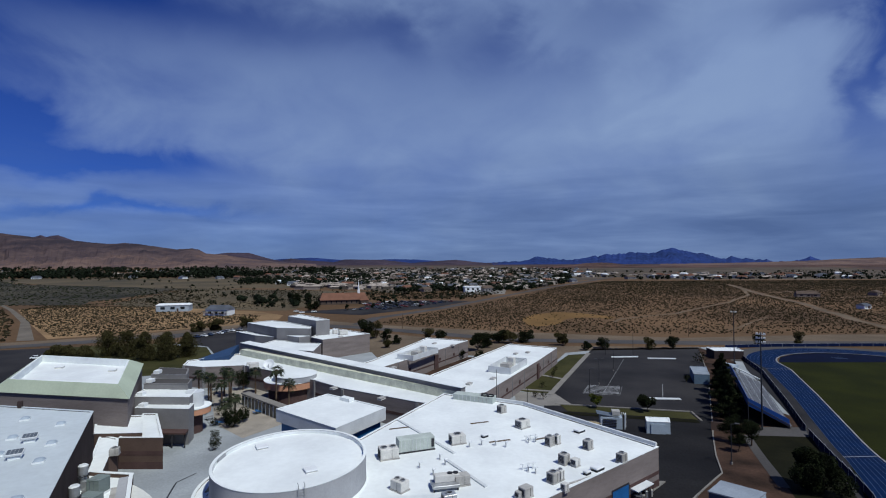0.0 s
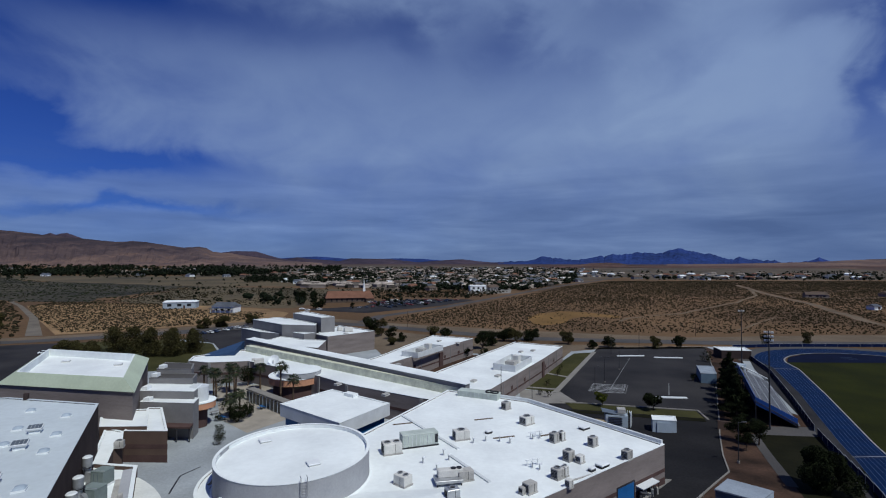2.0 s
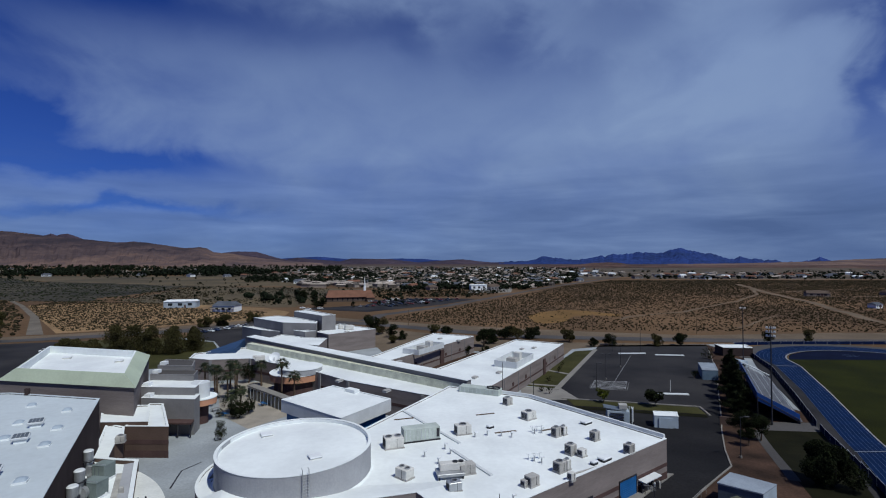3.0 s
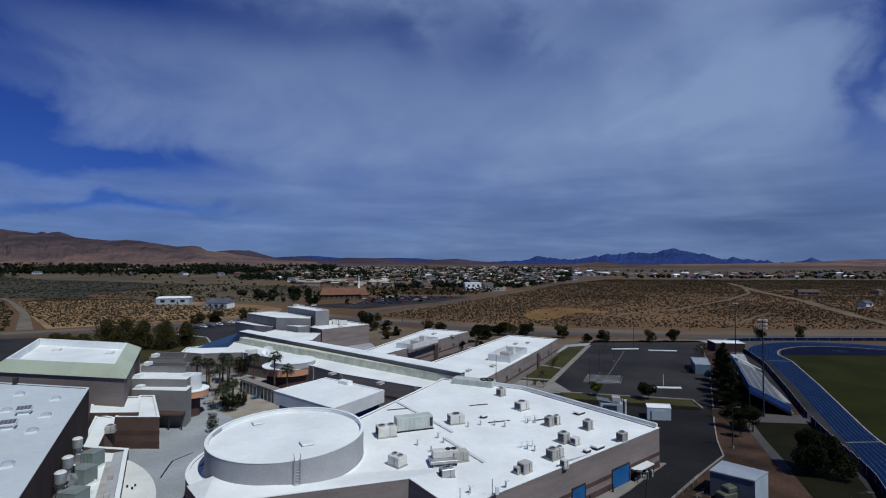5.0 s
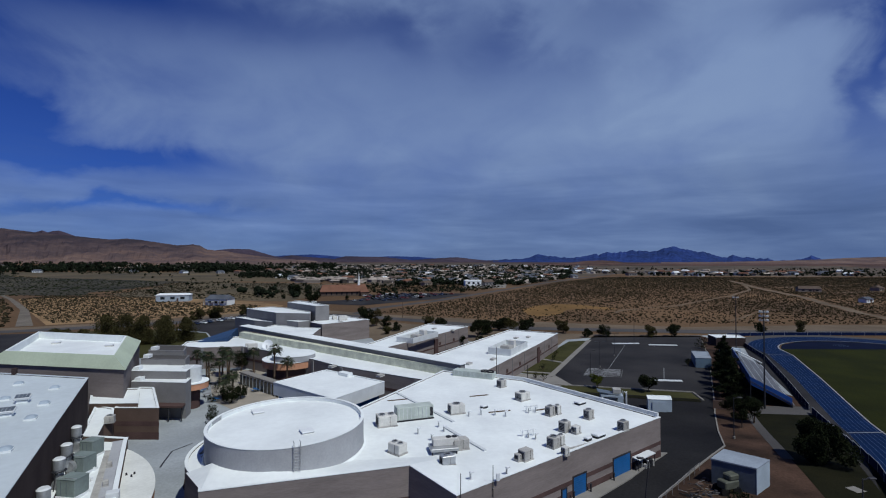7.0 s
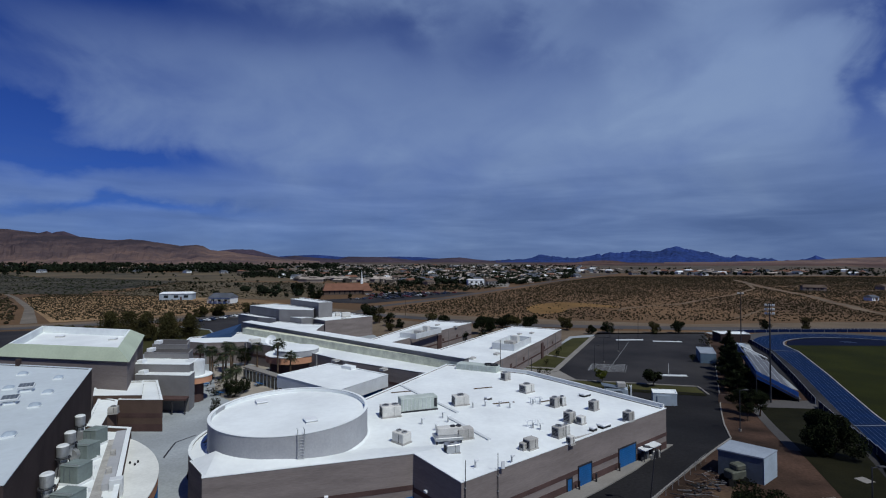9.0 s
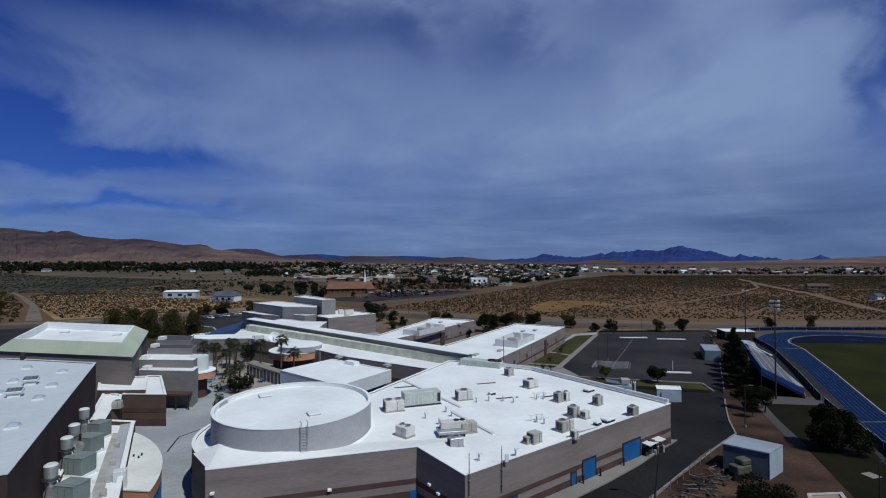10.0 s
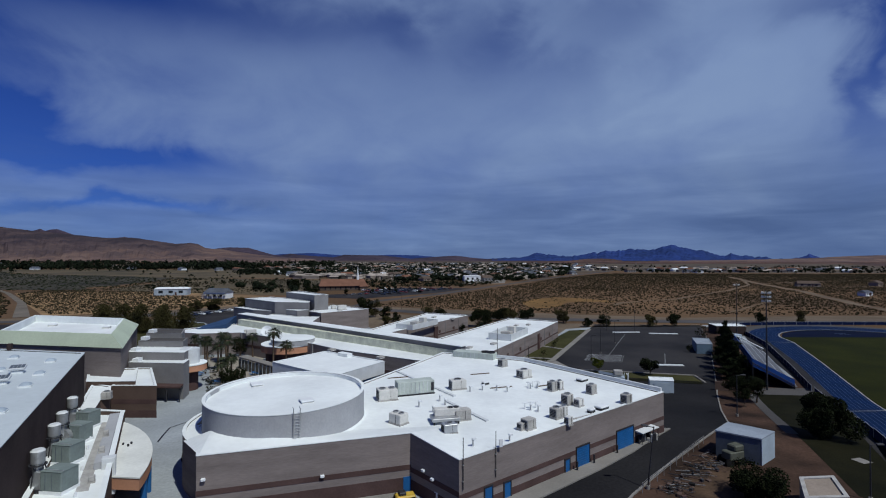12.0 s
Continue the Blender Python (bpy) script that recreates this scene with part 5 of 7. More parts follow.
# equipment screens on the classroom wings
for pts, zb, h in (([(-13.2, 139.0), (-6.5, 151.5), (-1.5, 148.8), (-8.4, 136.6)], 5.35, 1.5), ([(11.5, 124.5), (17.5, 136.5), (23.0, 133.5), (16.8, 121.5)], 4.85, 1.7)):
    c = (sum(p[0] for p in pts) / 4, sum(p[1] for p in pts) / 4)
    t = thing("equipment_screen", (*c, zb), "pale grey screen wall round rooftop equipment", "screen wall")
    q = [(x - c[0], y - c[1]) for x, y in pts]
    part("screen", ring(bmesh.new(), q, 0, h, 0.15), "coping", t)
    part("unit", box(bmesh.new(), (-0.5, 0, 0), (2.2, 2.6, 1.4), 60, 0.05), "unit2", t)
    part("unit", box(bmesh.new(), (1.4, 3.6, 0), (1.6, 1.8, 2.2), 60, 0.05), "unit", t)
for x, y, z in ((-3.0, 164, 5.4), (3, 160, 5.4), (22, 148, 4.9), (26, 150, 4.9), (6, 112, 4.9), (12, 117, 4.9), (-24, 106.6, 5.4), (-12.5, 98.5, 5.4), (-13, 127, 5.4), (-36, 172, 6.5), (-58, 174, 8.5)):
    t = thing("roof_hatch", (x, y, z), "low pale roof vent on a classroom wing", "roof hatch")
    part("curb", box(bmesh.new(), (0, 0, 0), (1.6, 1.0, 0.25), 60), "unit", t)
    part("lid", box(bmesh.new(), (0, 0, 0.24), (1.7, 1.1, 0.2), 60, 0.05), "unit2", t)
dish = thing("satellite_dish", (-45.8, 127.5, 5.3), "white satellite dish on the corridor roof", "satellite dish")
part("mast", rod(bmesh.new(), (0, 0, 0), (0, 0, 1.2), 0.12), "steel", dish)
bm = bmesh.new()
bmesh.ops.create_uvsphere(bm, u_segments=20, v_segments=10, radius=2.4)
bmesh.ops.delete(bm, geom=[v for v in bm.verts if v.co.z > -1.5], context="VERTS")
bmesh.ops.rotate(bm, verts=bm.verts, cent=(0, 0, -1.5), matrix=Matrix.Rotation(radians(55), 3, "X"))
bmesh.ops.translate(bm, verts=bm.verts, vec=(0, 0, 3.0))
part("reflector", bm, "white", dish)

for x, y, z in ((-56.6, 89.9, 6.4), (-58.6, 92.6, 7.8), (-59.8, 97.6, 9.1), (-60.8, 101.8, 9.9)):
    solo("roof_upstand", box(bmesh.new(), (x + 0.6, y + 0.6, z), (1.1, 1.4, 0.7), 0, 0.03), "white", "white roof upstand at the annex wall end", "upstand")
LA, LB = Vector((-51.3, 76.5)), Vector((-44.3, 76.5))
for z0, z1 in ((2.9, 3.6), (0.6, 1.9)):
    on_wall("stripe", LA, LB, -0.03, 7.03, z0, z1, 0.03, "band", lower, "dark brown masonry stripe")
cart = thing("utility_cart", (-3.7, 48.9, gz(49.3)), "small yellow utility cart parked by the wall", "cart")
part("body", box(bmesh.new(), (0, 0, 0.3), (1.9, 1.1, 0.4), 17, 0.1), "yellow", cart)
part("cage", box(bmesh.new(), (-0.3, 0, 0.65), (0.7, 0.8, 0.35), 17, 0.08), "dark", cart)
for sx, sy in ((-0.8, -0.6), (0.8, -0.3), (-0.9, 0.4), (0.6, 0.7)):
    part("wheel", rod(bmesh.new(), (sx, sy - 0.1, 0.3), (sx, sy + 0.1, 0.3), 0.3, n=14), "tyre", cart)
gu = thing("ground_unit", (-0.6, 48.9, gz(49)), "white ground mounted air conditioner beside the dark wall", "air conditioner")
part("casing", box(bmesh.new(), (0, 0, 0), (1.9, 1.1, 1.3), -55, 0.05), "white", gu)
part("duct", box(bmesh.new(), (-0.1, 0.1, 1.28), (0.7, 0.5, 0.3), -55, 0.04), "unit", gu)
sheet("corner_apron", [(-24, 45), (-4, 51.6), (1, 44.5), (0, 36), (-20, 34)], 0.05, "concrete", "tan concrete apron at the workshop corner", "pavement")
# The wall's cast shadow on the plaza is put into this brown sheet.
sheet("planter_bed", [(-33.5, 66.9), (-32.9, 62.9), (-31.0, 58.6), (-27.7, 54.1), (-24.5, 49.5), (-27, 52), (-29, 57), (-28.5, 64)], 0.06, "dirt", "brown bed curving round the wall, its shadow put into the colour", "ground")
# Dark strips stand for a thin shadow line on the plaza.
solo("drain_channel", drape(flat(strip((-37.1, 64.4), (-39.0, 70.7), 0.22)), 0.02), "dark", "thin dark strip across the plaza standing for a shadow line", "drain", "structure")
solo("drain_channel", drape(flat(strip((-39.0, 70.7), (-38.0, 74.6), 0.22)), 0.02), "dark", "thin dark strip across the plaza standing for a shadow line", "drain", "structure")

# rust stains beside the drum
for k, (x, y, a, b) in enumerate(((-27.4, 56.6, 0.45, 1.2), (-26.8, 55.3, 0.3, 0.7), (-27.6, 58.0, 0.3, 0.5))):
    bm = bmesh.new()
    prism(bm, [(x + a * math.cos(t_ * 0.7) * (0.8 + 0.3 * math.sin(t_ * 2.3 + k)), y + b * math.sin(t_ * 0.7)) for t_ in range(9)], 6.84, 6.876)
    solo("rust_stain", bm, "rust", "brown rust stain on the white roof", "stain")
# classroom wing details: stripes, doors, wall lamps
for a, b, h in ((Vector((9.3, 105.0)), Vector((26.2, 136.6)), 5.1), (Vector((26.2, 136.6)), Vector((36.8, 157.7)), 5.1), (Vector((-15.9, 127.7)), Vector((-2.8, 149.8)), 5.6), (Vector((-2.8, 149.8)), Vector((8.6, 169.7)), 5.6)):
    ln = (b - a).length
    wing = min((o for o in scene.objects if o.name.startswith("classroom_wing")), key=lambda o: (Vector(o.location[:2]) - (a + b) / 2).length)
    on_wall("stripe", a, b, 0, ln, 1.5, 1.9, 0.04, "band", wing, "dark brown masonry stripe")
    for k in range(int(ln / 9)):
        on_wall("window", a, b, 3 + k * 9, 4.2 + k * 9, 2.1, 3.0, 0.05, "band", wing, "dark recessed window")
        on_wall("downpipe", a, b, 7.0 + k * 9, 7.12 + k * 9, 0, h - 0.4, 0.1, "greywall", wing)
# Panels stand out from the wall; dark colour carries the recess shade.
for a, b, wing in ((Vector((-2.8, 149.8)), Vector((-1.7, 151.7)), "classroom_wing"), (Vector((26.2, 136.6)), Vector((27.0, 138.2)), "classroom_wing.001")):
    on_wall("entry_recess", a, b, 0, (b - a).length, 0, 4.3, 0.3, "band", bpy.data.objects[wing], "dark red brown panel standing for a shaded entry recess")
# spine front: dark stripe and columns
SPINE = [Vector(p) for p in ((-70.0, 130.9), (-63.5, 128.6), (-53.5, 130.5), (-45.4, 125.0))], [Vector(p) for p in ((-30.4, 114.2), (-22.3, 106.7), (-5.4, 96.1), (-1.3, 94.6))]
for a, b in [pair for run in SPINE for pair in zip(run, run[1:])]:
    sp = bpy.data.objects["spine_building"]
    on_wall("stripe", a, b, 0, (b - a).length, 2.2, 2.8, 0.04, "band", sp, "dark brown masonry stripe")
    on_wall("pier", a, b, 0.0, 0.7, 0, 5.4, 0.25, "greywall", sp)
# plant roof: grey walkway strip, small vents, pier
solo("roof_walkway", prism(bmesh.new(), [(-40.4, 58.6), (-39.6, 58.9), (-29.8, 41.7), (-30.7, 41.4)], 6.0, 6.03), "unit2", "grey walkway strip on the plant roof", "walkway", "structure")
for i in range(7):
    f = i / 6
    x, y = -38.9 + 9.3 * f, 55.6 - 15.0 * f
    solo("pipe_vent", rod(bmesh.new(), (x - 0.5, y, 5.95), (x - 0.5, y, 6.4), 0.13, 0.1, 10), "white", "small white pipe vent on the plant roof", "vent")
solo("roof_pier", box(bmesh.new(), (-31.2, 46.3, 3.6), (1.1, 0.9, 3.4), 28, 0.03), "coping", "pale blue grey pier on the plant parapet", "pier")
for x, y, z, w, d, h in ((-36.5, 178.0, 6.6, 3.0, 2.0, 1.6), (-40.0, 180.5, 6.6, 1.6, 1.6, 1.2), (-49.8, 128.2, 5.4, 2.4, 1.6, 1.3), (-52.0, 130.5, 5.4, 1.2, 1.0, 0.9)):
    roof_unit((x, y, z), w, d, h, 25, "unit", 0, False, "pale grey rooftop unit on the white roof", "far roof units")

# ---------- vegetation ----------


def cards(name, pts, sizes, mat, flat_k=1.0, seed=0):
    """A mesh of small bent leaf clumps at the given points."""
    rng = np.random.default_rng(seed)
    n = len(pts)
    a = rng.normal(size=(n, 3))
    a /= np.linalg.norm(a, axis=1, keepdims=True)
    b = np.cross(a, rng.normal(size=(n, 3)))
    b /= np.linalg.norm(b, axis=1, keepdims=True)
    c = np.cross(a, b)
    s = np.asarray(sizes)[:, None]
    v = np.concatenate([pts + b * s, pts + c * s * 0.8, pts - b * s * 0.9, pts - c * s * 0.8, pts + a * s * 0.55], 0)
    i = np.arange(n)
    f = np.concatenate([np.stack([i, i + n, i + 4 * n], 1), np.stack([i + n, i + 2 * n, i + 4 * n], 1), np.stack([i + 2 * n, i + 3 * n, i + 4 * n], 1), np.stack([i + 3 * n, i, i + 4 * n], 1)], 0)
    me = bpy.data.meshes.new(name)
    me.from_pydata(v.tolist(), [], f.tolist())
    me.materials.append(M[mat])
    return me


def broad_tree(at, h, r, mat="leaf", label="dark green broad tree with an uneven crown", seed=1, group="trees", n=1400, low=0.3, leaf=0.7):
    rng = np.random.default_rng(seed)
    t = thing("tree", at, label, "tree", group)
    bm = bmesh.new()
    rod(bm, (0, 0, -0.3), (0.05 * h, 0.02 * h, h * low), 0.035 * h, 0.024 * h)
    for k in range(5):
        a = k * 1.26 + seed
        rod(bm, (0.05 * h, 0.02 * h, h * low * 0.9), (r * 0.55 * math.cos(a), r * 0.55 * math.sin(a), h * (0.5 + 0.06 * k)), 0.018 * h, 0.006 * h, 6)
    part("trunk", bm, "bark", t)
    cs, rs = [], []
    for k in range(11):
        a, q = rng.uniform(0, 6.28), rng.uniform(0.15, 0.68)
        cs.append((r * q * math.cos(a), r * q * math.sin(a), h * rng.uniform(low + 0.12, 0.86)))
        rs.append(r * rng.uniform(0.28, 0.5))
    cs, rs = np.array(cs), np.array(rs)
    j = rng.integers(0, 11, n)
    d = rng.normal(size=(n, 3))
    d /= np.linalg.norm(d, axis=1, keepdims=True)
    p = cs[j] + d * rs[j][:, None] * rng.uniform(0.55, 1.05, n)[:, None] * np.array([1, 1, 0.8])
    ob = new("crown", cards("crown", p, rng.uniform(0.06, 0.15, n) * r * leaf, mat, seed=seed))
    ob.parent = t
    return t


def conifer(at, h, r, seed=1, label="tall dark pine tree with ragged boughs", mat="leaf"):
    rng = np.random.default_rng(seed)
    t = thing("pine_tree", at, label, "tree", "pine row")
    bm = rod(bmesh.new(), (0, 0, -0.3), (0, 0, h * 0.95), 0.022 * h, 0.005 * h)
    pts, size = [], []
    n = int(h * 6)
    for k in range(n):
        f = 0.1 + 0.88 * (k + rng.uniform(0, 1)) / n
        a = k * 2.4 + rng.uniform(-0.5, 0.5)
        reach = r * min(1.0, (1.04 - f) * 1.6) ** 0.9 * rng.uniform(0.3, 1.25)
        tip = np.array([reach * math.cos(a), reach * math.sin(a), h * f + reach * rng.uniform(-0.12, 0.3)])
        rod(bm, (0, 0, h * f), tuple(tip * [0.85, 0.85, 1]), 0.05, 0.015, 5)
        m = int(34 + 52 * reach)
        g = rng.uniform(0.15, 1.0, m) ** 0.7
        puff = rng.normal(size=(m, 3)) * np.array([0.17, 0.17, 0.11]) * (0.5 + 0.5 * reach)
        pts.append(np.stack([g * tip[0], g * tip[1], h * f + g * (tip[2] - h * f)], 1) + puff)
        size.append(rng.uniform(0.09, 0.2, m))
    part("trunk", bm, "bark", t)
    ob = new("crown", cards("crown", np.concatenate(pts), np.concatenate(size), mat, seed=seed))
    ob.parent = t
    return t


def tall_tree(at, h, r, mat, label, seed, group):
    """An upright tree with a narrow, uneven crown down to the ground."""
    rng = np.random.default_rng(seed)
    t = thing("tree", at, label, "tree", group)
    bm = rod(bmesh.new(), (0, 0, -0.3), (0.03 * h, 0, h * 0.8), 0.03 * h, 0.008 * h)
    cs, rs = [], []
    for k in range(26):
        f = 0.08 + 0.86 * k / 25
        a, wide = rng.uniform(0, 6.28), r * math.sin(math.pi * min(1.0, 0.22 + 0.74 * f)) ** 0.9
        q = wide * rng.uniform(0.1, 0.75)
        cs.append((q * math.cos(a), q * math.sin(a), h * f))
        rs.append(wide * rng.uniform(0.3, 0.6) + 0.25)
        rod(bm, (0.03 * h * f, 0, h * f * 0.8), cs[-1], 0.06, 0.02, 5)
    part("trunk", bm, "bark", t)
    n = 4200
    j = rng.integers(0, 26, n)
    d = rng.normal(size=(n, 3))
    d *= (rng.uniform(0.45, 1.1, n) / np.linalg.norm(d, axis=1))[:, None]
    p = np.array(cs)[j] + d * np.array(rs)[j][:, None]
    ob = new("crown", cards("crown", p, rng.uniform(0.12, 0.3, n), mat, seed=seed))
    ob.parent = t
    return t


def palm_tree(at, h, seed=1):
    rng = random.Random(seed)
    t = thing("palm_tree", at, "fan palm with a thin trunk and dark fronds", "palm tree", "courtyard palms")
    lean = rng.uniform(-0.03, 0.03) * h
    bm = bmesh.new()
    rod(bm, (0, 0, -0.2), (lean * 0.5, 0, h * 0.5), 0.24, 0.19, 10)
    rod(bm, (lean * 0.5, 0, h * 0.5), (lean, 0, h * 0.93), 0.19, 0.15, 10)
    part("trunk", bm, "bark", t)
    bm = bmesh.new()
    for k in range(52):
        a, el = rng.uniform(0, 6.28), rng.uniform(-0.7, 1.1)
        ln = rng.uniform(1.5, 2.2)
        d = Vector((math.cos(a) * math.cos(el), math.sin(a) * math.cos(el), math.sin(el)))
        side = Vector((-math.sin(a), math.cos(a), 0))
        o = Vector((lean, 0, h * 0.93))
        p1, p2 = o + d * ln * 0.55, o + d * ln + Vector((0, 0, -0.35 * ln))
        w = 0.34
        for i in range(5):
            f = (i - 2) / 2
            tip = p2 + side * f * w * 1.5 + Vector((0, 0, -0.1 * abs(f)))
            v = [bm.verts.new(o + d * ln * 0.3), bm.verts.new(p1 + side * (f - 0.2) * w), bm.verts.new(tip), bm.verts.new(p1 + side * (f + 0.2) * w)]
            bm.faces.new(v)
    part("crown", bm, "palm", t)
    bm = bmesh.new()
    rod(bm, (lean, 0, h * 0.78), (lean, 0, h * 0.94), 0.26, 0.42, 10)
    part("skirt", bm, "bark", t, "dry brown skirt of old fronds")
    return t


for i, (x, y, h) in enumerate(((-60.2, 120.0, 6.0), (-54.0, 113.2, 7.0), (-54.4, 121.0, 6.8), (-50.0, 114.6, 6.6), (-50.6, 111.2, 6.0), (-47.2, 122.5, 6.4), (-37.6, 109.5, 9.6), (-34.3, 108.0, 6.8), (-44.9, 100.4, 4.4), (-43.6, 101.8, 5.2), (-56.6, 117.5, 6.2), (-52.0, 118.5, 7.2))):
    palm_tree((x, y, 0), h, i + 3)
broad_tree((44.8, 107, 0.1), 3.5, 2.3, "leaf", "small round dark tree on the grass island", 2)
broad_tree((34.6, 109.8, 0.1), 3.3, 1.5, "leaf2", "small yellow green tree on the grass island", 5)
for i, (x, y, h, r) in enumerate(((46.5, 191.1, 5.4, 3.0), (53, 181, 3.6, 2.2), (60.1, 184.7, 4.4, 2.4), (76.7, 183.2, 4.2, 2.4), (85.7, 183, 4.6, 2.5), (122.7, 189.6, 5.0, 2.2), (137.1, 189.3, 5.4, 2.2), (33.5, 199.3, 5.2, 3.6), (22.3, 198, 5.6, 3.6), (27, 196, 5.0, 3.4),
                                  (16.7, 187, 6.5, 3.6), (12.5, 181, 6.5, 3.4), (-6.1, 208, 4.6, 2.6), (-1.0, 205, 4.4, 2.6), (-33, 208, 9.0, 4.0), (-29, 210, 7.5, 3.0), (-23.5, 202, 6.4, 2.6), (-19, 196, 4.2, 2.0), (-44, 204, 4.5, 2.8), (5.5, 166, 3.6, 2.0), (12, 160, 3.8, 2.2), (-21.5, 188, 3.4, 2.2))):
    broad_tree((x, y, 0), h, r * 1.12, "olive" if i % 3 == 0 else "leaf", "olive green roadside tree" if i % 3 == 0 else "dark green roadside tree", 10 + i, "roadside trees", 3000, 0.08, 0.45)
for i, (x, y, h, r) in enumerate(((-119.4, 173.6, 8.4, 3.2), (-111, 171.4, 8.8, 3.2), (-101, 165, 9.6, 2.6), (-94.5, 166.2, 9.0, 2.8), (-90.2, 171.1, 8.0, 3.0), (-98, 172, 7.5, 2.6), (-136, 172, 3.6, 3.0), (-131, 170, 3.4, 3.2), (-125, 169, 3.6, 3.0), (-116, 231, 5.0, 2.6), (-110, 236, 5.0, 3.0), (-99, 246, 5.0, 2.6), (-182, 192, 5, 2.6), (-176, 186, 5, 2.6), (-224, 240, 6, 3.6), (-214, 226, 6, 3.6), (-48, 148, 4, 2))):
    if h > 7:
        tall_tree((x, y, 0), h * 1.02, r * 1.55, "olive", "tall upright olive green tree on the school lawn", 50 + i, "lawn trees")
    else:
        broad_tree((x, y, 0), h, r * 1.3, "olive", "olive green tree on the school lawn", 50 + i, "lawn trees", 4200, 0.02, 0.5)
for i, (x, y, h, r) in enumerate(((58.5, 99.3, 5.2, 2.4), (60.6, 103.2, 8.0, 2.7), (62.6, 107.6, 6.6, 2.3), (64.8, 112.0, 9.6, 2.9), (67.3, 117.3, 7.8, 2.4), (69.8, 122.0, 10.2, 2.8), (72.6, 127.3, 6.8, 2.3), (75.4, 133.0, 6.6, 2.2))):
    conifer((x, y, 0), h, r, 5 + i)
for i, (x, y, h, r) in enumerate(((55.2, 87.0, 4.4, 2.6), (52.8, 88.8, 4.2, 2.2), (51.2, 84.0, 3.8, 1.7))):
    broad_tree((x, y, gz(y)), h, r, "leaf", "thin young tree in the dirt yard", 80 + i, "yard trees", 4200, 0.36, 0.36)
broad_tree((52.0, 66.6, gz(67)), 5.5, 3.8, "leaf", "large dark spreading tree beside the track", 91, "yard trees", 12000, 0.06, 0.32)
broad_tree((31.3, 49.9, gz(51)), 2.9, 3.0, "leaf", "low bushy tree beside the storage container", 92, "yard trees", 7000, 0.06, 0.32)
for i, (x, y) in enumerate(((22.5, 119.0), (24, 117), (26, 128), (31, 139), (33.5, 146), (-46, 127.5), (-43, 128.5), (-57, 121), (-52, 108), (-49, 106))):
    broad_tree((x, y, 0.05), 1.9, 1.2, "leaf", "small dark shrub beside the building", 120 + i, "shrubs", 160, 0.1)


def inside(px_, py_, poly):
    r = np.zeros(len(px_), bool)
    n = len(poly)
    for i in range(n):
        x0, y0 = poly[i]
        x1, y1 = poly[(i + 1) % n]
        c = ((y0 > py_) != (y1 > py_)) & (px_ < (x1 - x0) * (py_ - y0) / (y1 - y0 + 1e-12) + x0)
        r ^= c
    return r


def blobs(name, x, y, rad, hgt, mat, label, category, seed, z=None):
    """Many low irregular bushes in one mesh."""
    rng = np.random.default_rng(seed)
    n = len(x)
    k = 5
    base = np.zeros(n) - 0.15 if z is None else z
    V = []
    for lev, (rr, zz) in enumerate(((0.85, 0.0), (0.9, 0.55))):
        for i in range(k):
            a = 2 * math.pi * (i + 0.5 * lev) / k + rng.uniform(-0.3, 0.3, n)
            q = rr * rad * rng.uniform(0.65, 1.2, n)
            V.append(np.stack([x + q * np.cos(a), y + q * np.sin(a), base + hgt * zz * rng.uniform(0.8, 1.2, n)], 1))
    V.append(np.stack([x, y, base + hgt * rng.uniform(0.85, 1.15, n)], 1))
    m = len(V)
    V = np.concatenate(V, 0)
    i = np.arange(n)
    F = []
    for lev in range(1):
        for j in range(k):
            a, b, c, d = lev * k + j, lev * k + (j + 1) % k, (lev + 1) * k + j, (lev + 1) * k + (j + 1) % k
            F.append(np.stack([a * n + i, b * n + i, c * n + i], 1))
            F.append(np.stack([b * n + i, d * n + i, c * n + i], 1))
    for j in range(k):
        F.append(np.stack([(k + j) * n + i, (k + (j + 1) % k) * n + i, (2 * k) * n + i], 1))
    F = np.concatenate(F, 0)
    me = bpy.data.meshes.new(name)
    me.from_pydata(V.tolist(), [], F.tolist())
    me.materials.append(M[mat])
    return tagged(new(name, me), label, category, "", "stuff")


def scatter(poly, n, seed, clump=0.0):
    rng = np.random.default_rng(seed)
    xs, ys = [p[0] for p in poly], [p[1] for p in poly]
    x, y = rng.uniform(min(xs), max(xs), n), rng.uniform(min(ys), max(ys), n)
    keep = inside(x, y, poly)
    return x[keep], y[keep]


SANDY = [(44.8, 270.7), (55, 299), (72, 313.5), (86.5, 306), (97, 289), (91, 277), (80, 282), (72, 277), (63, 262), (50, 246), (43, 252)]
TRAILS = [([(92, 262), (101, 277.5), (119, 290), (145, 304), (176, 336), (221, 380), (282, 454), (362, 600)], 2.3),
          ([(372, 640), (303, 470), (286, 418), (271, 371), (246, 317), (228, 274), (217, 241), (211, 222)], 5.0),
          ([(135, 231), (163, 259), (191, 288)], 1.1), ([(303, 470), (360, 505), (450, 540)], 2.5), ([(300, 436), (345, 424), (400, 436)], 3.0)]

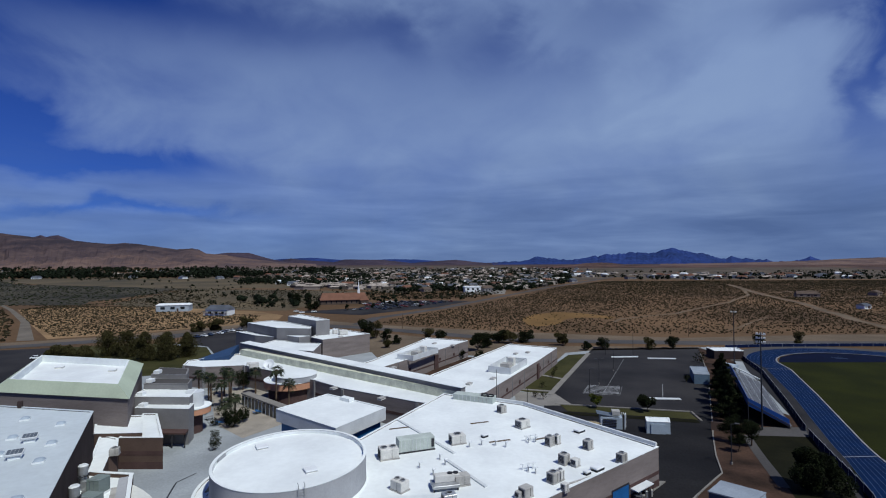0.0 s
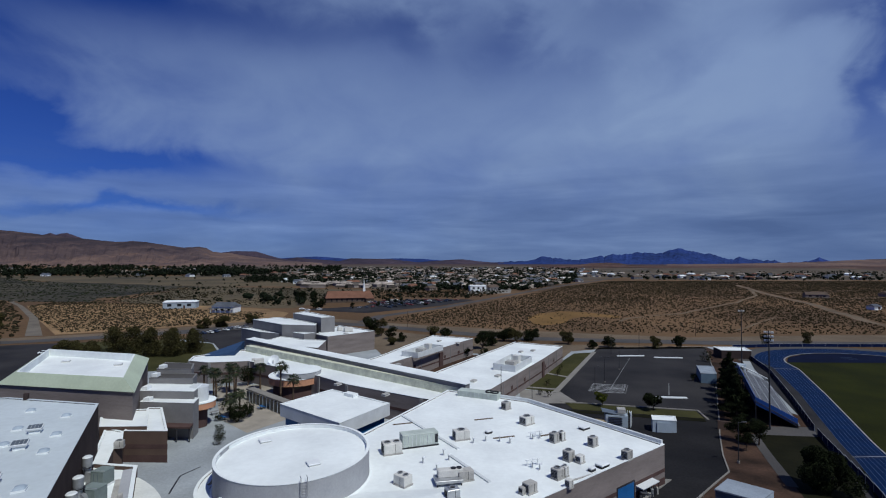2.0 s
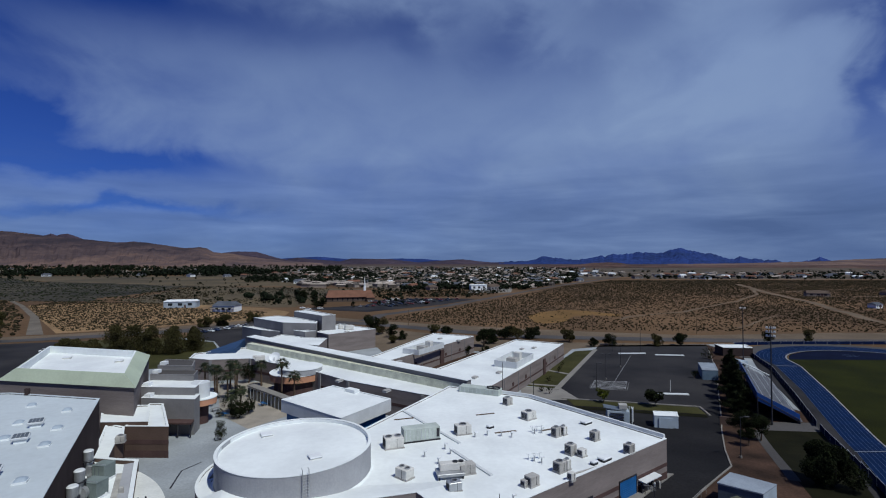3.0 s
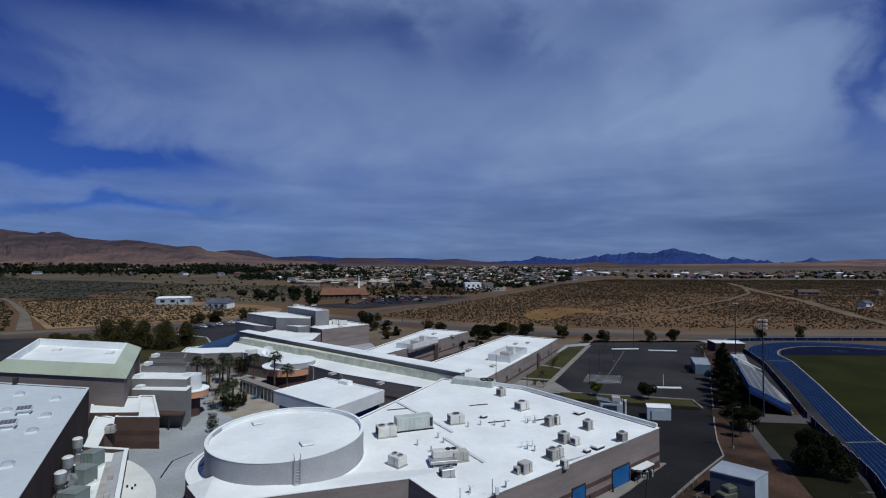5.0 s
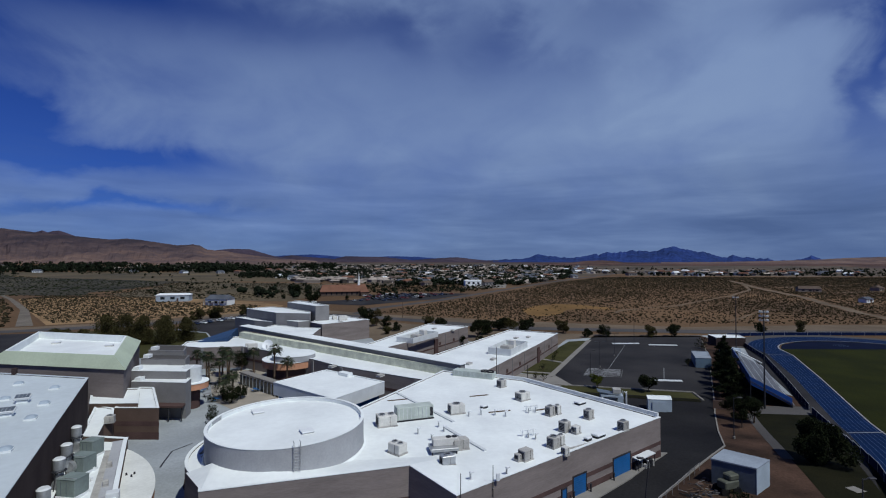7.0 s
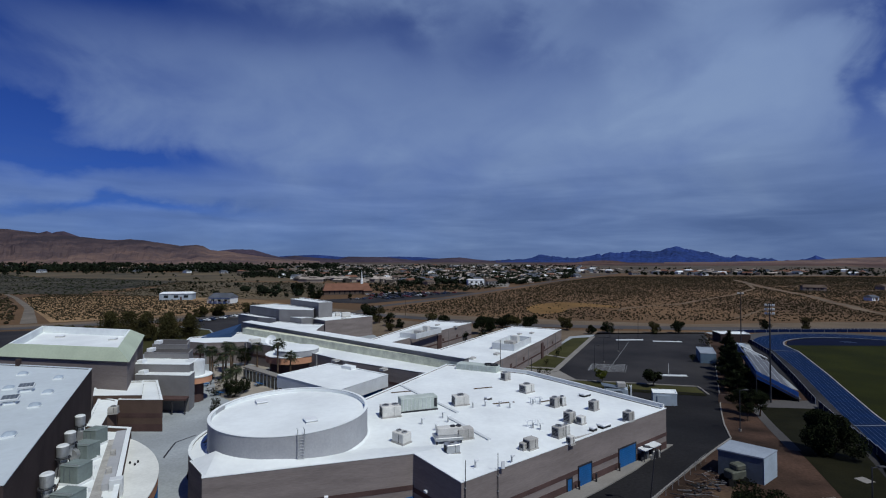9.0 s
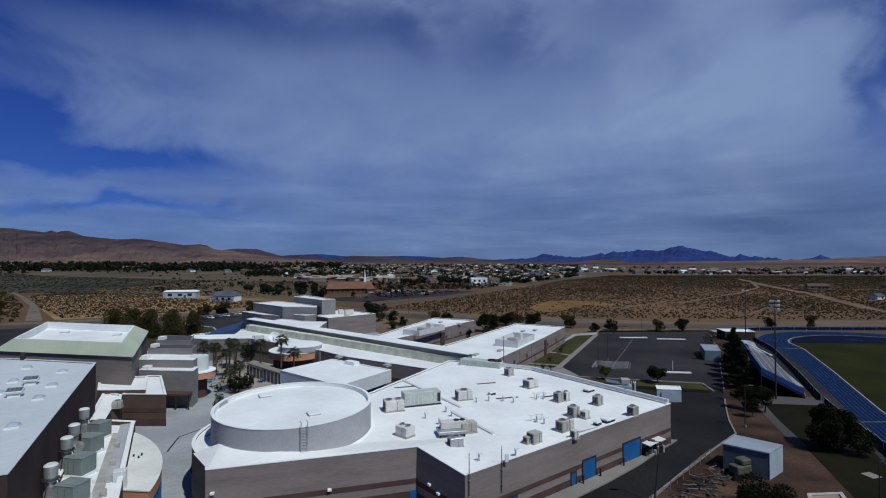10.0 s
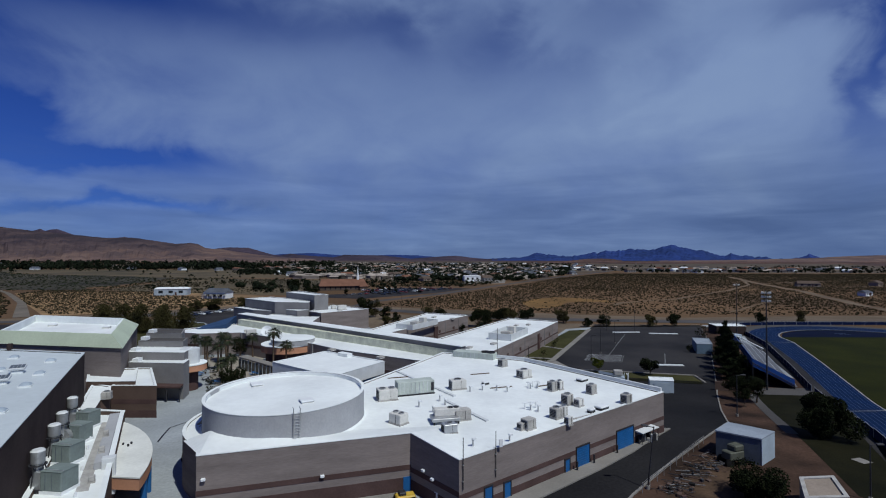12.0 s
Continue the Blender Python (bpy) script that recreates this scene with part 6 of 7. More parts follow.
EAST_DESERT = [(-34, 262), (0, 244), (30, 230), (62, 224), (103, 221), (180, 219), (290, 214), (420, 330), (640, 560), (700, 760), (250, 760), (140, 598), (82, 478), (4, 334), (-26, 284)]
x, y = scatter(EAST_DESERT, 165000, 3)
rng0 = np.random.default_rng(8)
thin = rng0.uniform(size=len(x)) < np.clip(0.52 + 0.26 * np.sin(x * 0.031 + 1) * np.sin(y * 0.027) + 0.0009 * (y - 220), 0.2, 0.97)
thin &= ~inside(x, y, SANDY) | (rng0.uniform(size=len(x)) < 0.12)
for (ax, ay), (bx, by), half in [(p, q, w) for run, w in TRAILS for p, q in zip(run, run[1:])]:
    f = np.clip(((x - ax) * (bx - ax) + (y - ay) * (by - ay)) / ((bx - ax) ** 2 + (by - ay) ** 2), 0, 1)
    thin &= np.hypot(x - ax - f * (bx - ax), y - ay - f * (by - ay)) > half * 0.8
x, y = x[thin], y[thin]
n = len(x)
blobs("desert_scrub", x, y, 0.26 + 0.5 * rng0.uniform(0, 1, n) ** 2, rng0.uniform(0.3, 0.8, n), "shrub", "scattered dark creosote bushes on tan soil", "scrub", 21)
WEST_DESERT = [(-172, 216), (-146, 230), (-122, 250), (-104, 272), (-112, 300), (-190, 330), (-215, 360), (-300, 376), (-294, 339), (-226, 267)]
WEST_SLOPE = [(-171, 211), (-146, 226), (-122, 245), (-92, 268), (-98, 300), (-120, 322), (-190, 350), (-250, 362), (-297, 342), (-228, 269)]
sheet("west_slope", WEST_SLOPE, 0.015, "slope", "pale orange sandy slope with scattered bushes", "ground")
x, y = scatter(WEST_DESERT, 12500, 5)
n = len(x)
blobs("desert_scrub", x, y, 0.25 + 0.6 * rng0.uniform(0, 1, n) ** 2, rng0.uniform(0.3, 0.8, n), "shrub", "scattered dark bushes on the western slope", "scrub", 22)
FARWEST = [(-184, 206), (-238, 271), (-305, 340), (-345, 377), (-460, 440), (-300, 230), (-200, 188)]
x, y = scatter(FARWEST, 7000, 6)
n = len(x)
blobs("desert_scrub", x, y, rng0.uniform(0.5, 1.3, n), rng0.uniform(0.5, 1.4, n), "shrub", "scattered dark bushes beyond the dirt road", "scrub", 23)

# ---------- right side: stand, masts, yard ----------
stand = thing("grandstand", (70, 110, 0), "small grandstand with pale metal benches and blue side panels", "grandstand")
NB, NF, FB, FF = Vector((61.5, 98.0)), Vector((68.4, 96.0)), Vector((76.0, 129.0)), Vector((84.0, 129.5))
NR = 11
for i in range(NR):
    f = i / (NR - 1)
    a, b = NF.lerp(NB, f), FF.lerp(FB, f)
    z = 0.9 + 3.9 * f
    part("bench", prism(bmesh.new(), [(p[0] - 70, p[1] - 110) for p in strip(a, b, 0.42)], z, z + 0.06), "bench", stand)
    part("footboard", prism(bmesh.new(), [(p[0] - 70 + 0.25, p[1] - 110) for p in strip(a, b, 0.5)], z - 0.42, z - 0.36), "bench", stand)
bm = bmesh.new()
v = [bm.verts.new((p.x - 70, p.y - 110, z)) for p, z in ((NB, 5.6), (NF, 1.9), (NF, 0.6), (NB, 4.0))]
r = bmesh.ops.extrude_face_region(bm, geom=[bm.faces.new(v)])
bmesh.ops.translate(bm, verts=[q for q in r["geom"] if isinstance(q, bmesh.types.BMVert)], vec=(0.05, 0.2, 0))
part("side_panel", bm, "stand_blue", stand, "navy side panel")
part("end_rail", rod(bmesh.new(), (FB.x - 70, FB.y - 110, 5.5), (FF.x - 70, FF.y - 110, 1.7), 0.16, n=8), "coping", stand, "white end rail")
part("end_rail", rod(bmesh.new(), (FB.x - 70, FB.y - 110, 4.6), (FF.x - 70, FF.y - 110, 0.9), 0.07, n=8), "coping", stand)
# Added plate under the open benches, dark, to shade the ground below.
bm = bmesh.new()
v = [bm.verts.new((p.x - 70, p.y - 110, z)) for p, z in ((NB, 4.3), (NF, 0.35), (FF, 0.35), (FB, 4.3))]
r = bmesh.ops.extrude_face_region(bm, geom=[bm.faces.new(v)])
bmesh.ops.translate(bm, verts=[q for q in r["geom"] if isinstance(q, bmesh.types.BMVert)], vec=(0, 0, -0.08))
bmesh.ops.recalc_face_normals(bm, faces=bm.faces)
part("deck", bm, "dark", stand, "dark sloping plate added under the benches to cast shade")
part("back_panel", prism(bmesh.new(), [(p[0] - 70, p[1] - 110) for p in strip(NB, FB, 0.12)], 4.0, 5.6), "stand_blue", stand, "navy back panel")
for i in range(7):
    f = i / 6
    a, b = NB.lerp(FB, f), NF.lerp(FF, f)
    part("leg", rod(bmesh.new(), (a.x - 70, a.y - 110, 0), (a.x - 70, a.y - 110, 4.8), 0.09), "dark", stand)
    part("leg", rod(bmesh.new(), (b.x - 70, b.y - 110, 0), (b.x - 70, b.y - 110, 0.9), 0.08), "dark", stand)
    part("raker", rod(bmesh.new(), (a.x - 70, a.y - 110, 4.7), (b.x - 70, b.y - 110, 0.8), 0.08), "dark", stand)
for i in range(4):
    a, b = NF.lerp(NB, 0.25 * i + 0.1), FF.lerp(FB, 0.25 * i + 0.1)
    part("handrail", rod(bmesh.new(), (a.x - 70, a.y - 110, 1.9 + i), (b.x - 70, b.y - 110, 1.9 + i), 0.03), "coping", stand)
box_ = thing("press_box", (76.5, 131, 0), "small pale press box at the end of the stand", "press box")
part("cabin", box(bmesh.new(), (0, 0, 3.0), (3.0, 4.0, 2.4), 25, 0.05), "metal_roof", box_)
part("window", box(bmesh.new(), (0.4, -2.0, 4.0), (2.0, 0.15, 0.8), 25), "glass", box_)
for sx in (-1.2, 1.2):
    part("leg", rod(bmesh.new(), (sx, -1, 0), (sx, -1, 3.1), 0.12), "dark", box_)
    part("leg", rod(bmesh.new(), (sx, 1, 0), (sx, 1, 3.1), 0.12), "dark", box_)
sheet("stand_apron", [(58.5, 92.5), (69.0, 91.5), (71.8, 96.8), (61, 97.2)], 0.06, "road", "pale concrete apron under the stand", "pavement")
sheet("track_apron", [(52, 58), (68, 82), (87, 121), (100, 150), (104, 172), (92, 148), (69, 91)], 0.05, "asphalt", "grey asphalt strip between fence and track", "pavement")
sheet("dark_end_zone", circle((133, 147), 26.4, 30, 154.5, 24), 0.06, "zone", "dark blue turf in the bend of the track", "turf")
solo("bend_surround", ribbon(circle((133.5, 147), 35.5, 24, 160, 10), circle((133.5, 147), 41, 24, 160, 10), 0.05), "road", "grey asphalt strip round the bend of the track", "pavement", "structure")
solo("track_mark", drape(flat(strip((66.8, 81), (73.3, 81.4), 0.3)), 0.12), "paint", "white line across the track lanes", "road marking", "structure")
solo("track_mark", drape(flat(strip((98.5, 149), (105.5, 148), 0.3)), 0.12), "paint", "white line across the track lanes", "road marking", "structure")


def fence(pts, h, step, label, z=None):
    t = thing("fence", (pts[0][0], pts[0][1], 0), label, "fence")
    ox, oy = pts[0]
    for a, b in zip(pts, pts[1:]):
        a, b = Vector(a), Vector(b)
        k = max(1, int((b - a).length / step))
        for i in range(k):
            p, q = a.lerp(b, i / k), a.lerp(b, (i + 1) / k)
            zz = min(gz(p.y), gz(q.y))
            part("post", rod(bmesh.new(), (p.x - ox, p.y - oy, zz - 0.2), (p.x - ox, p.y - oy, gz(p.y) + h + 0.08), 0.045, n=6), "steel", t)
            part("panel", prism(bmesh.new(), [(v[0] - ox, v[1] - oy) for v in strip(p, q, 0.03)], zz + 0.08, zz + h), "navy", t)
            part("rail", prism(bmesh.new(), [(v[0] - ox, v[1] - oy) for v in strip(p, q, 0.06)], zz + h, zz + h + 0.06), "steel", t)
    return t


fence([(50, 52.5), (56.5, 63.5), (66, 84), (69.6, 92.5)], 1.3, 3.0, "dark blue mesh fence along the track")
fence([(70.5, 94.5), (80, 114), (93.5, 143), (103, 172)], 1.2, 3.0, "dark blue mesh fence in front of the stand")
fence([(106, 184), (125, 186.5), (160, 187), (230, 184)], 1.2, 4.0, "dark blue mesh fence at the far bend")


def light_mast(at, h, heads, turn, label):
    t = thing("floodlight_mast", at, label, "floodlight", "stadium masts")
    part("pole", rod(bmesh.new(), (0, 0, -0.3), (0, 0, h), 0.17, 0.09, 12), "dark", t)
    for r in range(heads):
        z = h - 0.2 - r * 0.8
        bar = part("crossbar", box(bmesh.new(), (0, 0, z - 0.35), (1.7, 0.1, 0.1), turn), "steel", t)
        for k in range(3):
            x = (k - 1) * 0.6
            p = Matrix.Rotation(radians(turn), 3, "Z") @ Vector((x, -0.3, 0))
            part("lamp_head", box(bmesh.new(), (p.x, p.y, z - 0.4), (0.44, 0.26, 0.42), turn, 0.06), "coping", bar)
    return t


light_mast((62.6, 95.4, 0), 19.2, 3, 150, "tall dark floodlight mast with three rows of white lamps")
light_mast((90, 151, 0), 17.6, 1, 150, "slim floodlight mast with a single row of lamps")


def lamp_post(at, h, label="dark steel car park lamp post", heads=1):
    t = thing("lamp_post", at, label, "street lamp", "lamp posts")
    part("base", prism(bmesh.new(), circle((0, 0), 0.2, 14), -0.2, 0.4), "concrete", t)
    part("pole", rod(bmesh.new(), (0, 0, 0.3), (0, 0, h), 0.085, 0.05, 10), "dark", t)
    for k in range(heads):
        s = 1 if k == 0 else -1
        arm = part("arm", rod(bmesh.new(), (0, 0, h - 0.1), (s * 0.8, 0, h), 0.045), "dark", t)
        part("lamp_head", box(bmesh.new(), (s * 0.95, 0, h - 0.08), (0.75, 0.35, 0.18), 0, 0.05), "dark", arm)
    return t


lamp_post((36.5, 121.5, 0), 6.4)
lamp_post((42.0, 131.5, 0), 6.8, heads=2)
lamp_post((51.2, 146.9, 0), 6.8, heads=2)
lamp_post((21.3, 51.5, gz(51.5)), 6.5, "dark leaning steel lamp post at the yard corner").rotation_euler = (0, radians(-6), math.pi)
lamp_post((46.3, 77.8, gz(77.8)), 6.5, "thin dark steel pole in the dirt yard")
for x, y, h in ((10.8, 98.0, 11.5), (9.4, 96.4, 6.5), (16.5, 95, 8.5), (66, 170, 8.0), (57, 172, 6.6)):
    solo("flag_pole", rod(bmesh.new(), (x, y, 0), (x, y, h), 0.09, 0.05), "dark", "thin grey metal pole", "pole")

cont = thing("storage_container", (0, 0, 0), "grey metal storage container, shaded front and sunlit roof put into colour", "container")
CP = [(36.3, 62.9), (39.9, 59.6), (36.8, 57.2), (33.1, 60.0)]
cont.location = (36.3, 59.1, 1.6)
cp = [(x - 36.3, y - 59.1) for x, y in CP]
# Body colour carries the front's shade; end panel and roof are coloured sunlit.
part("body", prism(bmesh.new(), cp, -0.1, 3.0), "slate_glass", cont)
part("side_panel", prism(bmesh.new(), [(v[0] - 36.3, v[1] - 59.1) for v in strip((36.82, 57.16), (39.93, 59.56), 0.05)], 0, 3.0), "metal_roof", cont, "end panel, paler grey for the sun on it")
part("roof", prism(bmesh.new(), inset(ccw(cp), -0.08), 3.0, 3.15), "container_sheet", cont)
for i in range(9):
    a = Vector(cp[2]).lerp(Vector(cp[1]), (i + 0.5) / 9)
    part("rib", box(bmesh.new(), (a.x + 0.012, a.y - 0.012, 0.1), (0.06, 0.02, 2.8), 45), "container_sheet", cont)
gt = thing("loader_machine", (33.8, 57.7, gz(58)), "old olive utility machine parked against the container", "machine")
part("body", box(bmesh.new(), (0, 0, 0.5), (1.7, 1.0, 0.7), 20, 0.08), "drab", gt)
part("hood", box(bmesh.new(), (0.3, 0.1, 1.2), (1.1, 0.9, 0.5), 20, 0.1), "drab", gt)
gt.scale = (1.3, 1.3, 1.35)
for sx, sy in ((-0.6, -0.6), (0.7, -0.2), (-0.8, 0.4), (0.5, 0.7)):
    w = part("wheel", rod(bmesh.new(), (sx, sy - 0.1, 0.32), (sx, sy + 0.1, 0.32), 0.36, n=16), "tyre", gt)
building("storage_building", "small pale roofed storage building", [(35.2, 48.9), (38.8, 49.2), (36.8, 44.9), (32.7, 44.7)], 4.0, wall="unit2", parapet=0.1, roof="tan", cap="unit2")
sh = building("white_shed", "small white metal shed beside the service road", [(40.2, 96.6), (44.6, 96.0), (43.6, 93.2), (39.3, 93.8)], 2.3, wall="metal_roof", parapet=0.05, thick=0.15)
part("roller_door", box(bmesh.new(), (-0.6, -1.52, 0.0), (2.6, 0.1, 1.9), -8.5), "metal_roof", sh)
enc = thing("utility_shelter", (33.6, 97.6, 0), "low grey utility shelter with blue sloping roof sheet and pipes", "shelter")
part("body", box(bmesh.new(), (0, 0, 0), (4.2, 2.6, 2.3), -12, 0.05), "metal_roof", enc)
for k in range(5):
    part("louvre", box(bmesh.new(), (-0.55, -1.33, 0.5 + 0.32 * k), (2.6, 0.08, 0.16), -12), "dark", enc)
part("cooler", box(bmesh.new(), (1.1, 0.2, 2.4), (1.6, 1.5, 0.9), -12, 0.06), "unit2", enc)
part("gantry", box(bmesh.new(), (2.6, -0.6, 2.55), (0.12, 2.4, 0.12), -12), "coping", enc)
bm = box(bmesh.new(), (0.3, 0.2, 0), (4.8, 2.8, 0.12), -12)
bmesh.ops.rotate(bm, verts=bm.verts, cent=(0, 0, 0), matrix=Matrix.Rotation(radians(8), 3, "Y"))
bmesh.ops.translate(bm, verts=bm.verts, vec=(-0.6, 0, 2.45))
part("roof", bm, "slate_glass", enc)
part("tank", box(bmesh.new(), (-3.2, -0.2, 0), (1.8, 1.8, 1.1), 10, 0.15), "rust", enc, "rusty brown tank")
for sx, sy, h in ((2.3, -1.6, 2.9), (2.9, -0.4, 2.9), (2.6, 0.9, 2.6), (-2.2, -1.2, 1.9)):
    part("pipe", rod(bmesh.new(), (sx, sy, 0), (sx, sy, h), 0.09), "coping", enc)
part("crossbar", rod(bmesh.new(), (2.3, -1.6, 2.85), (2.9, -0.4, 2.85), 0.08), "coping", enc)
solo("yard_wall", prism(bmesh.new(), strip((52.6, 95.5), (57.0, 94.0), 0.3), 0, 1.7), "brown", "short brown masonry wall in the yard", "wall")
# Dark wall colour stands for shaded openings below the roof; none are cut.
building("concession_building", "low white roofed concession building by the field", [(91.0, 164), (100.5, 163.4), (102, 170), (92, 171)], 2.8, wall="umber", parapet=0.1)
building("blue_cabin", "pale blue metal cabin beside the car park", [(67.6, 131.4), (71.4, 130.7), (75.6, 140.4), (71.4, 141.4)], 2.6, wall="cabin_sheet", roof="container_sheet", cap="container_sheet", parapet=0.05, thick=0.15)
broad_tree((66.4, 133.4, 0), 2.4, 1.3, "leaf", "dark shrub beside the blue cabin", 140, "shrubs", 260, 0.1)
broad_tree((83.5, 159, 0), 4.0, 2.2, "leaf", "dark shrub near the concession building", 141, "shrubs", 260, 0.1)

lamp_post((42.3, 49.0, gz(49)), 5.6, "dark steel lamp post beside the storage building")
solo("access_cover", drape(flat([(49.0, 57.6), (50.4, 58.0), (50.0, 59.4), (48.6, 59.0)]), 0.09), "concrete", "square concrete access cover in the grass", "cover", "structure")
sheet("sandy_yard", [(22.5, 50.0), (27, 54.6), (31.5, 58.8), (33.6, 57.0), (32, 53), (31, 47), (24, 44), (19, 45)], 0.04, "yard_sand", "reddish sandy earth in the yard", "ground")
for i in range(11):
    p = Vector((20.4, 50.6)).lerp(Vector((33.6, 63.8)), i / 10)
    q = Vector((20.4, 50.6)).lerp(Vector((33.6, 63.8)), (i + 1) / 10)
    t = thing("rail_fence", (p.x, p.y, gz(p.y)), "thin grey rail fence bay along the kerb", "fence", "kerb fence")
    part("post", rod(bmesh.new(), (0, 0, -0.1), (0, 0, 1.1), 0.03, n=6), "greywall", t)
    if i < 10:
        part("rail", rod(bmesh.new(), (0, 0, 1.05), (q.x - p.x, q.y - p.y, 1.05 + gz(q.y) - gz(p.y)), 0.02, n=6), "greywall", t)
bars = thing("turf_marks", (0, 0, 0), "pale painted bars on the dark end zone", "turf marking", "", "structure")
for y in (163.6, 165.6):
    part("bar", drape(flat([(131.5, y), (135.5, y), (135.5, y + 0.35), (131.5, y + 0.35)]), 0.1), "lane", bars)

# junk along the yard kerb
rj = random.Random(9)
for i in range(150):
    f, o = rj.random(), rj.uniform(0.5, 3.4)
    x, y = 21.6 + 11.0 * f + 0.7 * o, 51.2 + 10.6 * f - 0.7 * o
    l = rj.uniform(0.5, 2.4)
    bm = bmesh.new()
    if rj.random() < 0.62:
        rod(bm, (-l / 2, 0, rj.uniform(0.06, 0.3)), (l / 2, rj.uniform(-0.3, 0.3), rj.uniform(0.06, 0.5)), rj.uniform(0.025, 0.045), n=6)
        nm, lb, ct, mt = "scrap_pipe", "scrap metal pipe lying in the dirt yard", "pipe", rj.choice(("dark", "bark", "dark", "band", "greywall"))
    else:
        box(bm, (0, 0, 0), (l * 0.3, rj.uniform(0.2, 0.5), rj.uniform(0.1, 0.4)), rj.uniform(0, 90), 0.04)
        nm, lb, ct, mt = "scrap_box", "dark scrap box lying in the dirt yard", "scrap", rj.choice(("dark", "band", "dark", "tyre", "brown"))
    ob = solo(nm, bm, mt, lb, ct)
    ob.location = (x, y, gz(y) + 0.02)
    ob.rotation_euler[2] = rj.gauss(-0.5, 0.35)

# ---------- outer grounds ----------
sheet("north_strip", [(-62, 238), (-40, 232), (28, 192), (98, 186), (96, 183), (56, 181), (44, 176), (36.5, 160), (20, 168), (9, 172), (-6, 178), (-20, 160), (-26, 178), (-42, 195), (-60, 197), (-78, 212)], 0.03, "trail", "bare planted strip between the school and the road", "ground")
sheet("wing_court", [(-14, 128.5), (-3, 149.5), (8.5, 169), (20, 164), (-2, 121.5), (-8, 116)], 0.04, "dirt", "bare red dirt court between the classroom wings", "ground")
sheet("west_car_park", [(-190, 110), (-190, 178), (-150, 190), (-128, 181), (-118, 163), (-112, 130)], 0.03, "asphalt", "dark asphalt car park west of the school", "car park")
sheet("west_lawn", [(-148, 190), (-122, 200), (-92, 190), (-80, 170), (-72, 150), (-92, 140), (-118, 162)], 0.04, "grass", "green lawn with trees west of the school", "lawn")
sheet("entrance_car_park", [(-112, 212), (-97, 240), (-82, 230), (-74, 214), (-76, 180), (-80, 172), (-92, 191), (-104, 198)], 0.04, "asphalt", "asphalt car park at the school entrance", "car park")
sheet("courtyard_paving", [(-60, 126), (-48, 128), (-40, 118), (-33, 100), (-38, 92), (-47, 100)], 0.03, "paving", "tan courtyard paving with tables", "pavement")
sheet("church_car_park", [(-98, 318), (-50, 300), (-6, 348), (24, 402), (-10, 408), (-52, 392), (-60, 345)], 0.03, "asphalt", "dark asphalt car park round the church", "car park")
def ragged(poly, amp, step=12, seed=0):
    """The polygon with wandering edges."""
    out = []
    n = len(poly)
    for i in range(n):
        a, b = Vector(poly[i]), Vector(poly[(i + 1) % n])
        k = max(1, int((b - a).length / step))
        for j in range(k):
            p = a.lerp(b, j / k)
            out.append((p.x + amp * noise.noise((p.x / 30, p.y / 30, seed)) * 2, p.y + amp * noise.noise((p.x / 30, p.y / 30, seed + 7)) * 2))
    return out


sheet("sand_patch", ragged(SANDY, 5, 4, 12), 0.02, "sand", "bare orange sand patch in the scrub", "ground")
sheet("tan_meadow", ragged([(-1000, 960), (-260, 960), (-170, 640), (-300, 560), (-700, 760)], 25, 20, 3), 0.0, "meadow", "dry tan meadow before the tree belt", "field")
sheet("sage_field", ragged([(-900, 940), (-600, 700), (-445, 660), (-320, 590), (-285, 500), (-282, 400), (-270, 368), (-345, 372), (-640, 660)], 12, 12, 1), 0.06, "field", "dark sage coloured field", "field")
sheet("dry_field", ragged([(-300, 590), (-60, 520), (-100, 400), (-110, 335), (-150, 345), (-200, 350), (-262, 385)], 10, 12, 9), -0.005, "meadow", "dry grey tan field behind the houses", "field")
sheet("far_plain", [(-2600, 4300), (-1600, 2550), (1700, 2150), (880, 795), (2600, 1500), (4200, 3500), (4200, 4300)], -0.02, "plain", "dark plain before the hills, haze put into its colour", "ground")
sheet("town_ground", ragged([(-1500, 2600), (-520, 1000), (-150, 640), (-60, 500), (50, 560), (190, 730), (330, 960), (330, 800), (900, 800), (1700, 2200), (700, 2600)], 18, 20, 5), -0.01, "scrubland", "dark dry ground of the far town", "ground")
sheet("far_lot", [(16, 470), (60, 480), (72, 560), (30, 560)], 0.02, "concrete", "pale gravel yard beside the road", "ground")
for run, w in TRAILS:
    left, right = [], []
    for a, b in zip(run, run[1:]):
        a, b = Vector(a), Vector(b)
        k = max(2, int((b - a).length / 7))
        side = Vector((a.y - b.y, b.x - a.x)).normalized()
        for i in range(k):
            p = a.lerp(b, i / k) + side * 2.2 * noise.noise((a.lerp(b, i / k).x / 25, a.lerp(b, i / k).y / 25, 4))
            h = 0.5 * w * (1 + 0.7 * noise.noise((p.x / 9, p.y / 9, 2)))
            left.append(tuple(p + side * h))
            right.append(tuple(p - side * h))
    solo("dirt_track", ribbon(left, right, -0.005), "trail", "pale dirt track winding through the scrub", "road", "structure")
x, y = scatter([(-800, 860), (-560, 690), (-340, 590), (-285, 480), (-262, 364), (-345, 372), (-640, 660)], 9000, 15)
n = len(x)
blobs("field_scrub", x, y, rng0.uniform(0.6, 1.9, n), rng0.uniform(0.3, 0.9, n), "leaf", "dark sage bushes in the field", "scrub", 24)

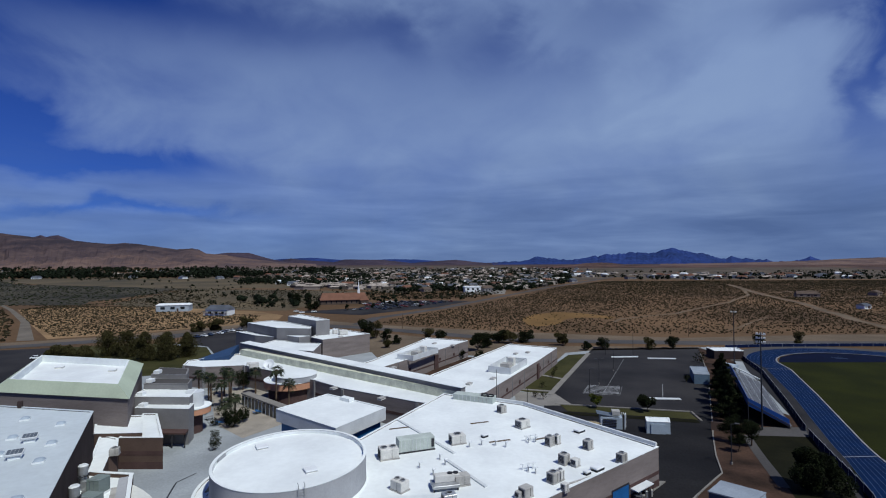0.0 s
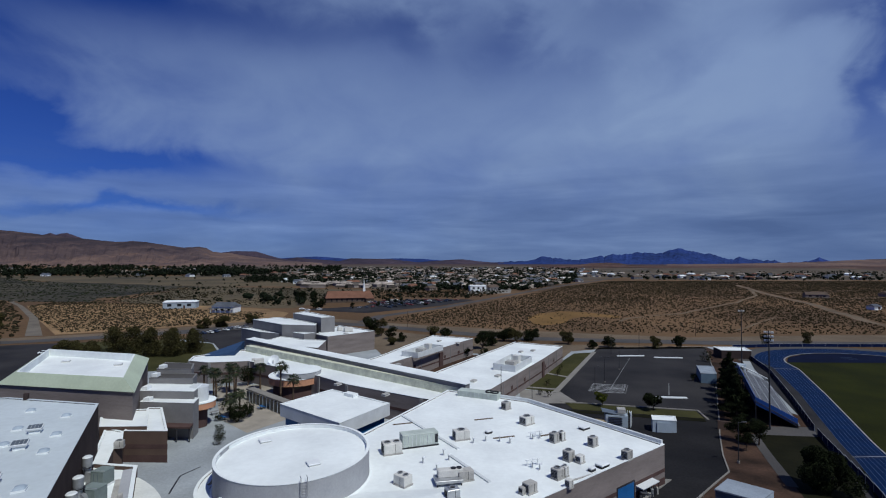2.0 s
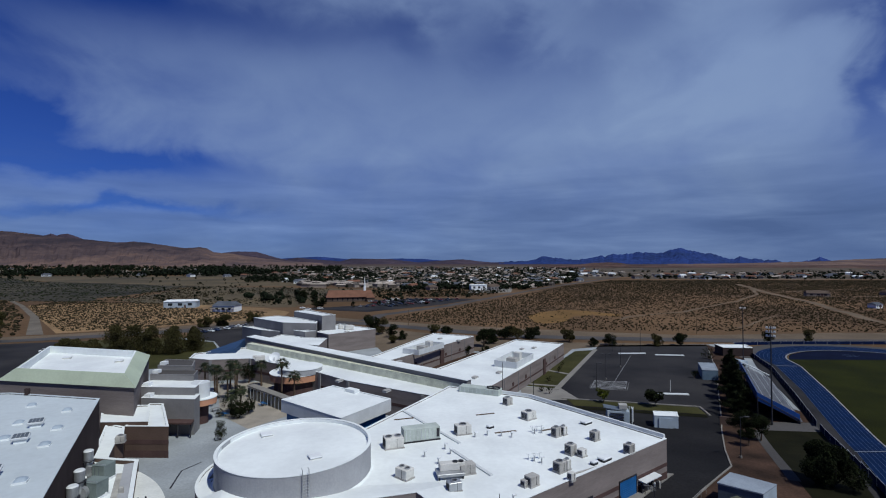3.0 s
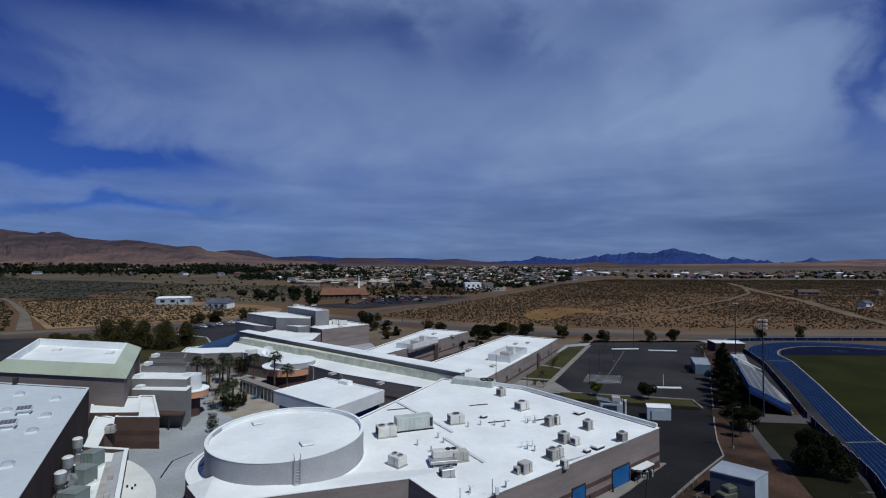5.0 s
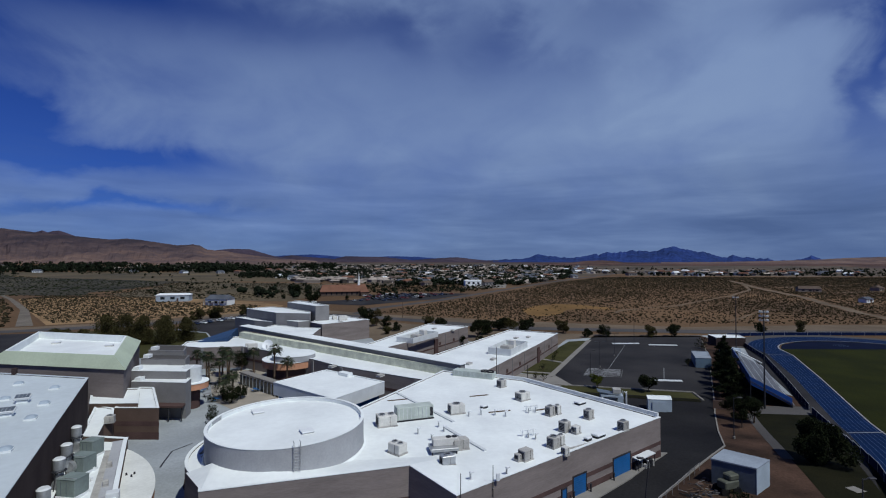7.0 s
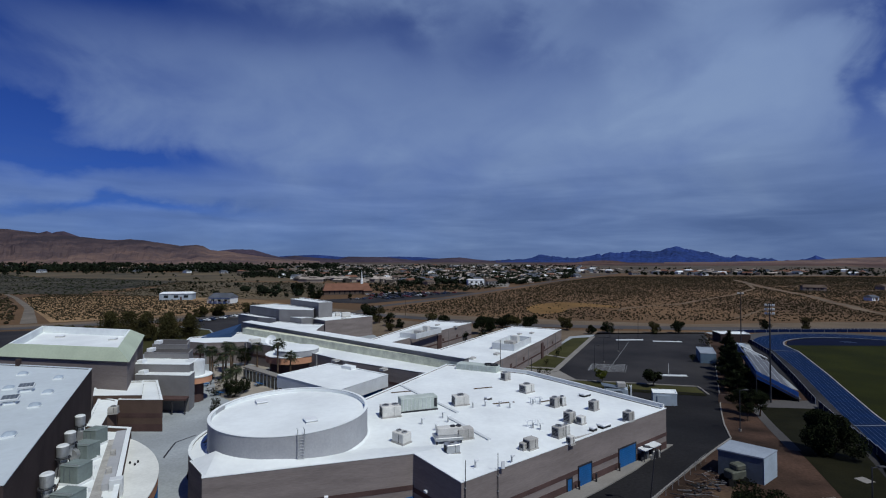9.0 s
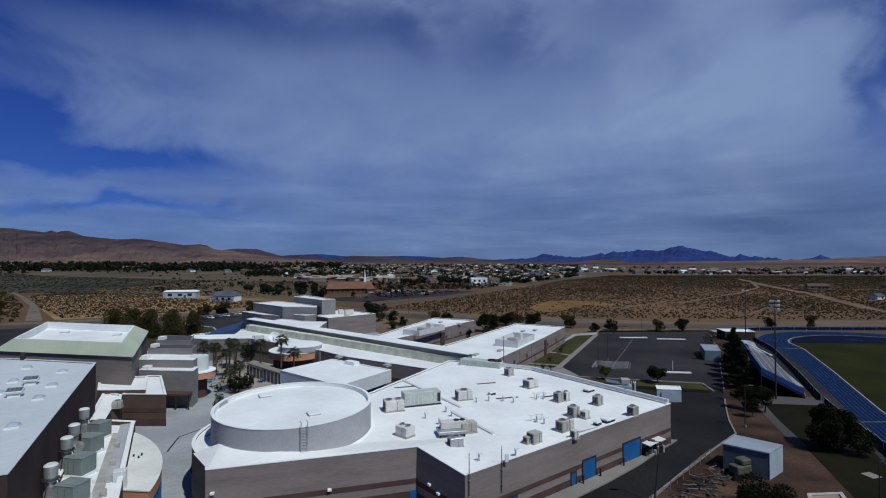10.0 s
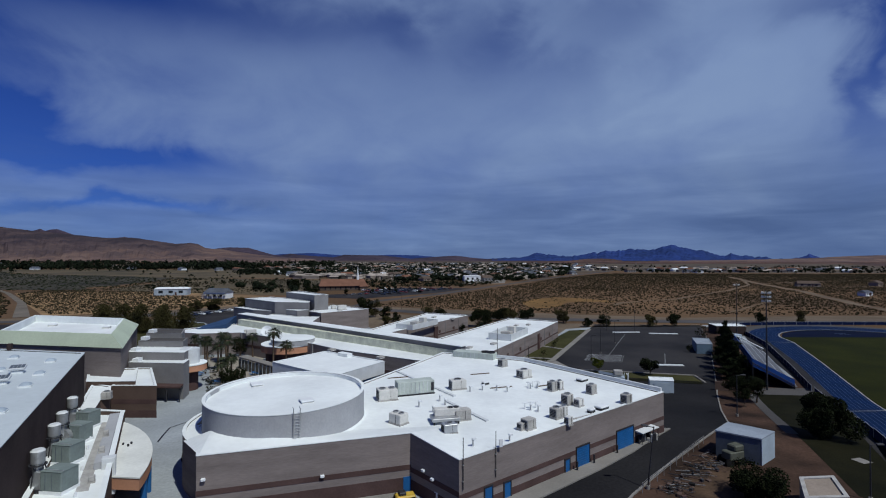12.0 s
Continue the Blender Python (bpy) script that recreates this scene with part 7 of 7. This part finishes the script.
for i, (x, y) in enumerate(((-46.5, 104), (-42.6, 97.6), (-46.8, 99.0), (-60, 126.5), (-41.6, 88.6), (-40.6, 86.0), (-43.0, 91.5))):
    broad_tree((x, y, 0.03), 1.8, 1.2, "leaf", "dense dark courtyard shrub", 160 + i, "courtyard shrubs", 300, 0.08)
for i, (x, y, h, r) in enumerate(((-52.2, 126.6, 5.2, 2.4), (-42.6, 98.6, 3.8, 2.2), (-42.0, 101.5, 3.2, 1.8), (-38.6, 109.5, 2.4, 1.6))):
    broad_tree((x, y, 0.03), h, r, "leaf", "dark courtyard tree beside the wall", 170 + i, "courtyard trees", 1800, 0.15, 0.5)
# courtyard tables
for i, (x, y) in enumerate(((-52.5, 106.5), (-49.5, 103.0), (-55.0, 110.5), (-46.2, 99.6), (-50.8, 109.5), (-44.5, 112.0), (-41.0, 107.0))):
    t = thing("picnic_table", (x, y, 0.03), "blue metal picnic table with two benches" if i % 3 == 0 else "grey metal picnic table with two benches", "table", "picnic tables")
    t.rotation_euler[2] = i * 0.9
    t.scale = (0.85, 0.85, 0.85)
    part("tabletop", box(bmesh.new(), (0, 0, 0.7), (1.9, 0.8, 0.07), 0, 0.02), "blue" if i % 3 == 0 else "greywall", t)
    for s in (-0.75, 0.75):
        part("bench", box(bmesh.new(), (0, s, 0.42), (1.9, 0.28, 0.06), 0, 0.02), "blue" if i % 3 == 0 else "greywall", t)
    for s in (-0.7, 0.7):
        part("leg", box(bmesh.new(), (s, 0, 0), (0.08, 1.4, 0.06)), "dark", t)
        part("leg", box(bmesh.new(), (s, 0, 0.02), (0.08, 0.1, 0.7)), "dark", t)

# ---------- vehicles ----------


def car(at, turn, paint, label, group="parked cars"):
    t = thing("car", at, label, "car", group)
    t.rotation_euler[2] = radians(turn)
    t.scale = (0.78, 0.78, 0.78)
    part("body", box(bmesh.new(), (0, 0, 0.32), (4.5, 1.8, 0.68), 0, 0.14), paint, t)
    bm = bmesh.new()
    box(bm, (-0.25, 0, 0.98), (2.4, 1.55, 0.55), 0, 0.05)
    for v in bm.verts:
        if v.co.z > 1.3:
            v.co.x, v.co.y = -0.25 + (v.co.x + 0.25) * 0.72, v.co.y * 0.85
    part("cabin", bm, "glass", t, "dark glazed cabin")
    part("roof", box(bmesh.new(), (-0.25, 0, 1.51), (1.7, 1.3, 0.05), 0, 0.02), paint, t)
    for sx in (-1.4, 1.4):
        for sy in (-0.85, 0.85):
            part("wheel", rod(bmesh.new(), (sx, sy - 0.1, 0.34), (sx, sy + 0.1, 0.34), 0.34, n=12), "tyre", t)
    return t


M["car_blue"] = material("dark_blue_car_paint", (0.02, 0.035, 0.08), 0.3, 0.03, 1, 5, 0, spec=0.6)
M["car_grey"] = material("silver_car_paint", (0.30, 0.31, 0.33), 0.3, 0.03, 1, 5, 0, metal=0.4)
M["car_red"] = material("red_car_paint", (0.16, 0.02, 0.02), 0.3, 0.03, 1, 5, 0, spec=0.6)
protos = [car((-140, 168, 0.03), 20, "white", "white parked car on the asphalt"), car((-60, 330, 0.03), 70, "car_grey", "silver parked car on the asphalt"),
          car((-56, 333, 0.03), 70, "car_blue", "dark blue parked car on the asphalt"), car((-52, 336, 0.03), 70, "car_red", "dark red parked car on the asphalt"), car((-48, 341, 0.03), 70, "dark", "black parked car on the asphalt")]
rc = random.Random(12)
for row in range(7):
    for i in range(11):
        f = i / 10
        x, y = -40 + 46 * f + row * -3.4 + rc.uniform(-1, 1), 332 + 62 * f + row * 6.5 + rc.uniform(-1, 1)
        if rc.random() < 0.9 and y < 400:
            copy_thing(rc.choice(protos + protos[2:] * 2), pose(x, y, 0.03, 0, 0, -30 + rc.choice((0, 180))))
for i in range(9):
    copy_thing(rc.choice(protos[:3]), pose(-108 + 1.2 * i + rc.uniform(-1, 1), 214 + 2.6 * i, 0.04, 0, 0, 150))
for x, y, r in ((-90, 312, 20), (-84, 318, 20), (-96, 320, 20)):
    copy_thing(protos[0], pose(x, y, 0.03, 0, 0, r))

# ---------- houses and town ----------


def gable(bm, l, w, z0, z1, over=0.4):
    a = [bm.verts.new(v) for v in ((-l / 2 - over, -w / 2 - over, z0), (l / 2 + over, -w / 2 - over, z0), (l / 2 + over, w / 2 + over, z0), (-l / 2 - over, w / 2 + over, z0), (-l / 2 - over + 0.15 * w, 0, z1), (l / 2 + over - 0.15 * w, 0, z1))]
    for f in ((0, 1, 5, 4), (1, 2, 5), (2, 3, 4, 5), (3, 0, 4), (3, 2, 1, 0)):
        bm.faces.new([a[i] for i in f])
    return bm


def house(at, turn, l, w, h, wall, roof, label, group="houses", pitch=0.28):
    t = thing("house", at, label, "house", group)
    t.rotation_euler[2] = radians(turn)
    part("wall", box(bmesh.new(), (0, 0, -0.2), (l, w, h + 0.2)), wall, t)
    part("roof", gable(bmesh.new(), l, w, h, h + w * pitch), roof, t)
    for k in range(3):
        part("window", box(bmesh.new(), ((k - 1) * l * 0.3, -w / 2 - 0.02, h * 0.35), (l * 0.13, 0.12, h * 0.4)), "glass", t)
    part("door", box(bmesh.new(), (l * 0.15, -w / 2 - 0.03, 0), (1.1, 0.1, 2.1)), "band", t)
    return t


M["slate"] = material("grey_shingle_roof", (0.09, 0.10, 0.12), 0.9, 0.12, 0.3, 3, 0.1)
M["brown_roof"] = material("brown_shingle_roof", (0.105, 0.08, 0.065), 0.9, 0.12, 0.3, 3, 0.1)
church = thing("church", (-77.5, 381, 0), "long church with red tiled roof and white steeple", "church")
church.rotation_euler[2] = radians(16)
part("wall", box(bmesh.new(), (0, 0, 0), (35, 15, 3.4)), "brown_roof", church, "brown brick wall")
part("roof", gable(bmesh.new(), 35, 15, 3.4, 8.4, 0.9), "redroof", church)
part("porch", box(bmesh.new(), (15, -8.5, 0), (6, 4, 3.0)), "brown_roof", church)
part("porch_roof", gable(bmesh.new(), 6, 4, 3.0, 4.4, 0.5), "redroof", church).location = (15, -8.5, 0)
st = part("steeple", box(bmesh.new(), (11.5, 0, 7.0), (1.9, 1.9, 3.4), 0, 0.05), "white", church, "white steeple with a thin spire")
part("spire", rod(bmesh.new(), (11.5, 0, 10.4), (11.5, 0, 18.2), 0.8, 0.05, 8), "white", st)
for k in range(7):
    part("window", box(bmesh.new(), (-13.5 + k * 3.8, -7.52, 0.9), (1.0, 0.12, 1.9)), "glass", church)
h1 = house((-180.5, 329, 0), 14, 20, 9, 4.2, "metal_roof", "white", "long pale metal building with a white roof", pitch=0.12)
h2 = house((-138, 303, 0), -6, 14, 9, 3.8, "white", "slate", "white house with a grey hip roof and porch")
for k in range(5):
    part("porch_post", box(bmesh.new(), (-6.5 + k * 3.2, -6.6, 0), (0.25, 0.25, 2.8)), "white", h2)
part("porch_roof", box(bmesh.new(), (0, -6.0, 2.8), (15, 2.2, 0.25), 0, 0.05), "slate", h2)
house((30, 516, 0), 10, 17, 9, 5.5, "white", "white", "white metal store building", pitch=0.08)
house((319, 431, 0), -20, 17, 8, 2.8, "tan", "brown_roof", "low desert house with a brown roof")
house((392, 446, 0), 30, 10, 7, 2.8, "tan", "brown_roof", "small tan house in the scrub")
house((281, 328, 0), 20, 7, 5, 2.4, "white", "slate", "small white shed house in the scrub")
kinds = [house((-40 + 9 * i, 560 + 13 * i, 0), 15 * i, 12 + 2 * (i % 3), 8 + (i % 2) * 2, 2.8 + 0.4 * (i % 3), wl, rf, lb, "town houses")
         for i, (wl, rf, lb) in enumerate((("tan", "brown_roof", "tan stucco house with a brown roof"), ("white", "slate", "white house with a grey shingle roof"), ("tan", "redroof", "tan stucco house with a red tile roof"), ("grey", "slate", "grey house with a dark roof"), ("white", "white", "white building with a pale metal roof"), ("greywall", "brown_roof", "grey house with a brown roof")))]


def road_x(y):
    return np.interp(y, (250, 332, 478, 585, 960, 1600), (-44, -6, 69, 124, 341, 712))


rh = random.Random(31)
made = 0
spots = []
for i in range(1500):
    u, q = rh.uniform(-0.34, 0.30), rh.uniform(0, 1)
    y = 1 / (1 / 520 + q * (1 / 1800 - 1 / 520))
    x = u * y
    if x > road_x(y) - 12 and x < road_x(y) + 14 + max(0, 560 - y):
        continue
    if x > road_x(y) and y < 860:
        continue
    if u < -0.1 and y < 620:
        continue
    if made < 150:
        copy_thing(rh.choice(kinds + kinds[:4]), pose(x, y, 0, 0, 0, rh.uniform(0, 180)))
        spots.append((x, y))
        made += 1
for i in range(55):
    u = rh.uniform(0.28, 0.85)
    y = rh.uniform(800, 1050)
    copy_thing(rh.choice(kinds + kinds[:4]), pose(u * y, y, 0, 0, 0, rh.uniform(0, 180)))
    spots.append((u * y, y))
for i in range(34):
    u = rh.uniform(-1.05, -0.3)
    y = rh.uniform(880, 1000) if i % 5 == 0 else rh.uniform(1000, 1600)
    copy_thing(rh.choice(kinds + kinds[:4]), pose(u * y, y, 0, 0, 0, rh.uniform(0, 180)))


def far_houses(n, u0, u1, y0, y1, seed, label):
    """Houses too small and many to tell apart, each with walls and a pitched roof."""
    g = np.random.default_rng(seed)
    u, q = g.uniform(u0, u1, n), g.uniform(0, 1, n)
    y = 1 / (1 / y0 + q * (1 / y1 - 1 / y0))
    x = u * y
    keep = (x < road_x(y) - 14) | (x > road_x(y) + 14) & (y > 830)
    vs, fs = [], []
    for cx, cy in zip(x[keep], y[keep]):
        a, l, w, h = g.uniform(0, 3.14), g.uniform(4, 9), g.uniform(3, 5), g.uniform(2.2, 3.6)
        c, sn, o = math.cos(a), math.sin(a), len(vs)
        for px, py, pz in ((-l, -w, 0), (l, -w, 0), (l, w, 0), (-l, w, 0), (-l, -w, h), (l, -w, h), (l, w, h), (-l, w, h)):
            vs.append((cx + px * c - py * sn, cy + px * sn + py * c, pz))
        fs += [(o, o + 1, o + 5, o + 4), (o + 1, o + 2, o + 6, o + 5), (o + 2, o + 3, o + 7, o + 6), (o + 3, o, o + 4, o + 7)]
        o = len(vs)
        for px, py, pz in ((-l - 0.4, -w - 0.4, h), (l + 0.4, -w - 0.4, h), (l + 0.4, w + 0.4, h), (-l - 0.4, w + 0.4, h), (-l * 0.8, 0, h + 1.3), (l * 0.8, 0, h + 1.3)):
            vs.append((cx + px * c - py * sn, cy + px * sn + py * c, pz))
        fs += [(o, o + 1, o + 5, o + 4), (o + 1, o + 2, o + 5), (o + 2, o + 3, o + 4, o + 5), (o + 3, o, o + 4)]
    me = bpy.data.meshes.new("town_houses")
    me.from_pydata(vs, [], fs)
    me.materials.append(M["house_mix"])
    return tagged(new("town_houses", me), label, "houses", "", "stuff")


far_houses(900, -0.30, 0.24, 560, 1850, 81, "many small pale and brown houses of the far town")
far_houses(70, 0.26, 0.80, 830, 1150, 82, "scattered small houses on the far plain")
far_houses(110, -1.1, -0.28, 1000, 1900, 83, "pale houses among the dark tree belt")


def grove(name, x, y, rad, hgt, mat, label, category, seed, k=12):
    """Many far trees in one mesh, each a loose heap of leaf clumps."""
    g = np.random.default_rng(seed)
    n = len(x)
    d = g.normal(size=(n, k, 3))
    d /= np.linalg.norm(d, axis=2, keepdims=True)
    d *= g.uniform(0.35, 1.0, (n, k, 1))
    p = np.stack([x[:, None] + d[..., 0] * rad[:, None], y[:, None] + d[..., 1] * rad[:, None], hgt[:, None] * (0.52 + 0.46 * d[..., 2])], 2).reshape(-1, 3)
    s = (rad[:, None] * g.uniform(0.3, 0.55, (n, k))).reshape(-1)
    return tagged(new(name, cards(name, p, s, mat, seed=seed)), label, category, "", "stuff")




def belt(n, u0, u1, y0, y1, seed, r0, r1, name, label, keep=None, dense=12):
    g = np.random.default_rng(seed)
    u, q = g.uniform(u0, u1, n), g.uniform(0, 1, n)
    y = 1 / (1 / y0 + q * (1 / y1 - 1 / y0))
    x = u * y
    if keep is not None:
        k = keep(x, y)
        x, y = x[k], y[k]
    rr = g.uniform(r0, r1, len(x))
    return grove(name, x, y, rr, rr * g.uniform(1.2, 2.2, len(x)), "far_leaf", label, "trees", seed, dense)


def off_road(x, y):
    return (x < road_x(y) - 10) | ((x > road_x(y) + 10) & (y > 800))


patch = lambda x, y: np.sin(x * 0.013 + 2) * np.sin(y * 0.009 + x * 0.004) > -0.08
belt(3000, -1.15, -0.22, 930, 2150, 51, 3, 8, "tree_belt", "dense belt of dark trees before the hills", patch)
belt(420, -1.15, -0.2, 760, 1000, 59, 1.5, 4, "tree_belt", "loose dark trees before the belt", lambda x, y: np.sin(x * 0.02 + 1) * np.sin(y * 0.03 + x * 0.01) > 0.25)
belt(620, -0.42, -0.13, 660, 1050, 60, 1.8, 4.2, "tree_belt", "dark trees between the fields and the town", lambda x, y: (np.sin(x * 0.03) * np.sin(y * 0.021 + 1) > -0.35) & ~((x > -0.2 * y) & (y < 700)))
belt(500, -1.1, -0.3, 1000, 1100, 52, 3, 7, "tree_belt", "dense belt of dark trees before the hills", patch)
belt(5300, -0.3, 0.26, 520, 1900, 53, 1.4, 4.0, "town_trees", "dark trees among the houses of the town", lambda x, y: off_road(x, y) & ((x > -0.1 * y) | (y > 640)))
belt(700, 0.24, 0.95, 780, 1300, 54, 1.6, 4, "town_trees", "dark trees round the far houses", patch)
belt(170, -0.16, 0.10, 405, 560, 57, 0.6, 1.9, "town_trees", "dark bushes behind the church", lambda x, y: (x < road_x(y) - 14) & ((y > 412) | (x < -60)), 18)
belt(210, -0.62, -0.06, 345, 900, 55, 0.6, 2.0, "field_trees", "scattered dark trees beyond the road", lambda x, y: (x < road_x(y) - 30) & ~((x > -100) & (y < 490)) & ~((x < -150) & (y < 360)), 20)
belt(14, -0.16, -0.04, 345, 410, 58, 0.8, 1.8, "car_park_trees", "dark trees among the parked cars", lambda x, y: (x < road_x(y) - 12), 40)
belt(26, -0.42, -0.22, 345, 440, 56, 1.6, 3.4, "church_trees", "dark trees round the church", lambda x, y: (x < -90), 60)
for i, (x, y, h, r) in enumerate(((-86, 330, 7, 4.0), (-89, 326, 5.5, 3.2), (-64, 325, 4.5, 1.8), (-112, 372, 9, 4.4), (-104, 380, 8, 3.6))):
    broad_tree((x, y, 0), h, r, "leaf", "dark leafy tree beside the church", 300 + i, "church trees", 1200, 0.1)
# tall poles along the road
for i in range(9):
    x, y = -20 + 42 * i, 262 - 7 * i + 0.06 * (i - 4) ** 2 * 8
    solo("utility_pole", rod(bmesh.new(), (x, y - 30, 0), (x, y - 30, 7.5), 0.12, 0.09), "bark", "brown wooden utility pole by the road", "pole")

x, y = scatter([(-330, 600), (-70, 520), (-104, 400), (-112, 338), (-150, 345), (-200, 352), (-270, 380), (-290, 480)], 9000, 61)
n = len(x)
thin = rng0.uniform(size=n) < np.clip(0.45 + 0.5 * np.sin(x * 0.05 + 1) * np.sin(y * 0.033), 0.05, 0.9)
x, y = x[thin], y[thin]
n = len(x)
blobs("field_scrub", x, y, 0.4 + 0.9 * rng0.uniform(0, 1, n) ** 2, rng0.uniform(0.3, 1.0, n), "shrub", "low dry scrub on the field behind the houses", "scrub", 62)
x, y = scatter([(-70, 520), (-104, 410), (-60, 412), (-10, 425), (30, 440), (60, 500), (20, 560)], 2600, 63)
n = len(x)
blobs("field_scrub", x, y, 0.4 + 1.0 * rng0.uniform(0, 1, n) ** 2, rng0.uniform(0.4, 1.2, n), "shrub", "low dry scrub behind the church car park", "scrub", 64)

# ---------- from plan units to metres ----------
for ob in list(scene.objects):
    if ob.parent is None and ob not in (cam, sun) and ob.get("category") != "hills":
        ob.location, ob.scale = ob.location * SCALE, ob.scale * SCALE
